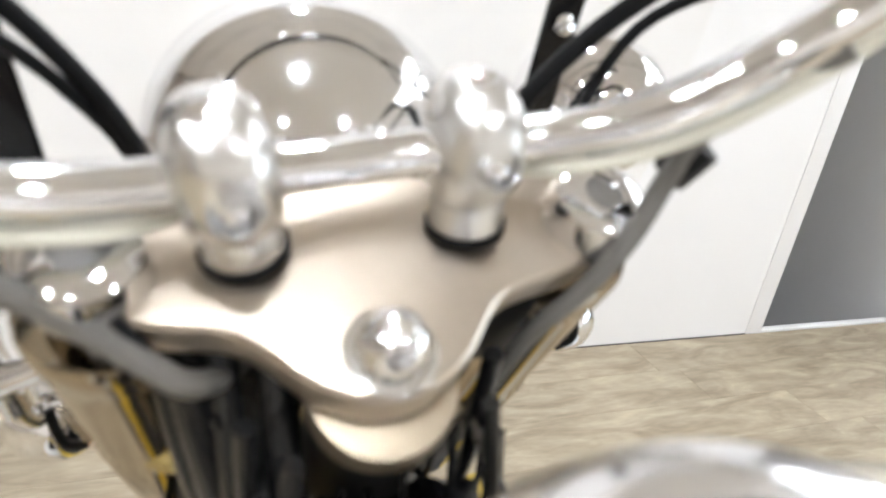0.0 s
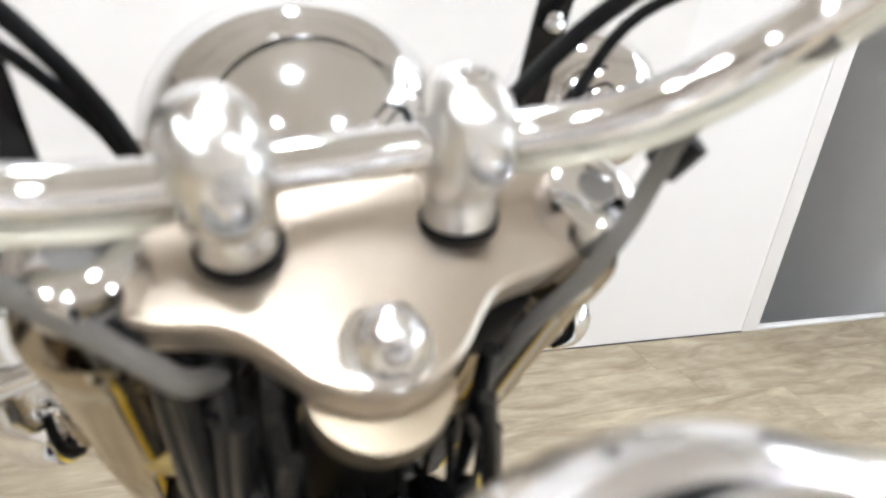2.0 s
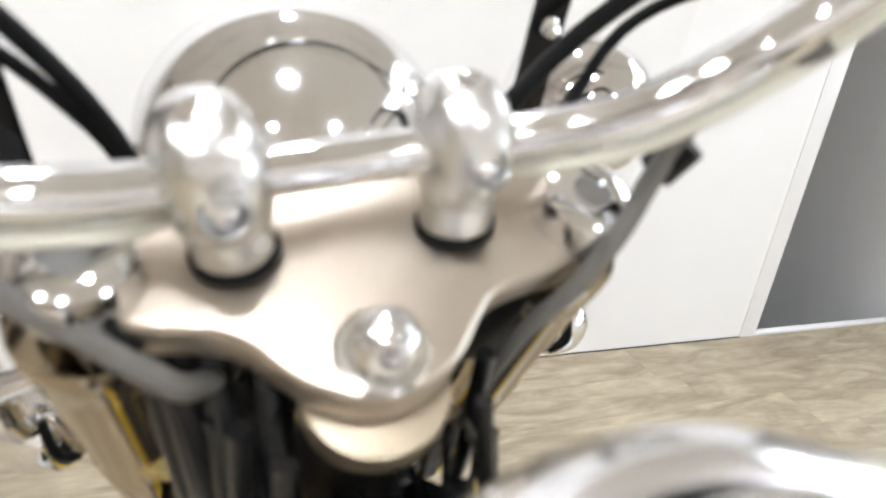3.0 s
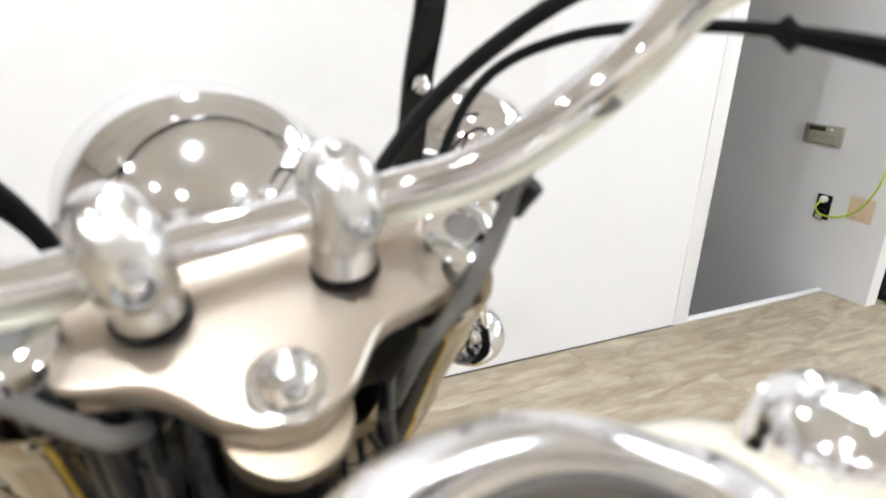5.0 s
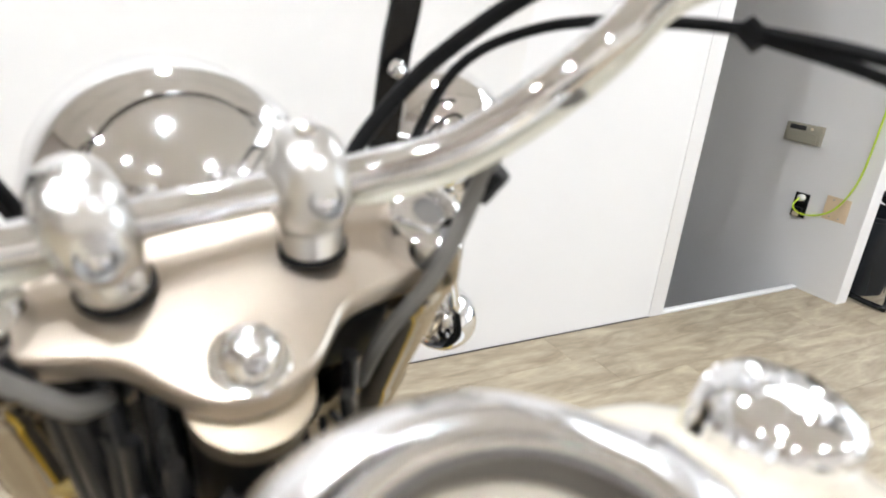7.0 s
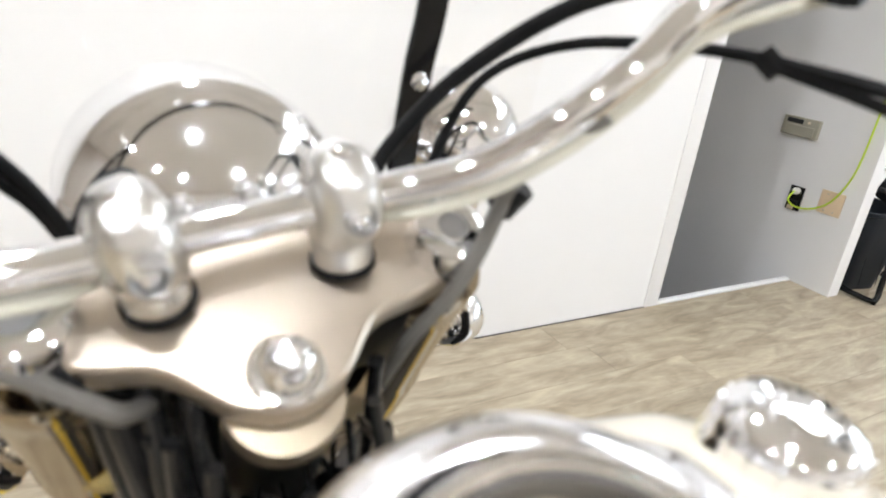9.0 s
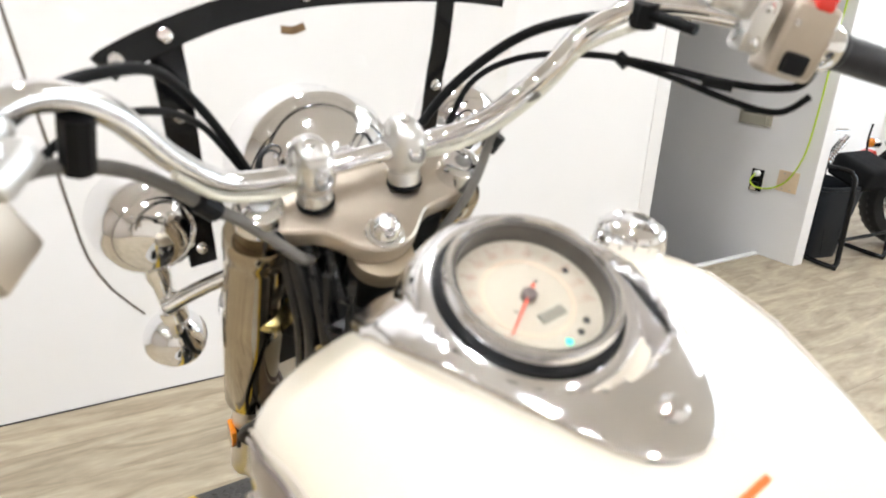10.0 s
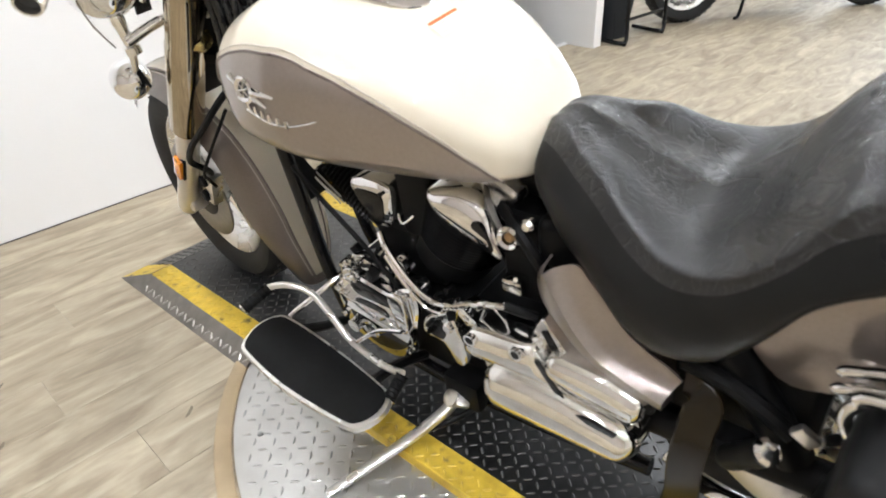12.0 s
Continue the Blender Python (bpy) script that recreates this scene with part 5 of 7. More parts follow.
for sx in (-1, 1):
    b = bmesh.new()
    rows, edge = [], []
    n = 48
    for i in range(n + 1):
        y = -0.452 - (0.985 - 0.452) * (i / n)
        zt = panel_top(y)
        w, t, bt, zw = tank_at(y)
        zb = min(bt + 0.012, zt - 0.001)
        a0, a1 = angle_for(y, zb, sx), angle_for(y, zt, sx)
        rows.append([b.verts.new(tank_point(y, a0 + (a1 - a0) * j / 16, 0.0016)) for j in range(17)])
        edge.append(tank_point(y, a1, 0.0022))
    for i in range(n):
        for j in range(16):
            b.faces.new((rows[i][j], rows[i][j + 1], rows[i + 1][j + 1], rows[i + 1][j]))
    pan = part("side_panel", b, TAUPE, tank, "taupe painted side panel")
    part("pinstripe", tube(edge, 0.0022, 6, 1), STRIPE_DARK, tank, "dark pinstripe")
    inner = [tank_point(p.y, angle_for(p.y, p.z + 0.007, sx), 0.0018) for p in edge]
    part("pinstripe", tube(inner, 0.0012, 6, 1), STRIPE_PALE, tank, "pale pinstripe")

    # chrome badge: wheel-shaped roundel, wings, a row of small bars and a long tail
    def on_tank(y, z, lift):
        return tank_point(y - 0.006, angle_for(y - 0.006, z + 0.010, sx), lift)
    c = on_tank(-0.592, 0.822, 0.003)
    nrm = (on_tank(-0.592, 0.822, 0.02) - on_tank(-0.592, 0.822, 0.0)).normalized()
    nrm = (nrm + Vector((sx * 0.8, 0, 0))).normalized()
    badge = part("tank_badge", lathe([(0.013, 0.0), (0.0215, 0.0), (0.0225, 0.003), (0.019, 0.006), (0.015, 0.005), (0.013, 0.003)], c, nrm, 28), CHROME, tank, "chrome tank badge")
    part("badge_core", lathe([(0.0, 0.0), (0.0135, 0.0), (0.0135, 0.002), (0.0, 0.003)], c, nrm, 24), FLAT_BLACK, badge)
    for k in range(3):
        dv = Matrix.Rotation(k * math.pi / 3, 3, nrm) @ nrm.orthogonal().normalized()
        part("badge_bar", tube([c - dv * 0.013 + nrm * 0.003, c + dv * 0.013 + nrm * 0.003], 0.0018, 6, 1), CHROME, badge)
    for pts, r in (((-0.556, 0.838, -0.575, 0.825), (0.006, 0.003)), ((-0.612, 0.822, -0.662, 0.818), (0.007, 0.002)), ((-0.612, 0.812, -0.64, 0.80), (0.006, 0.002)), ((-0.568, 0.805, -0.58, 0.80), (0.004, 0.003))):
        part("badge_wing", tube([on_tank(pts[0], pts[1], 0.004), on_tank(pts[2], pts[3], 0.004)], r, 8, 1), CHROME, badge)
    for k in range(6):
        y = -0.588 - 0.0165 * k
        z = 0.794 - 0.0035 * k
        part("letter_bar", tube([on_tank(y, z - 0.006, 0.004), on_tank(y - 0.003, z + 0.007, 0.004)], 0.0034, 6, 1), CHROME, badge)
    part("badge_tail", tube([on_tank(-0.58, 0.786, 0.003), on_tank(-0.63, 0.774, 0.003), on_tank(-0.68, 0.774, 0.003), on_tank(-0.732, 0.787, 0.003)], (0.003, 0.0012), 8), CHROME, badge)
part("tank_seam", tube([tank_point(y, radians(262), 0.001) for y in ys[8:-6]], 0.003, 6, 1), BLACK_SATIN, tank)

# fuel cap, at the right of the console
cc, cn = Vector((0.174, -0.588, 0.925)), Vector((0.16, -0.10, 0.98))
cap = part("fuel_cap", lathe([(0.0, -0.02), (0.037, -0.02), (0.0375, 0.004), (0.035, 0.011), (0.036, 0.015), (0.0345, 0.024), (0.0305, 0.03), (0.0215, 0.034), (0.017, 0.032), (0.0145, 0.0345), (0.0, 0.036)], cc, cn, 40), CHROME, tank, "domed chrome fuel cap")
part("cap_gasket", lathe([(0.0, -0.02), (0.0395, -0.02), (0.0395, 0.001), (0.0, 0.001)], cc, cn, 36), add_mat("pale gasket", (0.5, 0.46, 0.33), 0.5), cap)
for k in range(16):
    a = 2 * math.pi * k / 16
    q = Vector((0, 0, 1)).rotation_difference(cn.normalized()).to_matrix()
    part("grip_rib", tube([cc + q @ Vector((0.0358 * math.cos(a), 0.0358 * math.sin(a), 0.007)), cc + q @ Vector((0.0332 * math.cos(a), 0.0332 * math.sin(a), 0.025))], 0.002, 6, 1), CHROME, cap)

# chrome console with the speedometer


def console_ring(t):
    """A cross-section of the console; t from 0 (front) to 1 (tail)."""
    y = -0.452 - 0.340 * t
    w = float(np.interp(-y, [0.452, 0.458, 0.48, 0.52, 0.56, 0.60, 0.65, 0.70, 0.74, 0.762, 0.777, 0.786, 0.79, 0.792], [0.02, 0.05, 0.088, 0.117, 0.128, 0.127, 0.115, 0.094, 0.073, 0.058, 0.043, 0.028, 0.016, 0.004]))
    h = float(np.interp(t, [0, 0.06, 0.2, 0.5, 0.75, 0.9, 1.0], [0.004, 0.014, 0.022, 0.022, 0.018, 0.014, 0.004]))
    base = tank_at(y)[1] - 0.004
    pts = []
    for j in range(33):
        a = math.pi * j / 32
        x = w * math.cos(a) * (0.9 if math.cos(a) > 0 else 1.0)
        tw, tt_, tb, tz = tank_at(y)
        ca = min(1.0, abs(x / tw)) ** (3.42 / 2)
        p = Vector((x, y, tz + (tt_ - tz) * (1 - ca * ca) ** (1 / 3.42) - 0.0005 + h * math.sin(a) ** 0.3))
        rise = (p - SO).dot(SN)
        off = (p - SO - SN * rise).length
        limit = -0.012 + max(0.0, off - 0.083) * 1.6
        if off < 0.11 and rise > limit:
            p.z -= (rise - limit) / SN.z
        pts.append(p)
    pts += [Vector((-w * 0.9, y, base - 0.03)), Vector((w * 0.9, y, base - 0.03))]
    return pts


con = part("console", loft(bmesh.new(), [console_ring(i / 90) for i in range(91)]), CONSOLE_CHROME, bike, "teardrop chrome tank console")
tail = tank_at(-0.765)[1]
part("console_bolt", lathe([(0, 0), (0.0105, 0), (0.0105, 0.004), (0.006, 0.008), (0, 0.0085)], (0.0, -0.765, tail + 0.011), (0, -0.4, 0.9), 20), CHROME, con, "domed chrome bolt")
sp = part("speedometer", lathe([(0.0, -0.04), (0.078, -0.04), (0.082, -0.02), (0.0825, -0.012), (0.0825, -0.0062), (0.0, -0.0062)], SO, SN, 56), CHROME, con, "chrome speedometer housing")
part("speedometer_pod", lathe([(0.0815, -0.002), (0.0822, 0.0035), (0.086, 0.005), (0.092, 0.0035), (0.098, -0.0005), (0.103, -0.007), (0.107, -0.017), (0.1105, -0.03), (0.113, -0.047), (0.11, -0.06), (0.08, -0.06)], SO, SN, 72), CONSOLE_CHROME, sp, "rounded chrome pod round the dial")
part("bezel_gasket", lathe([(0.07, 0.002), (0.0828, 0.002), (0.0826, 0.006), (0.08, 0.0078), (0.07, 0.0085)], SO, SN, 64), RUBBER, sp, "black ring")
part("bezel", lathe([(0.0682, -0.004), (0.0692, 0.0185), (0.0716, 0.0222), (0.0748, 0.0222), (0.0772, 0.0185), (0.078, 0.0065), (0.072, -0.004)], SO, SN, 64), CHROME, sp, "chrome bezel")
part("inner_wall", lathe([(0.0662, -0.005), (0.0662, 0.0165), (0.069, 0.0172), (0.0684, -0.005)], SO, SN, 64), add_mat("dark bezel lining", (0.10, 0.092, 0.085), 0.35, 0.4), sp, "dark inner wall")
DO = SO - SN * 0.010      # the dial lies deep in the bezel
dial = part("dial", lathe([(0.0, 0.0042), (0.0675, 0.0042), (0.0675, 0.007), (0.0, 0.007)], DO, SN, 48), DIAL, sp, "ivory dial face")
q = Vector((0, 0, 1)).rotation_difference(SN).to_matrix()


def on_dial(ang, r, h):
    """ang: degrees clockwise from the top of the dial."""
    a = radians(90 - ang)
    return DO + q @ Vector((r * 1.04 * math.cos(a), r * 1.04 * math.sin(a), h))


part("dial_ring", lathe([(0.038, 0.0072), (0.0425, 0.0072), (0.0425, 0.0076), (0.038, 0.0076)], DO, SN, 48), DIAL_PEACH, dial, "peach ring")
for k in range(25):
    ang = -120 + k * 10
    part("tick", tube([on_dial(ang, 0.0555 if k % 2 else 0.053, 0.0077), on_dial(ang, 0.0592, 0.0077)], 0.0003 if k % 2 else 0.00055, 5, 1), DIAL_INK, dial)
numbers = [str(v) for v in range(0, 130, 10)]
for k, word in enumerate(numbers):
    ang = -120 + k * 20
    cu = bpy.data.curves.new("number", "FONT")
    cu.body, cu.size, cu.align_x, cu.align_y, cu.extrude = word, 0.0102, "CENTER", "CENTER", 0.0001
    cu.materials.append(DIAL_INK)
    ob = new("number", cu)
    ob.parent = dial
    p = on_dial(ang, 0.0485, 0.0079)
    ob.matrix_local = BODY @ Matrix.Translation(p) @ q.to_4x4()
nd = part("needle", tube([on_dial(-122, -0.012, 0.0115), on_dial(-122, 0.046, 0.0115)], (0.0016, 0.0008), 6, 1), NEEDLE, dial, "red needle")
part("needle_hub", lathe([(0, 0.007), (0.0068, 0.007), (0.0068, 0.0125), (0.005, 0.014), (0, 0.014)], DO, SN, 24), add_mat("needle hub", (0.16, 0.13, 0.125), 0.3, coat=0.4), dial, "needle hub")
mlcd = basis(on_dial(165, 0.024, 0.0078), q @ Vector((1, 0, 0)), q @ Vector((0, 1, 0)), SN)
part("display", block((0.027, 0.0095, 0.0012), mlcd, 0.0003, 1), LCD, dial, "grey digital display")
for ang, r, mt in ((82, 0.05, FLAT_BLACK), (146, 0.05, FLAT_BLACK), (162, 0.05, FLAT_BLACK), (180, 0.05, glow_mat("neutral lamp", (0.05, 0.75, 0.5), 1.2)), (-70, 0.02, STRIPE_PALE), (60, 0.02, FLAT_BLACK), (-110, 0.021, FLAT_BLACK)):
    part("indicator", lathe([(0, 0), (0.0032 if r > 0.03 else 0.0014, 0), (0.0032 if r > 0.03 else 0.0014, 0.0006), (0, 0.0007)], on_dial(ang, r, 0.0074), SN, 14), mt, dial)
gl_ = part("cover_glass", lathe([(0.0, 0.0185), (0.04, 0.018), (0.066, 0.0165), (0.066, 0.0155), (0.04, 0.017), (0.0, 0.0175)], SO, SN, 40), GLASS, sp, "clear cover glass")
gl_.visible_shadow = False

# warning label behind the console
def tank_label(x0, x1, y0, y1, mt, lift, label=""):
    b = bmesh.new()
    rows = []
    for i in range(7):
        row = []
        for j in range(4):
            x, y = x0 + (x1 - x0) * i / 6, y0 + (y1 - y0) * j / 3
            w, t, bt, zw = tank_at(y)
            ca = abs(x / w) ** (3.42 / 2)
            z = zw + (t - zw) * (1 - ca * ca) ** (1 / 3.42)
            row.append(b.verts.new((x, y, z + lift)))
        rows.append(row)
    for i in range(6):
        for j in range(3):
            b.faces.new((rows[i][j], rows[i + 1][j], rows[i + 1][j + 1], rows[i][j + 1]))
    return part("warning_label", b, mt, tank, label)


tank_label(-0.046, 0.026, -0.8215, -0.8265, ORANGE_LABEL, 0.0022, "orange and cream warning label")
tank_label(-0.046, 0.026, -0.827, -0.85, PALE_LABEL, 0.0018)
for k in range(4):
    tank_label(-0.04, 0.015 - 0.008 * (k % 2), -0.8315 - k * 0.0045, -0.833 - k * 0.0045, add_mat("label print", (0.5, 0.42, 0.33), 0.5), 0.0026)

# --- saddle: a broad solo seat with deep skirts
# each row: way along, centre height, edge out and up, shoulder out and up, foot out and up
SADDLE = [(-1.010, 0.735, 0.022, 0.733, 0.052, 0.71, 0.058, 0.68), (-1.022, 0.762, 0.036, 0.756, 0.078, 0.715, 0.082, 0.66), (-1.055, 0.776, 0.052, 0.766, 0.103, 0.705, 0.108, 0.64), (-1.10, 0.762, 0.084, 0.752, 0.131, 0.69, 0.136, 0.615),
          (-1.147, 0.738, 0.115, 0.741, 0.158, 0.668, 0.161, 0.598), (-1.207, 0.712, 0.15, 0.706, 0.189, 0.64, 0.188, 0.556), (-1.27, 0.702, 0.183, 0.692, 0.207, 0.63, 0.202, 0.54), (-1.335, 0.757, 0.195, 0.713, 0.215, 0.655, 0.207, 0.565),
          (-1.388, 0.842, 0.19, 0.765, 0.217, 0.705, 0.211, 0.635), (-1.43, 0.868, 0.175, 0.826, 0.214, 0.75, 0.21, 0.705), (-1.50, 0.87, 0.15, 0.85, 0.205, 0.79, 0.2, 0.75), (-1.56, 0.85, 0.115, 0.838, 0.185, 0.80, 0.18, 0.765), (-1.605, 0.80, 0.077, 0.795, 0.142, 0.78, 0.142, 0.75)]
fine_rows = [[p.x for p in spline([(row[c], 0, 0) for row in SADDLE], 5)] for c in range(8)]
rings = []
for y, zc, xe, ze, xs, zs, xb, zb in zip(*fine_rows):
    dip = 0.012 * min(1.0, xe / 0.15)
    half_ring = [(0, y, zc), (xe * 0.4, y, ze + (zc - ze) * 0.8 - dip * 0.45), (xe * 0.74, y, ze + max(0.005, (zc - ze) * 0.45)), (xe, y, ze - 0.001), (xe + 0.35 * (xs - xe), y, ze - 0.3 * (ze - zs)), (xs, y, zs), (xs * 0.5 + xb * 0.5 + 0.006, y, (zs + zb) / 2), (xb, y, zb + 0.012), (xb * 0.9, y, zb)]
    right = spline(half_ring, 4)
    rings.append(right + [Vector((0, y, zb - 0.002))] + [Vector((-p.x, p.y, p.z)) for p in right[:0:-1]])
SKIRT_EDGE = 17      # ring points from the crown out to where the dulled skirt begins


def seat_skin(name, pick, mt, parent, label):
    """One leather panel of the saddle: the columns of the rings given by pick, closed at both ends by the last rows."""
    b = bmesh.new()
    grid = [[b.verts.new(ring[i]) for i in pick(len(ring))] for ring in rings]
    for r0, r1 in zip(grid, grid[1:]):
        for i in range(len(r0) - 1):
            b.faces.new((r0[i], r0[i + 1], r1[i + 1], r1[i]))
    if name == "saddle":
        b.faces.new(grid[0])
        b.faces.new(grid[-1][::-1])
    bmesh.ops.recalc_face_normals(b, faces=b.faces)
    ob = part(name, b, mt, parent, label)
    mod = ob.modifiers.new("round", "SUBSURF")
    mod.levels = mod.render_levels = 1
    return ob


seat = seat_skin("saddle", lambda n: list(range(n - SKIRT_EDGE, n)) + list(range(SKIRT_EDGE + 1)), LEATHER, bike, "creased black leather saddle")
seat_skin("skirt_panel", lambda n: list(range(SKIRT_EDGE, n - SKIRT_EDGE + 1)), SKIRT_DULL, seat, "black leather skirt, its gloss cut so it looks shaded")
part("seat_base", block((0.2, 0.36, 0.1), Matrix.Translation((0, -1.2, 0.57)), 0.03, 3), BLACK_SATIN, bike)
# --- engine: V-twin with black finned cylinders and chrome covers
part("crankcase", block((0.22, 0.42, 0.2), Matrix.Translation((0, -0.72, 0.235)), 0.035, 3), BLACK_SATIN, bike, "black crankcase")
part("gearbox", block((0.2, 0.3, 0.18), Matrix.Translation((0, -1.0, 0.27)), 0.03, 3), BLACK_SATIN, bike)


def cylinder(name, centre, d, n, pitch, radius, first, core=0.8):
    """Round stacked fins about the axis d; centre: the middle of the stack's top."""
    centre, d = Vector(centre), Vector(d).normalized()
    q = Vector((0, 0, 1)).rotation_difference(d).to_matrix()
    cyl = part(name, lathe([(0, -n * pitch - 0.08), (radius * core, -n * pitch - 0.08), (radius * core, 0.01), (0, 0.01)], centre, d, 28), BLACK_SATIN, bike, "black finned cylinder")
    for k in range(n):
        h = -first - k * pitch
        rad = radius * (1.0 - 0.012 * k)
        part("fin", lathe([(rad * core * 0.95, h - 0.0012), (rad, h - 0.001), (rad + 0.001, h), (rad, h + 0.001), (rad * core * 0.95, h + 0.0012)], centre, d, 40), BLACK_PAINT, cyl)
    return cyl


SIDE_L = basis((0, 0, 0), (0, -1, 0), (0, 0, 1), (-1, 0, 0))     # u runs back, v up, normal to the left


def side_slab(name, pts, x, depth, mt, bevel=0.01, label="", parent=None, smooth=4, seg=3):
    """pts: (y, z) pairs of an outline that faces the left side at x."""
    if sum(a[0] * b[1] - b[0] * a[1] for a, b in zip(pts, pts[1:] + pts[:1])) > 0:
        pts = pts[::-1]
    return part(name, slab([(-y, z) for y, z in pts], depth, Matrix.Translation((x, 0, 0)) @ SIDE_L, bevel, seg, smooth=smooth), mt, parent or bike, label)


def pillow(name, pts, x, rise, depth, axis, mt, label="", parent=None):
    """A domed cover: its outline at x swells to the left towards the line axis; it goes depth inwards behind."""
    line = [p for p in spline([(0, y, z) for y, z in pts], 4, True)]
    a, c = (Vector((0, *q)) for q in axis)
    rings = [[Vector((x + depth, p.y, p.z)) for p in line]]
    for s in (0.0, 0.04, 0.12, 0.25, 0.42, 0.62, 0.82, 0.97):
        ring = []
        for p in line:
            k = max(0.0, min(1.0, (p - a).dot(c - a) / (c - a).length_squared))
            m = a.lerp(c, k)
            ring.append(Vector((x - rise * math.sqrt(1 - (1 - s) ** 2), p.y + (m.y - p.y) * s, p.z + (m.z - p.z) * s)))
        rings.append(ring)
    return part(name, loft(bmesh.new(), rings), mt, parent or bike, label)


rcyl = cylinder("rear_cylinder", (-0.012, -0.885, 0.60), (0, -0.5, 0.866), 13, 0.0105, 0.108, 0.03)
leaf = pillow("cylinder_cover", [(-0.815, 0.622), (-0.87, 0.636), (-0.91, 0.63), (-0.937, 0.61), (-0.955, 0.576), (-0.968, 0.518), (-0.924, 0.53), (-0.867, 0.553), (-0.828, 0.583)], -0.098, 0.028, 0.05, ((-0.85, 0.605), (-0.945, 0.565)), CHROME, "leaf-shaped chrome cylinder cover", rcyl)
side_slab("cover_inset", [(-0.918, 0.592), (-0.936, 0.598), (-0.952, 0.568), (-0.955, 0.545), (-0.93, 0.553)], -0.1255, 0.012, BLACK_PAINT, 0.001, "black inset", leaf, 3)
part("head_cover", block((0.15, 0.13, 0.06), Matrix.Translation((0.01, -0.905, 0.63)) @ Matrix.Rotation(radians(30), 4, "X"), 0.018, 3), CAST, rcyl, "bright rocker cover")
plug = part("plug_socket", lathe([(0.012, 0.0), (0.021, 0.0), (0.022, 0.008), (0.018, 0.014), (0.012, 0.01)], (-0.1, -0.978, 0.572), (-1, -0.1, 0.1), 24), CHROME, rcyl, "chrome plug ring")
part("plug_core", lathe([(0, 0.0), (0.009, 0.0), (0.009, 0.006), (0.006, 0.009), (0, 0.009)], (-0.1, -0.978, 0.572), (-1, -0.1, 0.1), 16), BROWN_LABEL, plug)

FD = Vector((0, 0.79, 0.61))
fcyl = cylinder("front_cylinder", Vector((-0.012, -0.475, 0.548)), FD, 16, 0.0096, 0.064, 0.0, 0.7)
for deg in (178, 198, 218, 238):
    o = Vector((-0.012, -0.475, 0.548)) + 0.065 * (math.cos(radians(deg)) * Vector((1, 0, 0)) + math.sin(radians(deg)) * Vector((0, -FD.z, FD.y)))
    part("cooling_rod", tube([o, o - FD * 0.075], 0.0018, 6, 1), STEEL, fcyl)
part("head_cover", block((0.15, 0.07, 0.11), Matrix.Translation((0, -0.455, 0.60)) @ Matrix.Rotation(radians(-40), 4, "X"), 0.022, 3), CHROME, fcyl, "chrome rocker cover")
fc = pillow("cylinder_cover", [(-0.605, 0.578), (-0.66, 0.597), (-0.708, 0.588), (-0.712, 0.55), (-0.70, 0.50), (-0.668, 0.484), (-0.632, 0.515)], -0.095, 0.015, 0.05, ((-0.65, 0.555), (-0.685, 0.545)), CHROME, "chrome cylinder cover with a dark inset", fcyl)
side_slab("cover_inset", [(-0.625, 0.568), (-0.66, 0.575), (-0.694, 0.57), (-0.697, 0.545), (-0.686, 0.508), (-0.668, 0.50), (-0.645, 0.528)], -0.1112, 0.008, BLACK_PAINT, 0.001, "black inset", fc, 3)
part("bolt", lathe([(0, 0), (0.005, 0), (0.005, 0.005), (0, 0.006)], (-0.11, -0.70, 0.58), (-1, 0, 0), 10), BLACK_SATIN, fc)
# black blocks added to fill the shaded gaps between and behind the cylinders
part("gap_filler", block((0.17, 0.09, 0.16), Matrix.Translation((0, -0.755, 0.55)), 0.02, 3), BLACK_SATIN, bike, "added black block that darkens the gap between the cylinders")
part("inner_block", block((0.15, 0.18, 0.14), Matrix.Translation((0, -0.70, 0.41)), 0.03, 3), BLACK_SATIN, bike)
part("inner_block", block((0.15, 0.2, 0.2), Matrix.Translation((0, -1.03, 0.50)), 0.03, 3), BLACK_SATIN, bike)
part("clip_bracket", tube([(-0.1, -0.725, 0.535), (-0.11, -0.742, 0.525), (-0.1, -0.765, 0.545)], 0.003, 8), CHROME_SOFT, bike)
part("rocker_bolt", lathe([(0, 0), (0.011, 0), (0.012, 0.012), (0.007, 0.018), (0, 0.019)], (-0.085, -1.01, 0.60), (-1, 0, 0.1), 16), CHROME_SOFT, bike, "chrome plug")
part("intake", tube([(0.02, -0.72, 0.56), (0.1, -0.76, 0.56), (0.16, -0.78, 0.53)], 0.035, 16), BLACK_SATIN, bike)
part("air_filter", lathe([(0, 0), (0.08, 0), (0.085, 0.02), (0.08, 0.05), (0.05, 0.062), (0, 0.064)], (0.14, -0.76, 0.5), (1, 0, 0), 36), CHROME, bike, "chrome air filter cover")
for k, (a, b) in enumerate((((0.06, -0.57, 0.55), (0.14, -0.5, 0.36)), ((0.06, -0.92, 0.55), (0.15, -0.95, 0.36)))):
    a, b = Vector(a), Vector(b)
    part("exhaust_header", tube([a, a + Vector((0.05, 0.04 if k == 0 else -0.03, -0.05)), b, Vector((0.17, -0.85, 0.24 + 0.06 * k)), Vector((0.18, -1.2, 0.22 + 0.07 * k)), Vector((0.19, -1.9, 0.24 + 0.08 * k))], 0.024, 14), CHROME, bike, "chrome exhaust pipe")

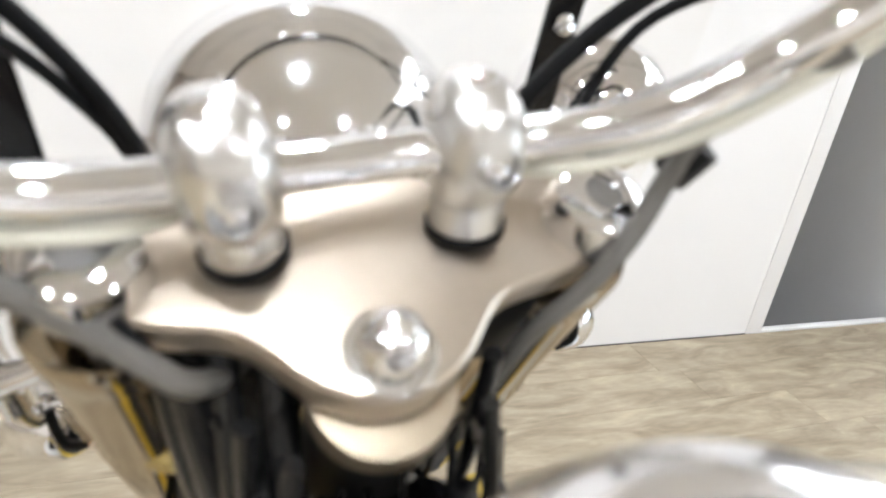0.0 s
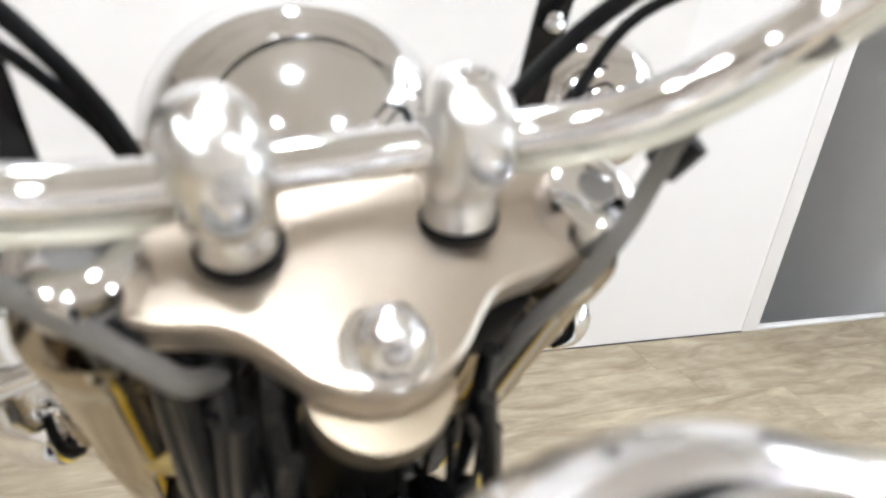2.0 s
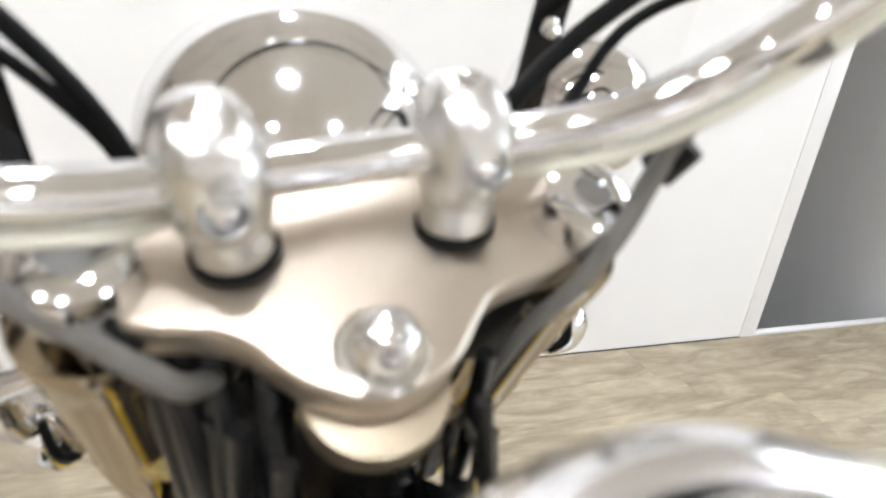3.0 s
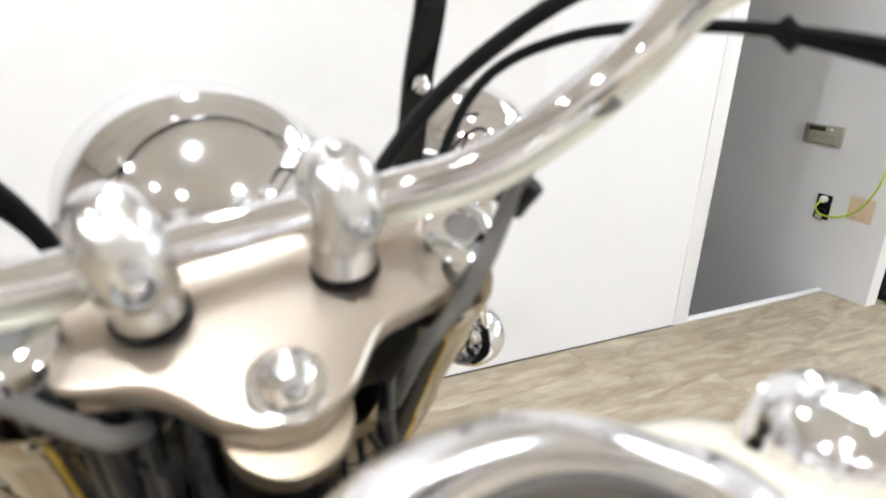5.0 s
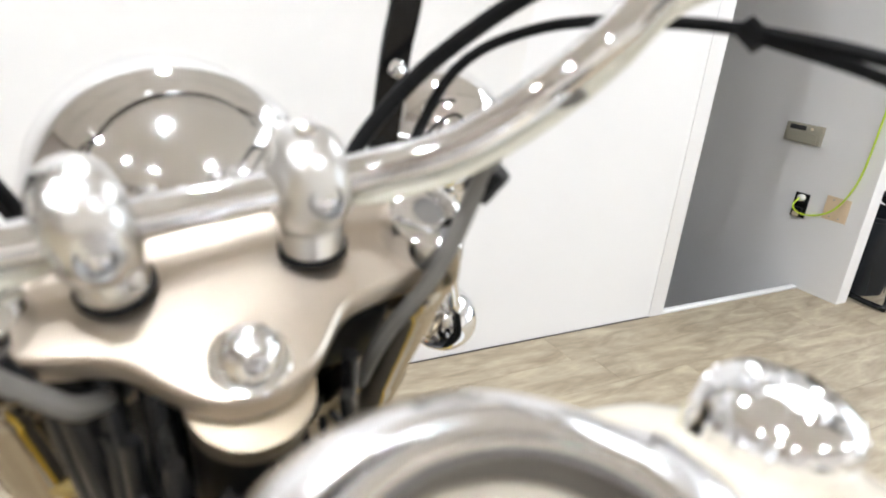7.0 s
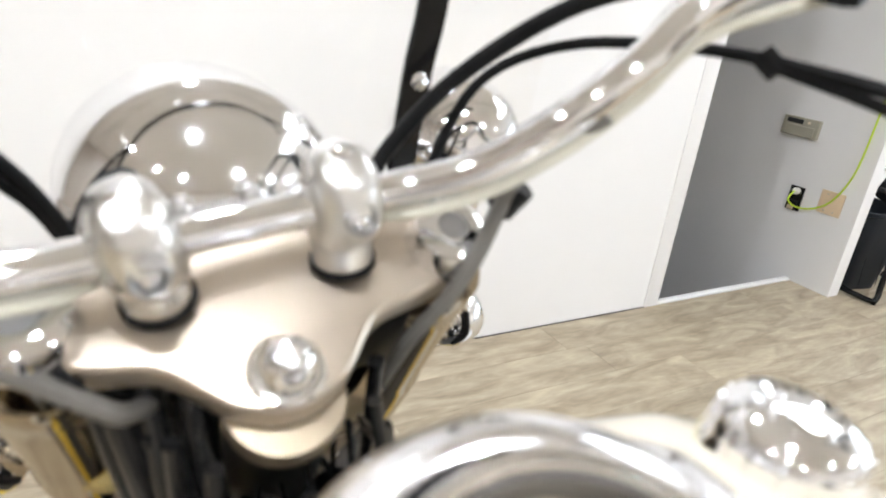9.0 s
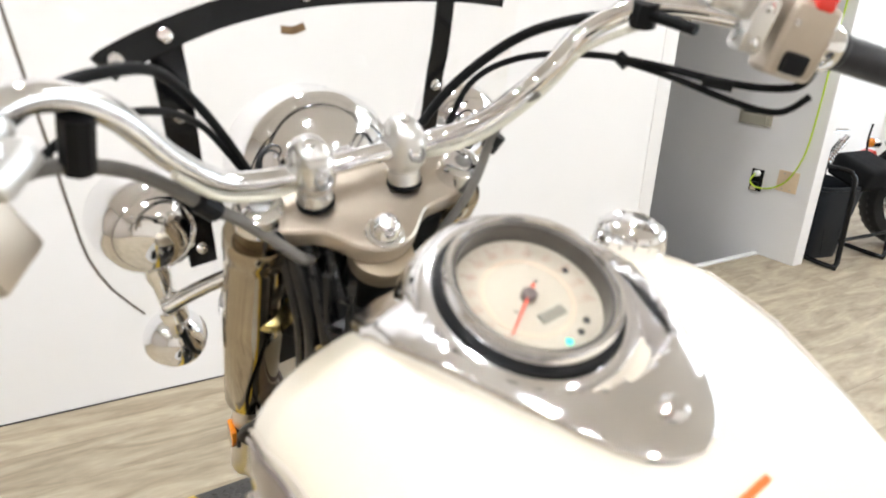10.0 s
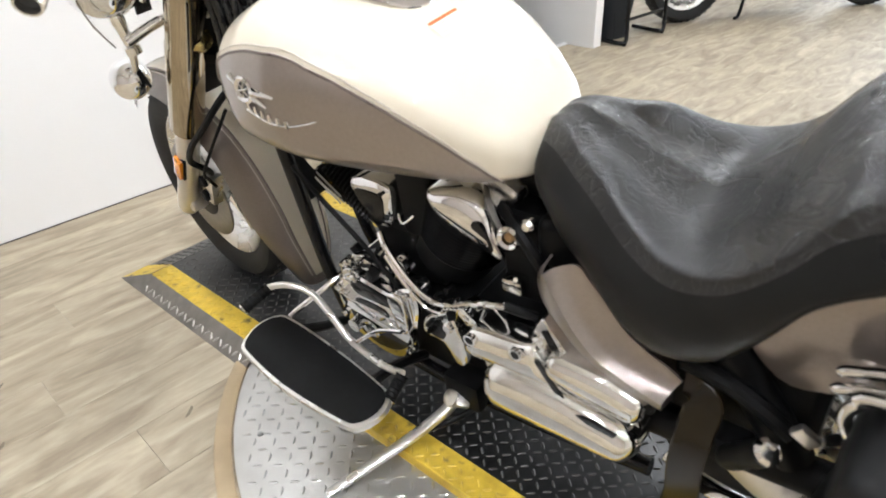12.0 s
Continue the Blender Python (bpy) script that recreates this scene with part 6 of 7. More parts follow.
cov = side_slab("clutch_cover", [(-0.54, 0.325), (-0.59, 0.372), (-0.63, 0.38), (-0.71, 0.368), (-0.735, 0.392), (-0.772, 0.405), (-0.782, 0.36), (-0.76, 0.28), (-0.735, 0.205), (-0.68, 0.165), (-0.61, 0.17), (-0.555, 0.205), (-0.54, 0.26)], -0.162, 0.06, CHROME, 0.012, "chrome crankcase cover", None, 3)
lower = side_slab("cover_inset", [(-0.582, 0.30), (-0.634, 0.288), (-0.715, 0.278), (-0.744, 0.262), (-0.73, 0.228), (-0.683, 0.195), (-0.62, 0.192), (-0.575, 0.235)], -0.1645, 0.006, BLACK_PAINT, 0.002, "black lower inset", cov, 3)
side_slab("cover_inset", [(-0.60, 0.362), (-0.64, 0.37), (-0.715, 0.355), (-0.712, 0.335), (-0.685, 0.33), (-0.612, 0.332)], -0.1645, 0.006, BLACK_PAINT, 0.002, "black upper inset", cov, 3)
side_slab("cover_band", [(-0.575, 0.335), (-0.60, 0.325), (-0.69, 0.322), (-0.73, 0.30), (-0.762, 0.30), (-0.765, 0.268), (-0.72, 0.272), (-0.64, 0.288), (-0.585, 0.298)], -0.18, 0.022, CHROME, 0.013, "", cov, 3, 5)
side_slab("cover_post", [(-0.722, 0.385), (-0.75, 0.398), (-0.765, 0.38), (-0.76, 0.30), (-0.735, 0.30)], -0.182, 0.024, CHROME, 0.011, "", cov, 3, 5)
part("cover_roundel", lathe([(0.014, 0), (0.024, 0), (0.026, 0.004), (0.021, 0.006), (0.014, 0.004)], (-0.165, -0.628, 0.238), (-1, 0, 0), 28), CHROME_SOFT, lower, "chrome ring")
for y, z in ((-0.548, 0.245), (-0.552, 0.325), (-0.752, 0.245), (-0.735, 0.222), (-0.62, 0.378), (-0.762, 0.392)):
    part("bolt", lathe([(0, 0), (0.007, 0), (0.007, 0.006), (0.004, 0.008), (0, 0.008)], (-0.164, y, z), (-1, 0, 0), 12), CHROME_SOFT, cov)
mid = side_slab("sprocket_cover", [(-0.79, 0.335), (-0.825, 0.372), (-0.862, 0.385), (-0.878, 0.345), (-0.888, 0.30), (-0.885, 0.255), (-0.86, 0.25), (-0.835, 0.295), (-0.79, 0.30)], -0.16, 0.05, CHROME_SOFT, 0.008, "chrome sprocket cover", None, 3)
side_slab("cover_inset", [(-0.805, 0.33), (-0.83, 0.355), (-0.85, 0.35), (-0.84, 0.31), (-0.81, 0.31)], -0.162, 0.004, BLACK_PAINT, 0.001, "black inset", mid, 3)
part("roundel", lathe([(0, 0), (0.011, 0), (0.012, 0.006), (0.008, 0.01), (0, 0.01)], (-0.16, -0.86, 0.355), (-1, 0, 0), 20), CHROME, mid)
fd = side_slab("drive_case", [(-0.93, 0.33), (-0.965, 0.34), (-1.07, 0.365), (-1.18, 0.36), (-1.235, 0.345), (-1.245, 0.28), (-1.22, 0.245), (-1.06, 0.235), (-0.97, 0.24)], -0.165, 0.07, CHROME_SOFT, 0.012, "long chrome drive case", None, 3)
pillow("front_cover", [(-0.905, 0.355), (-0.92, 0.388), (-0.941, 0.403), (-1.025, 0.414), (-1.06, 0.424), (-1.075, 0.395), (-1.107, 0.352), (-1.096, 0.338), (-1.05, 0.332), (-0.96, 0.33), (-0.91, 0.328)], -0.17, 0.024, 0.04, ((-0.94, 0.366), (-1.06, 0.378)), CHROME_SOFT, "chrome front cover", fd)
side_slab("tower", [(-1.045, 0.415), (-1.062, 0.47), (-1.074, 0.482), (-1.082, 0.465), (-1.115, 0.42), (-1.10, 0.38), (-1.07, 0.38)], -0.165, 0.05, CHROME, 0.008, "", fd, 2)
pillow("upper_rib", [(-1.079, 0.395), (-1.09, 0.418), (-1.11, 0.425), (-1.185, 0.422), (-1.238, 0.408), (-1.252, 0.392), (-1.248, 0.36), (-1.23, 0.345), (-1.195, 0.345), (-1.125, 0.355), (-1.096, 0.366)], -0.17, 0.026, 0.04, ((-1.10, 0.398), (-1.225, 0.38)), CHROME_SOFT, "rounded chrome rib", fd)
pillow("lower_rib", [(-0.95, 0.30), (-0.963, 0.325), (-0.985, 0.34), (-1.073, 0.347), (-1.192, 0.336), (-1.238, 0.322), (-1.25, 0.30), (-1.243, 0.27), (-1.223, 0.25), (-1.182, 0.236), (-1.066, 0.224), (-0.98, 0.225), (-0.952, 0.255)], -0.172, 0.042, 0.04, ((-0.985, 0.285), (-1.215, 0.285)), CHROME_SOFT, "long rounded chrome rib", fd)
side_slab("groove", [(-1.098, 0.352), (-1.118, 0.345), (-1.077, 0.405), (-1.068, 0.40)], -0.1905, 0.004, BLACK_PAINT, 0.001, "black groove", fd, 0)
side_slab("window", [(-1.068, 0.455), (-1.08, 0.462), (-1.1, 0.425), (-1.085, 0.418)], -0.167, 0.004, BLACK_PAINT, 0.001, "dark opening", fd, 0)
side_slab("groove", [(-1.15, 0.338), (-1.175, 0.342), (-1.22, 0.335), (-1.215, 0.325), (-1.17, 0.328)], -0.2065, 0.004, BLACK_PAINT, 0.001, "black groove", fd, 0)
for y, z in ((-0.935, 0.388), (-1.032, 0.405), (-1.225, 0.377), (-1.212, 0.30)):
    sb = part("socket_bolt", lathe([(0.0075, -0.006), (0.0085, 0.003), (0.0125, 0.003), (0.0125, -0.006)], (-0.192, y, z), (-1, 0, 0), 18), CHROME, fd, "socket bolt")
    part("socket", lathe([(0, 0), (0.0085, 0), (0.0085, 0.002), (0, 0.002)], (-0.1925, y, z), (-1, 0, 0), 14), BLACK_PAINT, sb)
part("breather_pipe", tube([(-0.135, -0.70, 0.505), (-0.15, -0.722, 0.492), (-0.15, -0.735, 0.465), (-0.15, -0.757, 0.434), (-0.15, -0.79, 0.402), (-0.15, -0.83, 0.392), (-0.15, -0.87, 0.405), (-0.15, -0.913, 0.43), (-0.15, -0.971, 0.453), (-0.145, -0.99, 0.455)], 0.0068, 10), CHROME, bike, "bent chrome breather pipe")
part("breather_pipe", tube([(-0.14, -0.705, 0.455), (-0.15, -0.75, 0.415), (-0.155, -0.80, 0.375), (-0.155, -0.84, 0.372)], 0.005, 8), CHROME, bike, "thin chrome pipe")
part("pipe_clip", tube([(-0.15, -0.938, 0.441), (-0.15, -0.95, 0.446)], 0.0105, 10, 1), CHROME_SOFT, bike)
part("hose", tube([(-0.145, -0.985, 0.455), (-0.14, -1.01, 0.45), (-0.12, -1.03, 0.43)], 0.0085, 10), RUBBER, bike, "black rubber hose")
part("wire_clip", tube([(-0.15, -0.93, 0.40), (-0.15, -0.955, 0.445), (-0.15, -0.985, 0.425), (-0.15, -0.99, 0.41)], 0.0022, 8), CHROME, bike, "thin steel clip")
for k in range(5):
    part("case_fin", block((0.03, 0.05, 0.003), Matrix.Translation((-0.115, -0.99, 0.345 + 0.012 * k)) @ Matrix.Rotation(radians(28), 4, "X"), 0.001, 1), BLACK_PAINT, bike)
part("loom", tube([(-0.125, -0.47, 0.59), (-0.13, -0.55, 0.525), (-0.135, -0.64, 0.455), (-0.14, -0.70, 0.40), (-0.14, -0.76, 0.34)], 0.0058, 8), RUBBER, bike, "black cable across the engine")
link = random.Random(3)
for k in range(22):
    y = link.uniform(-0.56, -0.74)
    z = 0.40 + (y + 0.65) * -0.12 + link.uniform(-0.02, 0.03)
    size = (link.uniform(0.02, 0.04), link.uniform(0.008, 0.022), link.uniform(0.012, 0.03))
    part("linkage_block", block(size, Matrix.Translation((link.uniform(-0.155, -0.10), y, z)) @ pose(0, 0, 0, link.uniform(-50, 50), link.uniform(-20, 20), link.uniform(-20, 20)), 0.003), (CHROME, BLACK_SATIN, CHROME_SOFT)[k % 3], bike)
for k in range(14):
    y = link.uniform(-0.78, -0.92)
    z = link.uniform(0.34, 0.41)
    size = (link.uniform(0.015, 0.03), link.uniform(0.006, 0.018), link.uniform(0.01, 0.024))
    part("linkage_block", block(size, Matrix.Translation((link.uniform(-0.16, -0.11), y, z)) @ pose(0, 0, 0, link.uniform(-50, 50), link.uniform(-20, 20), link.uniform(-20, 20)), 0.003), (BLACK_SATIN, CHROME, BLACK_SATIN)[k % 3], bike)
for k in range(4):
    part("wire", tube([(-0.155, -0.84 - 0.012 * k, 0.375), (-0.165, -0.862 - 0.012 * k, 0.405 + 0.006 * k), (-0.16, -0.885 - 0.01 * k, 0.405), (-0.15, -0.90 - 0.01 * k, 0.37)], 0.0024, 6), CHROME_SOFT, bike)
part("crossbar", tube([(-0.24, -0.44, 0.245), (-0.05, -0.50, 0.30), (0.24, -0.44, 0.26)], 0.007, 10), CHROME_SOFT, bike, "steel cross rod")
part("spark_lead", tube([(-0.05, -0.90, 0.63), (-0.09, -0.935, 0.62), (-0.1, -0.965, 0.575), (-0.07, -0.99, 0.55)], 0.005, 8), GREY_SLEEVE, bike, "grey spark plug lead")
part("hose", tube([(-0.06, -0.93, 0.60), (-0.1, -1.0, 0.58), (-0.1, -1.04, 0.52), (-0.08, -1.06, 0.46)], 0.011, 8), RUBBER, bike)
part("petcock", block((0.03, 0.04, 0.03), Matrix.Translation((-0.1, -0.98, 0.47)), 0.006), CHROME_SOFT, bike)
part("petcock_lever", tube([(-0.11, -0.985, 0.48), (-0.135, -1.005, 0.515)], 0.004, 8, 1), CHROME, bike)

# --- side cover under the saddle
def side_panel(sx):
    """Taupe cover below the saddle: a rounded outer band, a ridge and a hollow behind it."""
    outer = [(-1.06, 0.575), (-1.05, 0.555), (-1.035, 0.53), (-1.04, 0.49), (-1.068, 0.455), (-1.105, 0.412), (-1.16, 0.382), (-1.225, 0.36), (-1.268, 0.352)]
    ridge = [(-1.085, 0.595), (-1.09, 0.585), (-1.098, 0.565), (-1.115, 0.535), (-1.135, 0.50), (-1.165, 0.465), (-1.20, 0.445), (-1.24, 0.43), (-1.275, 0.42)]
    inner = [(-1.12, 0.60), (-1.13, 0.595), (-1.145, 0.575), (-1.165, 0.55), (-1.185, 0.52), (-1.21, 0.495), (-1.24, 0.475), (-1.27, 0.46), (-1.29, 0.445)]
    cols = [p for p in (spline([(0, *q) for q in line], 4) for line in (outer, ridge, inner))]
    bb = bmesh.new()
    grid = []
    for o, r, n in zip(*cols):
        row = []
        for j in range(13):
            u = j / 12
            if u < 0.5:
                p = o.lerp(r, u * 2)
                x = 0.112 + 0.068 * math.sin(min(1.0, u * 2.0) * math.pi / 2) ** 0.8
            else:
                p = r.lerp(n, u * 2 - 1)
                x = 0.18 - 0.036 * math.sin((u - 0.5) * 2 * math.pi / 2) ** 0.7
            row.append(bb.verts.new((sx * x, p.y, p.z)))
        grid.append(row)
    for i in range(len(grid) - 1):
        for j in range(12):
            bb.faces.new((grid[i][j], grid[i][j + 1], grid[i + 1][j + 1], grid[i + 1][j]))
    bmesh.ops.recalc_face_normals(bb, faces=bb.faces)
    bmesh.ops.solidify(bb, geom=bb.faces[:], thickness=0.004)
    return part("side_cover", bb, TAUPE, bike, "taupe painted side cover")


sc = side_panel(-1)
side_panel(1)
part("cover_bolt", lathe([(0, 0.002), (0.012, 0.002), (0.013, 0.0), (0.018, 0.0), (0.018, -0.004), (0, -0.004)], (-0.166, -1.245, 0.383), (-1, 0, 0), 20), BLACK_SATIN, sc, "black bolt recess")
guard = part("heel_guard", strap([(-0.15, -1.30, 0.462), (-0.178, -1.33, 0.462), (-0.195, -1.33, 0.42), (-0.2, -1.325, 0.34), (-0.195, -1.325, 0.25), (-0.18, -1.31, 0.16)], 0.052, 0.012, (-1, -0.25, 0.15)), GUARD_BLACK, bike, "gloss black curved heel guard")

# --- floorboards, shifter, side stand
def floorboard(sx):
    o = [(-0.262, -0.425), (-0.31, -0.408), (-0.362, -0.425), (-0.378, -0.46), (-0.398, -0.60), (-0.396, -0.76), (-0.384, -0.802), (-0.34, -0.82), (-0.3, -0.808), (-0.285, -0.77), (-0.262, -0.62), (-0.25, -0.47)]
    o = [(sx * -x, y) for x, y in o]
    if sx > 0:
        o = o[::-1]
    cx, cy = sum(p[0] for p in o) / len(o), sum(p[1] for p in o) / len(o)
    tray = part("floorboard", slab(o, 0.016, Matrix.Translation((0, 0, 0.262)), 0.004, 2, smooth=5), CAST, bike, "alloy-framed floorboard")
    part("rubber_mat", slab([(cx + (x - cx) * 0.89, cy + (y - cy) * 0.95) for x, y in o], 0.008, Matrix.Translation((0, 0, 0.2675)), 0.003, 2, smooth=5), RUBBER, tray, "black rubber mat")
    part("hanger", tube([(sx * 0.27, -0.48, 0.247), (sx * 0.2, -0.5, 0.21), (sx * 0.11, -0.5, 0.16)], 0.012, 10), BLACK_SATIN, tray)
    part("hanger", tube([(sx * 0.29, -0.74, 0.247), (sx * 0.2, -0.72, 0.2), (sx * 0.11, -0.72, 0.15)], 0.012, 10), BLACK_SATIN, tray)


floorboard(-1)
floorboard(1)
sh = part("shift_lever", tube([(-0.255, -0.425, 0.34), (-0.235, -0.47, 0.352), (-0.215, -0.52, 0.335), (-0.215, -0.57, 0.285), (-0.22, -0.61, 0.25), (-0.225, -0.66, 0.235), (-0.235, -0.73, 0.24), (-0.25, -0.80, 0.275)], 0.0062, 10, flat=1.25), CAST, bike, "heel and toe shift lever")
for a, b in (((-0.252, -0.425, 0.338), (-0.315, -0.405, 0.318)), ((-0.252, -0.80, 0.272), (-0.3, -0.80, 0.25))):
    a, b = Vector(a), Vector(b)
    ln = (b - a).length
    pr = [(0, 0), (0.014, 0)]
    for k in range(6):
        pr += [(0.014, ln * (k + 0.2) / 6), (0.0122, ln * (k + 0.5) / 6)]
    pr += [(0.0145, ln * 0.93), (0.0145, ln), (0, ln)]
    pg = part("peg_rubber", lathe(pr, a, b - a, 18), RUBBER, sh, "ribbed rubber peg")
    part("peg_cap", lathe([(0, 0), (0.0135, 0), (0.012, 0.004), (0, 0.005)], b, b - a, 18), CHROME_SOFT, pg)
part("shift_pivot", lathe([(0, 0), (0.016, 0), (0.016, 0.03), (0, 0.03)], (-0.16, -0.60, 0.25), (-1, 0, 0), 16), CAST, sh)
part("link_rod", tube([(-0.22, -0.64, 0.25), (-0.205, -0.70, 0.30), (-0.195, -0.76, 0.32)], 0.005, 8), CHROME, sh)
stand = part("side_stand", tube([(-0.16, -0.845, 0.135), (-0.2, -0.83, 0.112), (-0.27, -0.79, 0.078), (-0.36, -0.745, 0.055), (-0.452, -0.71, 0.045)], (0.018, 0.0125), 12, 5, flat=0.75), CAST, bike, "polished side stand")
part("stand_foot", block((0.075, 0.04, 0.01), Matrix.Translation((-0.468, -0.702, 0.037)) @ pose(0, 0, 0, 0, 9, -25), 0.004), CAST, stand)
part("stand_tang", block((0.035, 0.03, 0.02), Matrix.Translation((-0.165, -0.862, 0.142)) @ pose(0, 0, 0, 20, -20, 30), 0.005), CAST, stand)
part("stand_pivot", lathe([(0, 0), (0.018, 0), (0.02, 0.006), (0.02, 0.016), (0.01, 0.022), (0, 0.022)], (-0.168, -0.845, 0.137), (-0.5, 0.3, 0.8), 16), CAST, stand)
part("stand_spring", tube([(-0.25, -0.80, 0.083), (-0.2, -0.85, 0.10), (-0.15, -0.89, 0.12)], 0.007, 10), BLACK_SATIN, stand)
part("stand_bracket", block((0.06, 0.09, 0.08), Matrix.Translation((-0.135, -0.86, 0.155)), 0.012), BLACK_SATIN, bike)

# --- rear end
rear = wheel(bike, "rear_wheel", (0, -1.52, 0.318), 0.318, 0.15)
RF = []
for i in range(25):
    t = i / 24
    a = radians(158) - radians(150) * t
    RF.append([Vector((0.108 * math.sin(s * math.pi / 2), -1.52 + (0.36 - 0.1 * (1 - math.cos(s * math.pi / 2))) * -math.cos(math.pi - a), 0.33 + (0.36 - 0.1 * (1 - math.cos(s * math.pi / 2))) * math.sin(a))) for s in [-1 + 2 * j / 14 for j in range(15)]])
b = bmesh.new()
vv = [[b.verts.new(p) for p in row] for row in RF]
for i in range(24):
    for j in range(14):
        b.faces.new((vv[i][j], vv[i][j + 1], vv[i + 1][j + 1], vv[i + 1][j]))
bmesh.ops.solidify(b, geom=b.faces[:], thickness=0.003)
part("rear_fender", b, TAUPE, bike, "taupe rear fender")
side_slab("fender_strut", [(-1.33, 0.60), (-1.36, 0.64), (-1.5, 0.70), (-1.8, 0.72), (-1.8, 0.66), (-1.5, 0.52), (-1.40, 0.50)], -0.125, 0.03, TAUPE, 0.01, "taupe painted fender strut")
for z in (0.60, 0.57):
    part("strut_rail", tube([(-0.14, -1.49, z - 0.006), (-0.165, -1.468, z), (-0.168, -1.48, z + 0.008), (-0.168, -1.55, z + 0.026), (-0.165, -1.8, z + 0.04)], 0.0085, 12), CHROME, bike, "chrome fender rail")
part("bag_guard", tube([(-0.2, -1.50, 0.53), (-0.2, -1.483, 0.562), (-0.2, -1.49, 0.592), (-0.2, -1.52, 0.61), (-0.2, -1.8, 0.63)], 0.0085, 12), CHROME, bike, "chrome saddlebag rail")
part("inner_fender", block((0.16, 0.22, 0.2), Matrix.Translation((-0.03, -1.36, 0.42)), 0.04, 3), BLACK_SATIN, bike, "black inner fender")
part("shadow_rail", tube([(-0.15, -1.29, 0.50), (-0.155, -1.36, 0.49), (-0.16, -1.44, 0.45)], 0.014, 10), BLACK_SATIN, bike)
swing = part("swingarm", tube([(-0.1, -1.0, 0.28), (-0.105, -1.25, 0.29), (-0.11, -1.5, 0.318)], 0.03, 12), BLACK_SATIN, bike, "black swingarm")
part("muffler_bracket", tube([(-0.13, -1.28, 0.24), (-0.15, -1.36, 0.23), (-0.16, -1.5, 0.25)], 0.016, 12), CHROME, bike)
part("shock", tube([(-0.12, -1.32, 0.55), (-0.125, -1.45, 0.36)], 0.028, 16, 1), BLACK_SATIN, bike)
pegm, pegd = Vector((-0.19, -1.375, 0.385)), Vector((-0.035, -0.052, 0.10))
peg = part("passenger_peg", lathe([(0, 0), (0.016, 0), (0.019, 0.015), (0.017, 0.03), (0.019, 0.045), (0.017, 0.06), (0.019, 0.075), (0.018, 0.105), (0, 0.105)], pegm, pegd, 20), RUBBER, bike, "folded passenger peg")
part("peg_end", lathe([(0, 0.105), (0.0165, 0.105), (0.0175, 0.11), (0.012, 0.116), (0, 0.117)], pegm, pegd, 20), CHROME_SOFT, peg, "chrome peg end")
part("peg_bracket", block((0.05, 0.06, 0.05), Matrix.Translation((-0.16, -1.37, 0.375)), 0.014, 3), BLACK_SATIN, peg)
part("peg_clevis", block((0.012, 0.034, 0.02), Matrix.Translation((-0.195, -1.455, 0.50)) @ pose(0, 0, 0, 40, 0, 10), 0.004), CAST, peg)


def saddlebag(sx):
    x = sx * 0.225
    m = Matrix.Translation((x, -1.665, 0.40)) @ pose(0, 0, 0, 6, sx * 3, 0)
    bag = part("saddlebag", block((0.12, 0.36, 0.32), m, 0.04, 4), LEATHER_BAG, bike, "black leather saddlebag")
    part("bag_lid", block((0.135, 0.375, 0.09), m @ Matrix.Translation((0, 0, 0.125)), 0.03, 4), LEATHER_BAG, bag)
    for k in range(8):
        part("stud", lathe([(0, 0), (0.008, 0), (0.007, 0.004), (0.003, 0.006), (0, 0.0065)], m @ Vector((sx * 0.052, 0.176 - (0.012 if k > 5 else 0), 0.07 - 0.032 * k)), (sx, 0.5, 0.2), 12), CHROME, bag, "chrome stud")
        part("stud", lathe([(0, 0), (0.008, 0), (0.007, 0.004), (0.003, 0.006), (0, 0.0065)], m @ Vector((sx * 0.0675, 0.15 - 0.035 * k, 0.10)), (sx, 0, 0.1), 12), CHROME, bag, "chrome stud")


saddlebag(-1)
saddlebag(1)
BODY = None

# ---------------------------------------------------------------- tread-plate platform under the motorcycle
YAW = 3.1
PLAT = pose(0.269, 1.098, 0, 0, 0, YAW)     # front left top corner; x runs right, y forward
W_P, L_P, H_P, RAMP = 0.72, 3.3, 0.038, 0.119
plat = empty_thing("display_platform", PLAT, "low tread-plate platform with yellow painted edges", "platform")
part("deck", block((W_P - 0.14, L_P - 0.004, H_P), Matrix.Translation((W_P / 2, -L_P / 2, H_P / 2))), PLATE_DARK, plat, "dark tread-plate deck")


def lozenges(x0, x1, y0, y1, z, size=0.024, pitch=0.03, inside=None, rise=0.0028):
    """Raised lozenges in alternating directions."""
    verts, faces = [], []
    nx, ny = int((x1 - x0) / pitch), int((y1 - y0) / pitch)
    for i in range(nx):
        for j in range(ny):
            cx, cy = x0 + (i + 0.5) * pitch, y0 + (j + 0.5) * pitch
            if inside and not inside(cx, cy):
                continue
            a = radians(45 if (i + j) % 2 else -45)
            ux, uy = math.cos(a), math.sin(a)
            k = len(verts)
            for s, w, h in ((-1, 0, 0), (-0.45, 1, 0), (0.45, 1, 0), (1, 0, 0), (0.45, -1, 0), (-0.45, -1, 0), (-0.62, 0, 1), (0.62, 0, 1)):
                px, py = cx + ux * s * size / 2 - uy * w * size * 0.16, cy + uy * s * size / 2 + ux * w * size * 0.16
                verts.append((px, py, z(px, py) + rise * h))
            faces += [tuple(k + q for q in f) for f in ((0, 1, 6), (1, 2, 7, 6), (2, 3, 7), (3, 4, 7), (4, 5, 6, 7), (5, 0, 6))]
    b = bmesh.new()
    vs = [b.verts.new(v) for v in verts]
    for f in faces:
        b.faces.new([vs[i] for i in f])
    return b


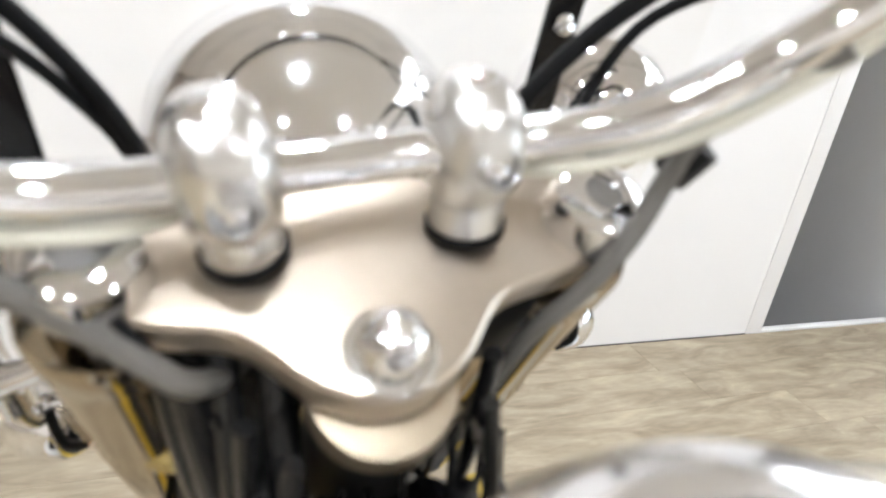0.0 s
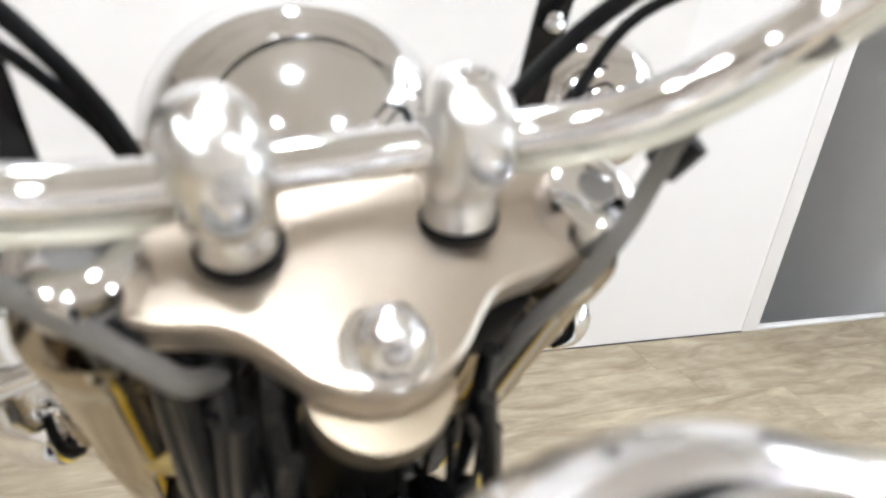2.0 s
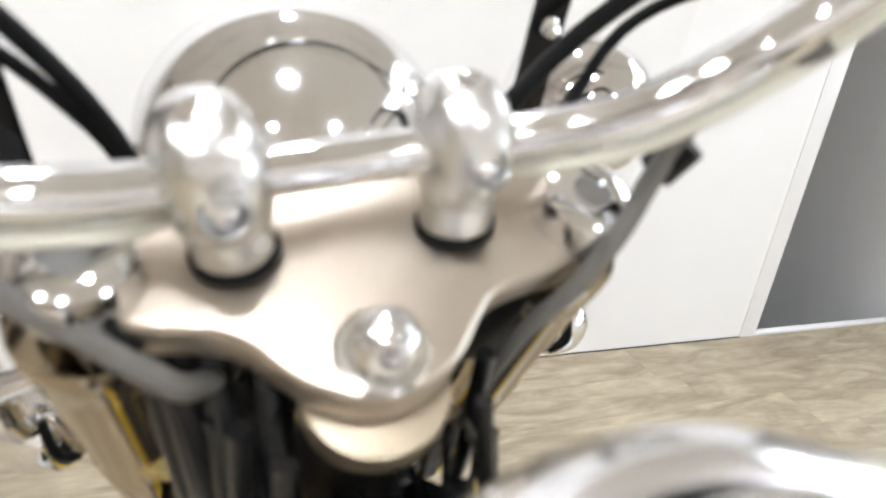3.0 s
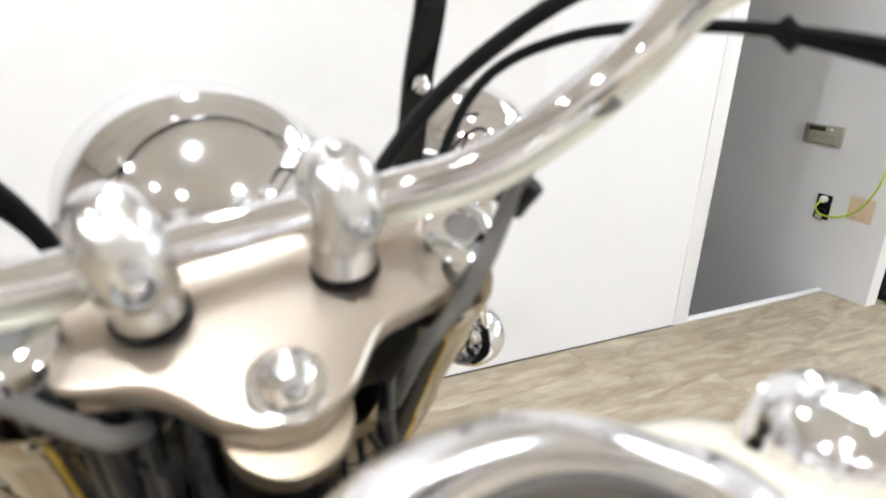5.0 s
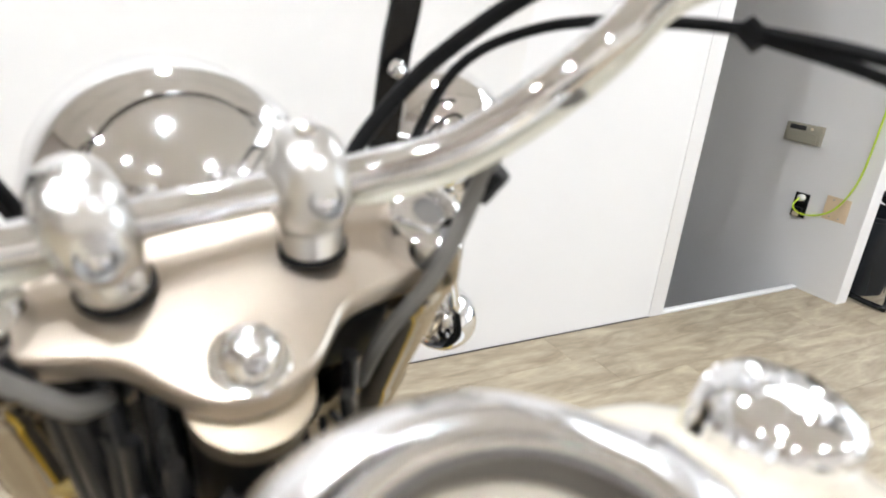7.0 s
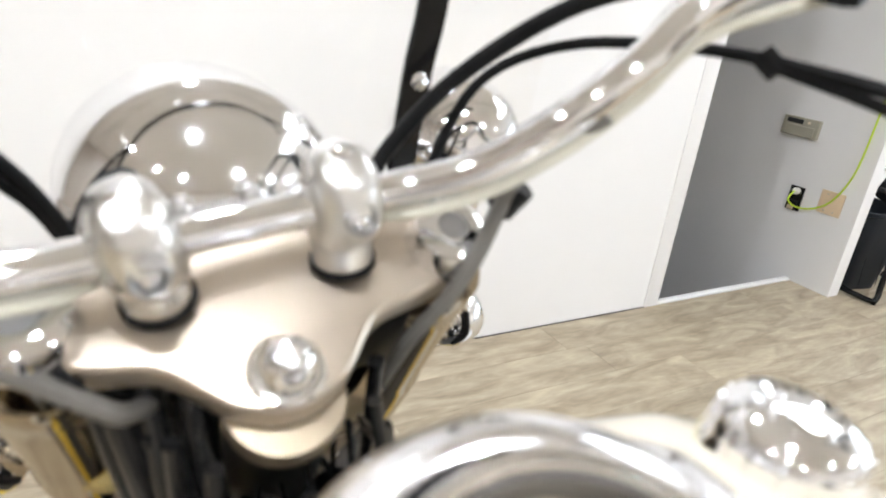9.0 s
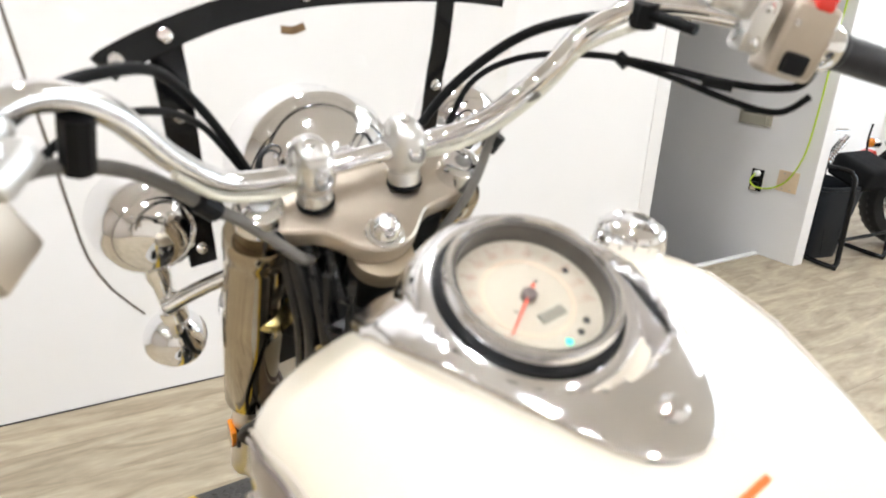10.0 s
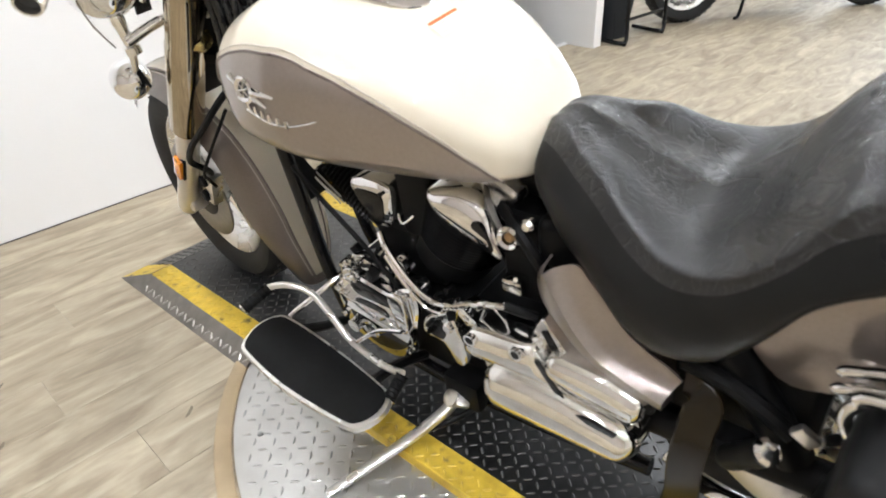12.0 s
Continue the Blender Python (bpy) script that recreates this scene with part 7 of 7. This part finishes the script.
o = part("tread_pattern", lozenges(0.072, W_P - 0.072, -2.3, -0.005, lambda x, y: H_P, 0.021, 0.0235, rise=0.0018), PLATE_WORN, plat)
o["kind"] = "stuff"
for x0, sgn in ((0.0, 1), (W_P, -1)):
    part("yellow_border", block((0.07, L_P, H_P), Matrix.Translation((x0 + sgn * 0.035, -L_P / 2, H_P / 2 + 0.0005)), 0.002, 1), YELLOW, plat, "worn yellow painted border")
    o = part("tread_pattern", lozenges(min(x0, x0 + sgn * 0.07), max(x0, x0 + sgn * 0.07), -2.3, 0.0, lambda x, y: H_P + 0.001, 0.021, 0.0235, rise=0.0018), YELLOW, plat)
    o["kind"] = "stuff"
    b = bmesh.new()
    a, c = x0, x0 - sgn * 0.052
    q = [b.verts.new(v) for v in ((a, 0.0, H_P), (a, -0.585, H_P), (c, -0.585, 0.001), (c, RAMP, 0.001), (a, 0.0, 0.0), (a, -0.585, 0.0))]
    b.faces.new((q[0], q[1], q[2], q[3]))
    b.faces.new((q[0], q[3], q[4]))
    b.faces.new((q[1], q[5], q[2]))
    b.faces.new((q[4], q[3], q[2], q[5]))
    b.faces.new((q[0], q[4], q[5], q[1]))
    part("side_skirt", b, add_mat("grey tread plate", (0.20, 0.185, 0.165), 0.42, 0.8, var=0.3, scale=25, bump=0.1), plat, "bare sloping tread-plate skirt")
    sl = H_P / 0.052
    o = part("tread_pattern", lozenges(min(a, c) + 0.004, max(a, c) - 0.004, -0.58, 0.0, lambda x, y, a=a, sgn=sgn, sl=sl: H_P - sl * abs(x - a) + 0.0005, 0.024, 0.0235), add_mat("worn skirt lozenge", (0.42, 0.40, 0.37), 0.35, 0.9, var=0.2), plat)
    o["kind"] = "stuff"
b = bmesh.new()
q = [b.verts.new(v) for v in ((0, 0, H_P), (W_P, 0, H_P), (W_P + 0.052, RAMP, 0.001), (-0.052, RAMP, 0.001), (0, 0, 0), (W_P, 0, 0))]
b.faces.new(q[:4])
b.faces.new((q[0], q[3], q[4]))
b.faces.new((q[1], q[5], q[2]))
b.faces.new((q[4], q[3], q[2], q[5]))
b.faces.new((q[0], q[4], q[5], q[1]))
part("front_ramp", b, PLATE_DARK, plat, "dark sloping front ramp")
slope = H_P / RAMP
o = part("tread_pattern", lozenges(0.05, W_P - 0.05, 0.004, RAMP - 0.004, lambda x, y: H_P - slope * y + 0.0003, 0.021, 0.0235), PLATE_WORN, plat)
o["kind"] = "stuff"
for x0, sgn in ((0.0, 1), (W_P, -1)):
    b = bmesh.new()
    top = [b.verts.new(v) for v in ((x0, 0.0, H_P + 0.0016), (x0 + sgn * 0.07, 0.0, H_P + 0.0016), (x0 + sgn * 0.042, RAMP, 0.0026), (x0 - sgn * 0.05, RAMP, 0.0026))]
    b.faces.new(top)
    part("yellow_ramp", b, YELLOW, plat, "worn yellow paint down the ramp")

# turntable disc that shows beside the platform
TC, TR = Vector((0.84, -0.12, 0)), 0.852
tt = empty_thing("turntable", Matrix.Translation(TC), "round bare tread-plate turntable under the platform", "turntable")
part("disc", lathe([(0.0, 0.0), (TR, 0.0), (TR, 0.009), (TR - 0.003, 0.011), (0.0, 0.011)], seg=120), PLATE_LIGHT, tt, "bare tread-plate disc")
o = part("tread_pattern", lozenges(-TR, -0.45, -0.75, 0.75, lambda x, y: 0.011, 0.024, 0.032, inside=lambda x, y: x * x + y * y < (TR - 0.02) ** 2, rise=0.0013), PLATE_LIGHT, tt)
o["kind"] = "stuff"
part("edge_ring", lathe([(TR + 0.006, 0.0), (TR + 0.045, 0.0), (TR + 0.045, 0.003), (TR + 0.04, 0.006), (TR + 0.01, 0.006), (TR + 0.006, 0.004)], seg=120), add_mat("wood-look ring", (0.36, 0.27, 0.16), 0.45, var=0.2, scale=15), tt, "wood-look ring round the disc")
for k in range(6):
    a = radians(150 + 14 * k)
    part("bolt", lathe([(0, 0), (0.007, 0), (0.006, 0.003), (0, 0.003)], ((TR - 0.06) * math.cos(a), (TR - 0.06) * math.sin(a), 0.011), (0, 0, 1), 10), STEEL, tt)

# ---------------------------------------------------------------- far corner: parked motorcycles, bin, stand
def parked_bike(m, label, full=True):
    pb = empty_thing("parked_motorcycle", m, label, "motorcycle", "parked motorcycles")
    w = wheel(pb, "rear_wheel", (0, 0, 0.315), 0.315, 0.15, spokes=7)
    b = bmesh.new()
    rows = []
    for i in range(21):
        a = radians(172 - 150 * i / 20)
        rows.append([b.verts.new((0.09 * math.sin(s * math.pi / 2), (0.355 - 0.09 * (1 - math.cos(s * math.pi / 2))) * math.cos(a), 0.335 + (0.355 - 0.09 * (1 - math.cos(s * math.pi / 2))) * math.sin(a))) for s in [-1 + 2 * j / 10 for j in range(11)]])
    for i in range(20):
        for j in range(10):
            b.faces.new((rows[i][j], rows[i][j + 1], rows[i + 1][j + 1], rows[i + 1][j]))
    bmesh.ops.solidify(b, geom=b.faces[:], thickness=0.003)
    part("rear_fender", b, BLACK_PAINT, pb, "gloss black rear fender")
    tl = part("tail_lamp", block((0.1, 0.06, 0.05), Matrix.Translation((0, -0.36, 0.56)) @ pose(0, 0, 0, 30, 0, 0), 0.014, 3), RED, pb, "red tail lamp")
    part("plate_holder", tube([(0, -0.37, 0.58), (0, -0.38, 0.66), (0, -0.375, 0.74)], 0.006, 8), BLACK_SATIN, tl)
    for sx in (-1, 1):
        part("fender_strut", tube([(sx * 0.115, -0.2, 0.615), (sx * 0.115, 0.05, 0.635), (sx * 0.115, 0.33, 0.63)], 0.02, 10, flat=0.5), CHROME, pb, "chrome fender strut")
        ts = part("turn_signal", lathe([(0, -0.03), (0.02, -0.028), (0.03, -0.01), (0.03, 0.02), (0.0, 0.022)], (sx * 0.15, -0.24, 0.61), (0, 1, 0), 18), CHROME, pb, "chrome turn signal")
        part("lens", lathe([(0, -0.031), (0.028, -0.02), (0.03, -0.032), (0.02, -0.045), (0, -0.048)], (sx * 0.15, -0.24, 0.61), (0, 1, 0), 18), AMBER, ts, "amber lens")
        sk = part("shock", tube([(sx * 0.13, 0.32, 0.60), (sx * 0.13, 0.12, 0.35)], 0.018, 10, 1), CHROME, pb, "chrome shock absorber")
        for k in range(11):
            t = 0.15 + 0.065 * k
            c = Vector((sx * 0.13, 0.32, 0.60)).lerp(Vector((sx * 0.13, 0.12, 0.35)), t)
            part("coil", lathe([(0.02, -0.004), (0.029, -0.003), (0.03, 0.0), (0.029, 0.003), (0.02, 0.004)], c, (0, -0.2, -0.25), 14), CHROME, sk)
    if not full:
        return pb
    part("saddle", loft(bmesh.new(), [[(w_ * math.cos(2 * math.pi * j / 16), y, z + h * math.sin(2 * math.pi * j / 16)) for j in range(16)] for y, z, w_, h in ((0.10, 0.71, 0.03, 0.01), (0.14, 0.73, 0.09, 0.035), (0.22, 0.73, 0.12, 0.045), (0.30, 0.70, 0.13, 0.045), (0.38, 0.655, 0.14, 0.05), (0.50, 0.645, 0.14, 0.05), (0.60, 0.67, 0.12, 0.06), (0.68, 0.715, 0.09, 0.05), (0.73, 0.73, 0.03, 0.02))]), LEATHER, pb, "black dual saddle")
    part("frame_cover", block((0.19, 0.56, 0.42), Matrix.Translation((0, 0.5, 0.37)), 0.05, 3), BLACK_SATIN, pb, "black frame and battery box")
    part("oil_tank", block((0.22, 0.2, 0.2), Matrix.Translation((0, 0.52, 0.51)), 0.03, 3), BLACK_PAINT, pb, "black oil tank")
    part("battery_cover", block((0.012, 0.16, 0.075), Matrix.Translation((0.118, 0.50, 0.53)), 0.005), CHROME, pb, "chrome side cover")
    part("frame_tube", tube([(0.1, 0.3, 0.56), (0.1, 0.45, 0.34), (0.1, 0.6, 0.2), (0.1, 1.1, 0.17)], 0.016, 10), BLACK_PAINT, pb)
    part("fuel_tank", loft(bmesh.new(), [[(w_ * math.cos(2 * math.pi * j / 20), y, z + h * math.sin(2 * math.pi * j / 20)) for j in range(20)] for y, z, w_, h in ((0.76, 0.76, 0.03, 0.03), (0.82, 0.78, 0.1, 0.07), (0.95, 0.82, 0.145, 0.09), (1.1, 0.855, 0.15, 0.1), (1.22, 0.87, 0.11, 0.09), (1.27, 0.87, 0.04, 0.04))]), BLACK_PAINT, pb, "gloss black fuel tank")
    part("engine_block", block((0.26, 0.44, 0.3), Matrix.Translation((0, 0.86, 0.3)), 0.05, 3), BLACK_SATIN, pb, "black engine case")
    for dy, z in ((-0.35, 0.5), (0.4, 0.5)):
        cy = part("cylinder", block((0.14, 0.13, 0.26), Matrix.Translation((0, 0.88 + dy * 0.28, z)) @ Matrix.Rotation(-dy, 4, "X"), 0.02, 3), CAST, pb, "alloy cylinder")
        for k in range(8):
            part("fin", block((0.17, 0.16, 0.005), Matrix.Translation((0, 0.88 + dy * (0.1 + 0.05 * k), 0.4 + 0.026 * k)) @ Matrix.Rotation(-dy, 4, "X"), 0.002, 1), CAST, cy)
    part("yellow_tag", block((0.02, 0.04, 0.05), Matrix.Translation((0.09, 0.66, 0.62)), 0.006), YELLOW, pb)
    part("muffler", tube([(0.16, -0.26, 0.34), (0.165, 0.0, 0.345), (0.165, 0.26, 0.355)], (0.047, 0.042), 18, 2), CHROME, pb, "chrome muffler")
    part("exhaust_pipe", tube([(0.165, 0.25, 0.355), (0.165, 0.44, 0.36), (0.165, 0.56, 0.4), (0.15, 0.72, 0.52), (0.1, 0.8, 0.58)], 0.026, 14), CHROME, pb, "chrome exhaust pipe")
    part("muffler", tube([(0.175, 0.2, 0.24), (0.18, 0.4, 0.245), (0.18, 0.62, 0.25)], (0.047, 0.042), 18, 2), CHROME, pb, "chrome muffler")
    part("exhaust_pipe", tube([(0.18, 0.65, 0.25), (0.18, 0.85, 0.25), (0.17, 1.1, 0.3), (0.12, 1.16, 0.5)], 0.026, 14), CHROME, pb, "chrome exhaust pipe")
    part("hub_cover", lathe([(0, 0.0), (0.05, 0.0), (0.05, 0.02), (0.03, 0.03), (0, 0.03)], (0.07, 0, 0.315), (1, 0, 0), 20), BLACK_SATIN, pb)
    part("brake_disc", lathe([(0.07, -0.003), (0.11, -0.003), (0.11, 0.003), (0.07, 0.003)], (0.085, 0, 0.315), (1, 0, 0), 36), DISC, pb, "brake disc")
    part("side_stand", tube([(0.04, 0.5, 0.18), (0.07, 0.47, 0.09), (0.09, 0.44, 0.022), (0.11, 0.4, 0.013)], 0.013, 10), BLACK_SATIN, pb)
    part("swingarm", tube([(0.1, 0.55, 0.33), (0.11, 0.0, 0.315)], 0.024, 10, 1), BLACK_SATIN, pb)
    if full:
        wheel(pb, "front_wheel", (0, 1.62, 0.315), 0.315, 0.1, spokes=7)
        for sx in (-1, 1):
            part("fork", tube([(sx * 0.1, 1.62, 0.315), (sx * 0.1, 1.2, 0.98)], 0.026, 12, 1), CHROME, pb, "chrome fork")
        part("handlebar", tube([(-0.4, 0.98, 1.06), (-0.25, 1.08, 1.12), (-0.1, 1.14, 1.06), (0.1, 1.14, 1.06), (0.25, 1.08, 1.12), (0.4, 0.98, 1.06)], 0.013, 10), CHROME, pb, "chrome handlebar")
        for sx in (-1, 1):
            part("hand_grip", tube([(sx * 0.34, 1.02, 1.09), (sx * 0.42, 0.965, 1.05)], 0.018, 12, 1), GRIP, pb)
        part("headlamp", lathe([(0, -0.1), (0.06, -0.08), (0.088, -0.02), (0.092, 0.04), (0, 0.05)], (0, 1.28, 0.92), (0, 1, 0), 28), BLACK_PAINT, pb, "black headlamp")
        part("fairing", block((0.3, 0.1, 0.14), Matrix.Translation((0, 1.16, 1.0)) @ pose(0, 0, 0, 30, 0, 0), 0.04, 3), BLACK_PAINT, pb)
        part("mirror", lathe([(0, 0.02), (0.04, 0.015), (0.055, 0), (0, -0.004)], (0.32, 1.02, 1.2), (0, 1, 0.2), 20), CHROME, pb, "chrome mirror")
    return pb


HEAD = -124.0
pb1 = parked_bike(pose(4.58, 1.49, 0.0, 0, 0, HEAD), "black cruiser motorcycle with chrome pipes parked by the wall")
pb2 = parked_bike(pose(4.36, 2.2, 0.0, 0, 0, -100), "tail of a black motorcycle parked behind another", False)
bk = thing("sissy_bar", tube([(5.44, 1.99, 0.006), (5.42, 1.98, 0.62), (5.36, 1.95, 1.0), (5.35, 1.94, 1.14), (5.39, 1.93, 1.17), (5.44, 1.92, 1.12), (5.60, 1.90, 0.72), (5.64, 1.9, 0.006)], 0.009, 10), BLACK_SATIN, "thin black backrest hoop standing behind the parked motorcycle", "backrest")
part("backrest_pad", block((0.03, 0.06, 0.05), Matrix.Translation((5.42, 1.93, 0.98)), 0.012, 3), FABRIC, bk)

bm = bmesh.new()
rings = []
for z, hw, hd in ((0.0, 0.115, 0.14), (0.004, 0.118, 0.143), (0.41, 0.165, 0.19), (0.415, 0.173, 0.198), (0.435, 0.175, 0.2), (0.435, 0.163, 0.188), (0.02, 0.112, 0.137)):
    rings.append([(hw * math.copysign(abs(math.cos(a)) ** 0.3, math.cos(a)), hd * math.copysign(abs(math.sin(a)) ** 0.3, math.sin(a)), z) for a in (2 * math.pi * (j + 0.5) / 40 for j in range(40))])
loft(bm, rings)
bn = thing("waste_bin", bm, BIN, "charcoal plastic waste bin standing beside the partition", "bin", m=pose(3.87, 1.72, 0, 0, 0, -12))
part("rib", block((0.004, 0.003, 0.3), Matrix.Translation((0.06, -0.163, 0.18)) @ pose(0, 0, 0, -5, 0, 0), 0.001, 1), BIN, bn)
part("rib", block((0.004, 0.003, 0.3), Matrix.Translation((-0.06, -0.163, 0.18)) @ pose(0, 0, 0, -5, 0, 0), 0.001, 1), BIN, bn)

st = empty_thing("work_stool", pose(3.66, 1.44, 0, 0, 0, -3), "black tubular steel stand with a fabric pad", "stand")
for x in (0.03, 0.50):
    part("leg_frame", tube([(x - 0.02, 0.22, 0.03), (x + 0.0, 0.02, 0.018), (x + 0.03, 0.0, 0.03), (x + 0.05, 0.01, 0.10), (x + 0.06, 0.03, 0.45), (x + 0.055, 0.05, 0.52), (x + 0.03, 0.09, 0.545), (x - 0.02, 0.3, 0.55)], 0.014, 10), BLACK_PAINT, st, "bent black tube leg")
    part("foot", lathe([(0, 0), (0.012, 0), (0.012, 0.018), (0, 0.018)], (x + 0.02, 0.0, 0.0), (0, 0, 1), 12), RUBBER, st)
part("cross_tube", tube([(0.07, 0.02, 0.16), (0.54, 0.02, 0.16)], 0.011, 10, 1), BLACK_PAINT, st)
part("pad", block((0.30, 0.24, 0.14), Matrix.Translation((0.40, 0.17, 0.50)) @ pose(0, 0, 0, 18, 0, 0), 0.035, 4), FABRIC, st, "black fabric pad")

# small marks lying on the floor
for x, y, s, mt in ((0.08, 0.479, 0.012, JOINT), (-0.281, 0.701, 0.014, JOINT), (-0.216, 0.939, 0.008, JOINT)):
    b = slab([(s * 1.5 * math.cos(a) * (1 + 0.3 * math.sin(3 * a)), s * 0.5 * math.sin(a) * (1 + 0.4 * math.cos(2 * a))) for a in (2 * math.pi * k / 12 for k in range(12))], 0.0006, pose(x, y, 0.0012, 0, 0, 40))
    thing("floor_scuff", b, mt, "dark scuff mark on the plank floor", "scuff mark", "floor scuffs")

# ---------------------------------------------------------------- plank floor
PL, PW, GAP = 1.22, 0.18, 0.0006
base = block((RIGHT_X - LEFT_X, WALL_Y - BACK_Y, 0.02), Matrix.Translation(((LEFT_X + RIGHT_X) / 2, (BACK_Y + WALL_Y) / 2, -0.0145)))
block((RIGHT_X - OPEN_R - 0.089, FAR_Y - WALL_Y - 0.002, 0.02), Matrix.Translation(((OPEN_R + 0.089 + RIGHT_X) / 2, (FAR_Y + WALL_Y) / 2, -0.0145)), bm=base)
fl = thing("floor", base, JOINT, "wood-look vinyl plank floor in warm tan and brown", "floor", kind="structure")
pm = finish(block((PL - GAP, PW - GAP, 0.004), None, 0.0006, 1), "plank", PLANK)
far = bmesh.new()
count = 0
row = 0
y = WALL_Y - 0.001 - PW / 2
while y > BACK_Y + PW / 2:
    x = LEFT_X + PL / 2 - random.random() * PL * 0.8
    while x < RIGHT_X + PL / 2:
        lo, hi = max(x - PL / 2, LEFT_X), min(x + PL / 2, RIGHT_X)
        if hi - lo > 0.05:
            whole = hi - lo > PL - 0.01
            if whole and y > -2.3 and x < 6.6 and count < 300:
                ob = new("plank", pm)
                ob.parent = fl
                ob.location = (x, y, -0.002)
                count += 1
            else:
                block((hi - lo - GAP, PW - GAP, 0.004), Matrix.Translation(((lo + hi) / 2, y, -0.002)), 0, bm=far)
        x += PL
    y -= PW
    row += 1
y = WALL_Y - 0.001 + PW / 2
while y < FAR_Y + 0.1:
    x = OPEN_R + 0.09 + PL / 2 - random.random() * 0.5
    while x < RIGHT_X + PL / 2:
        lo, hi = max(x - PL / 2, OPEN_R + 0.09), min(x + PL / 2, RIGHT_X)
        if hi - lo > 0.05:
            block((hi - lo - GAP, PW - GAP, 0.004), Matrix.Translation(((lo + hi) / 2, y, -0.002)), 0, bm=far)
        x += PL
    y += PW
o = part("plank_field", far, PLANK, fl)
o["kind"] = "stuff"
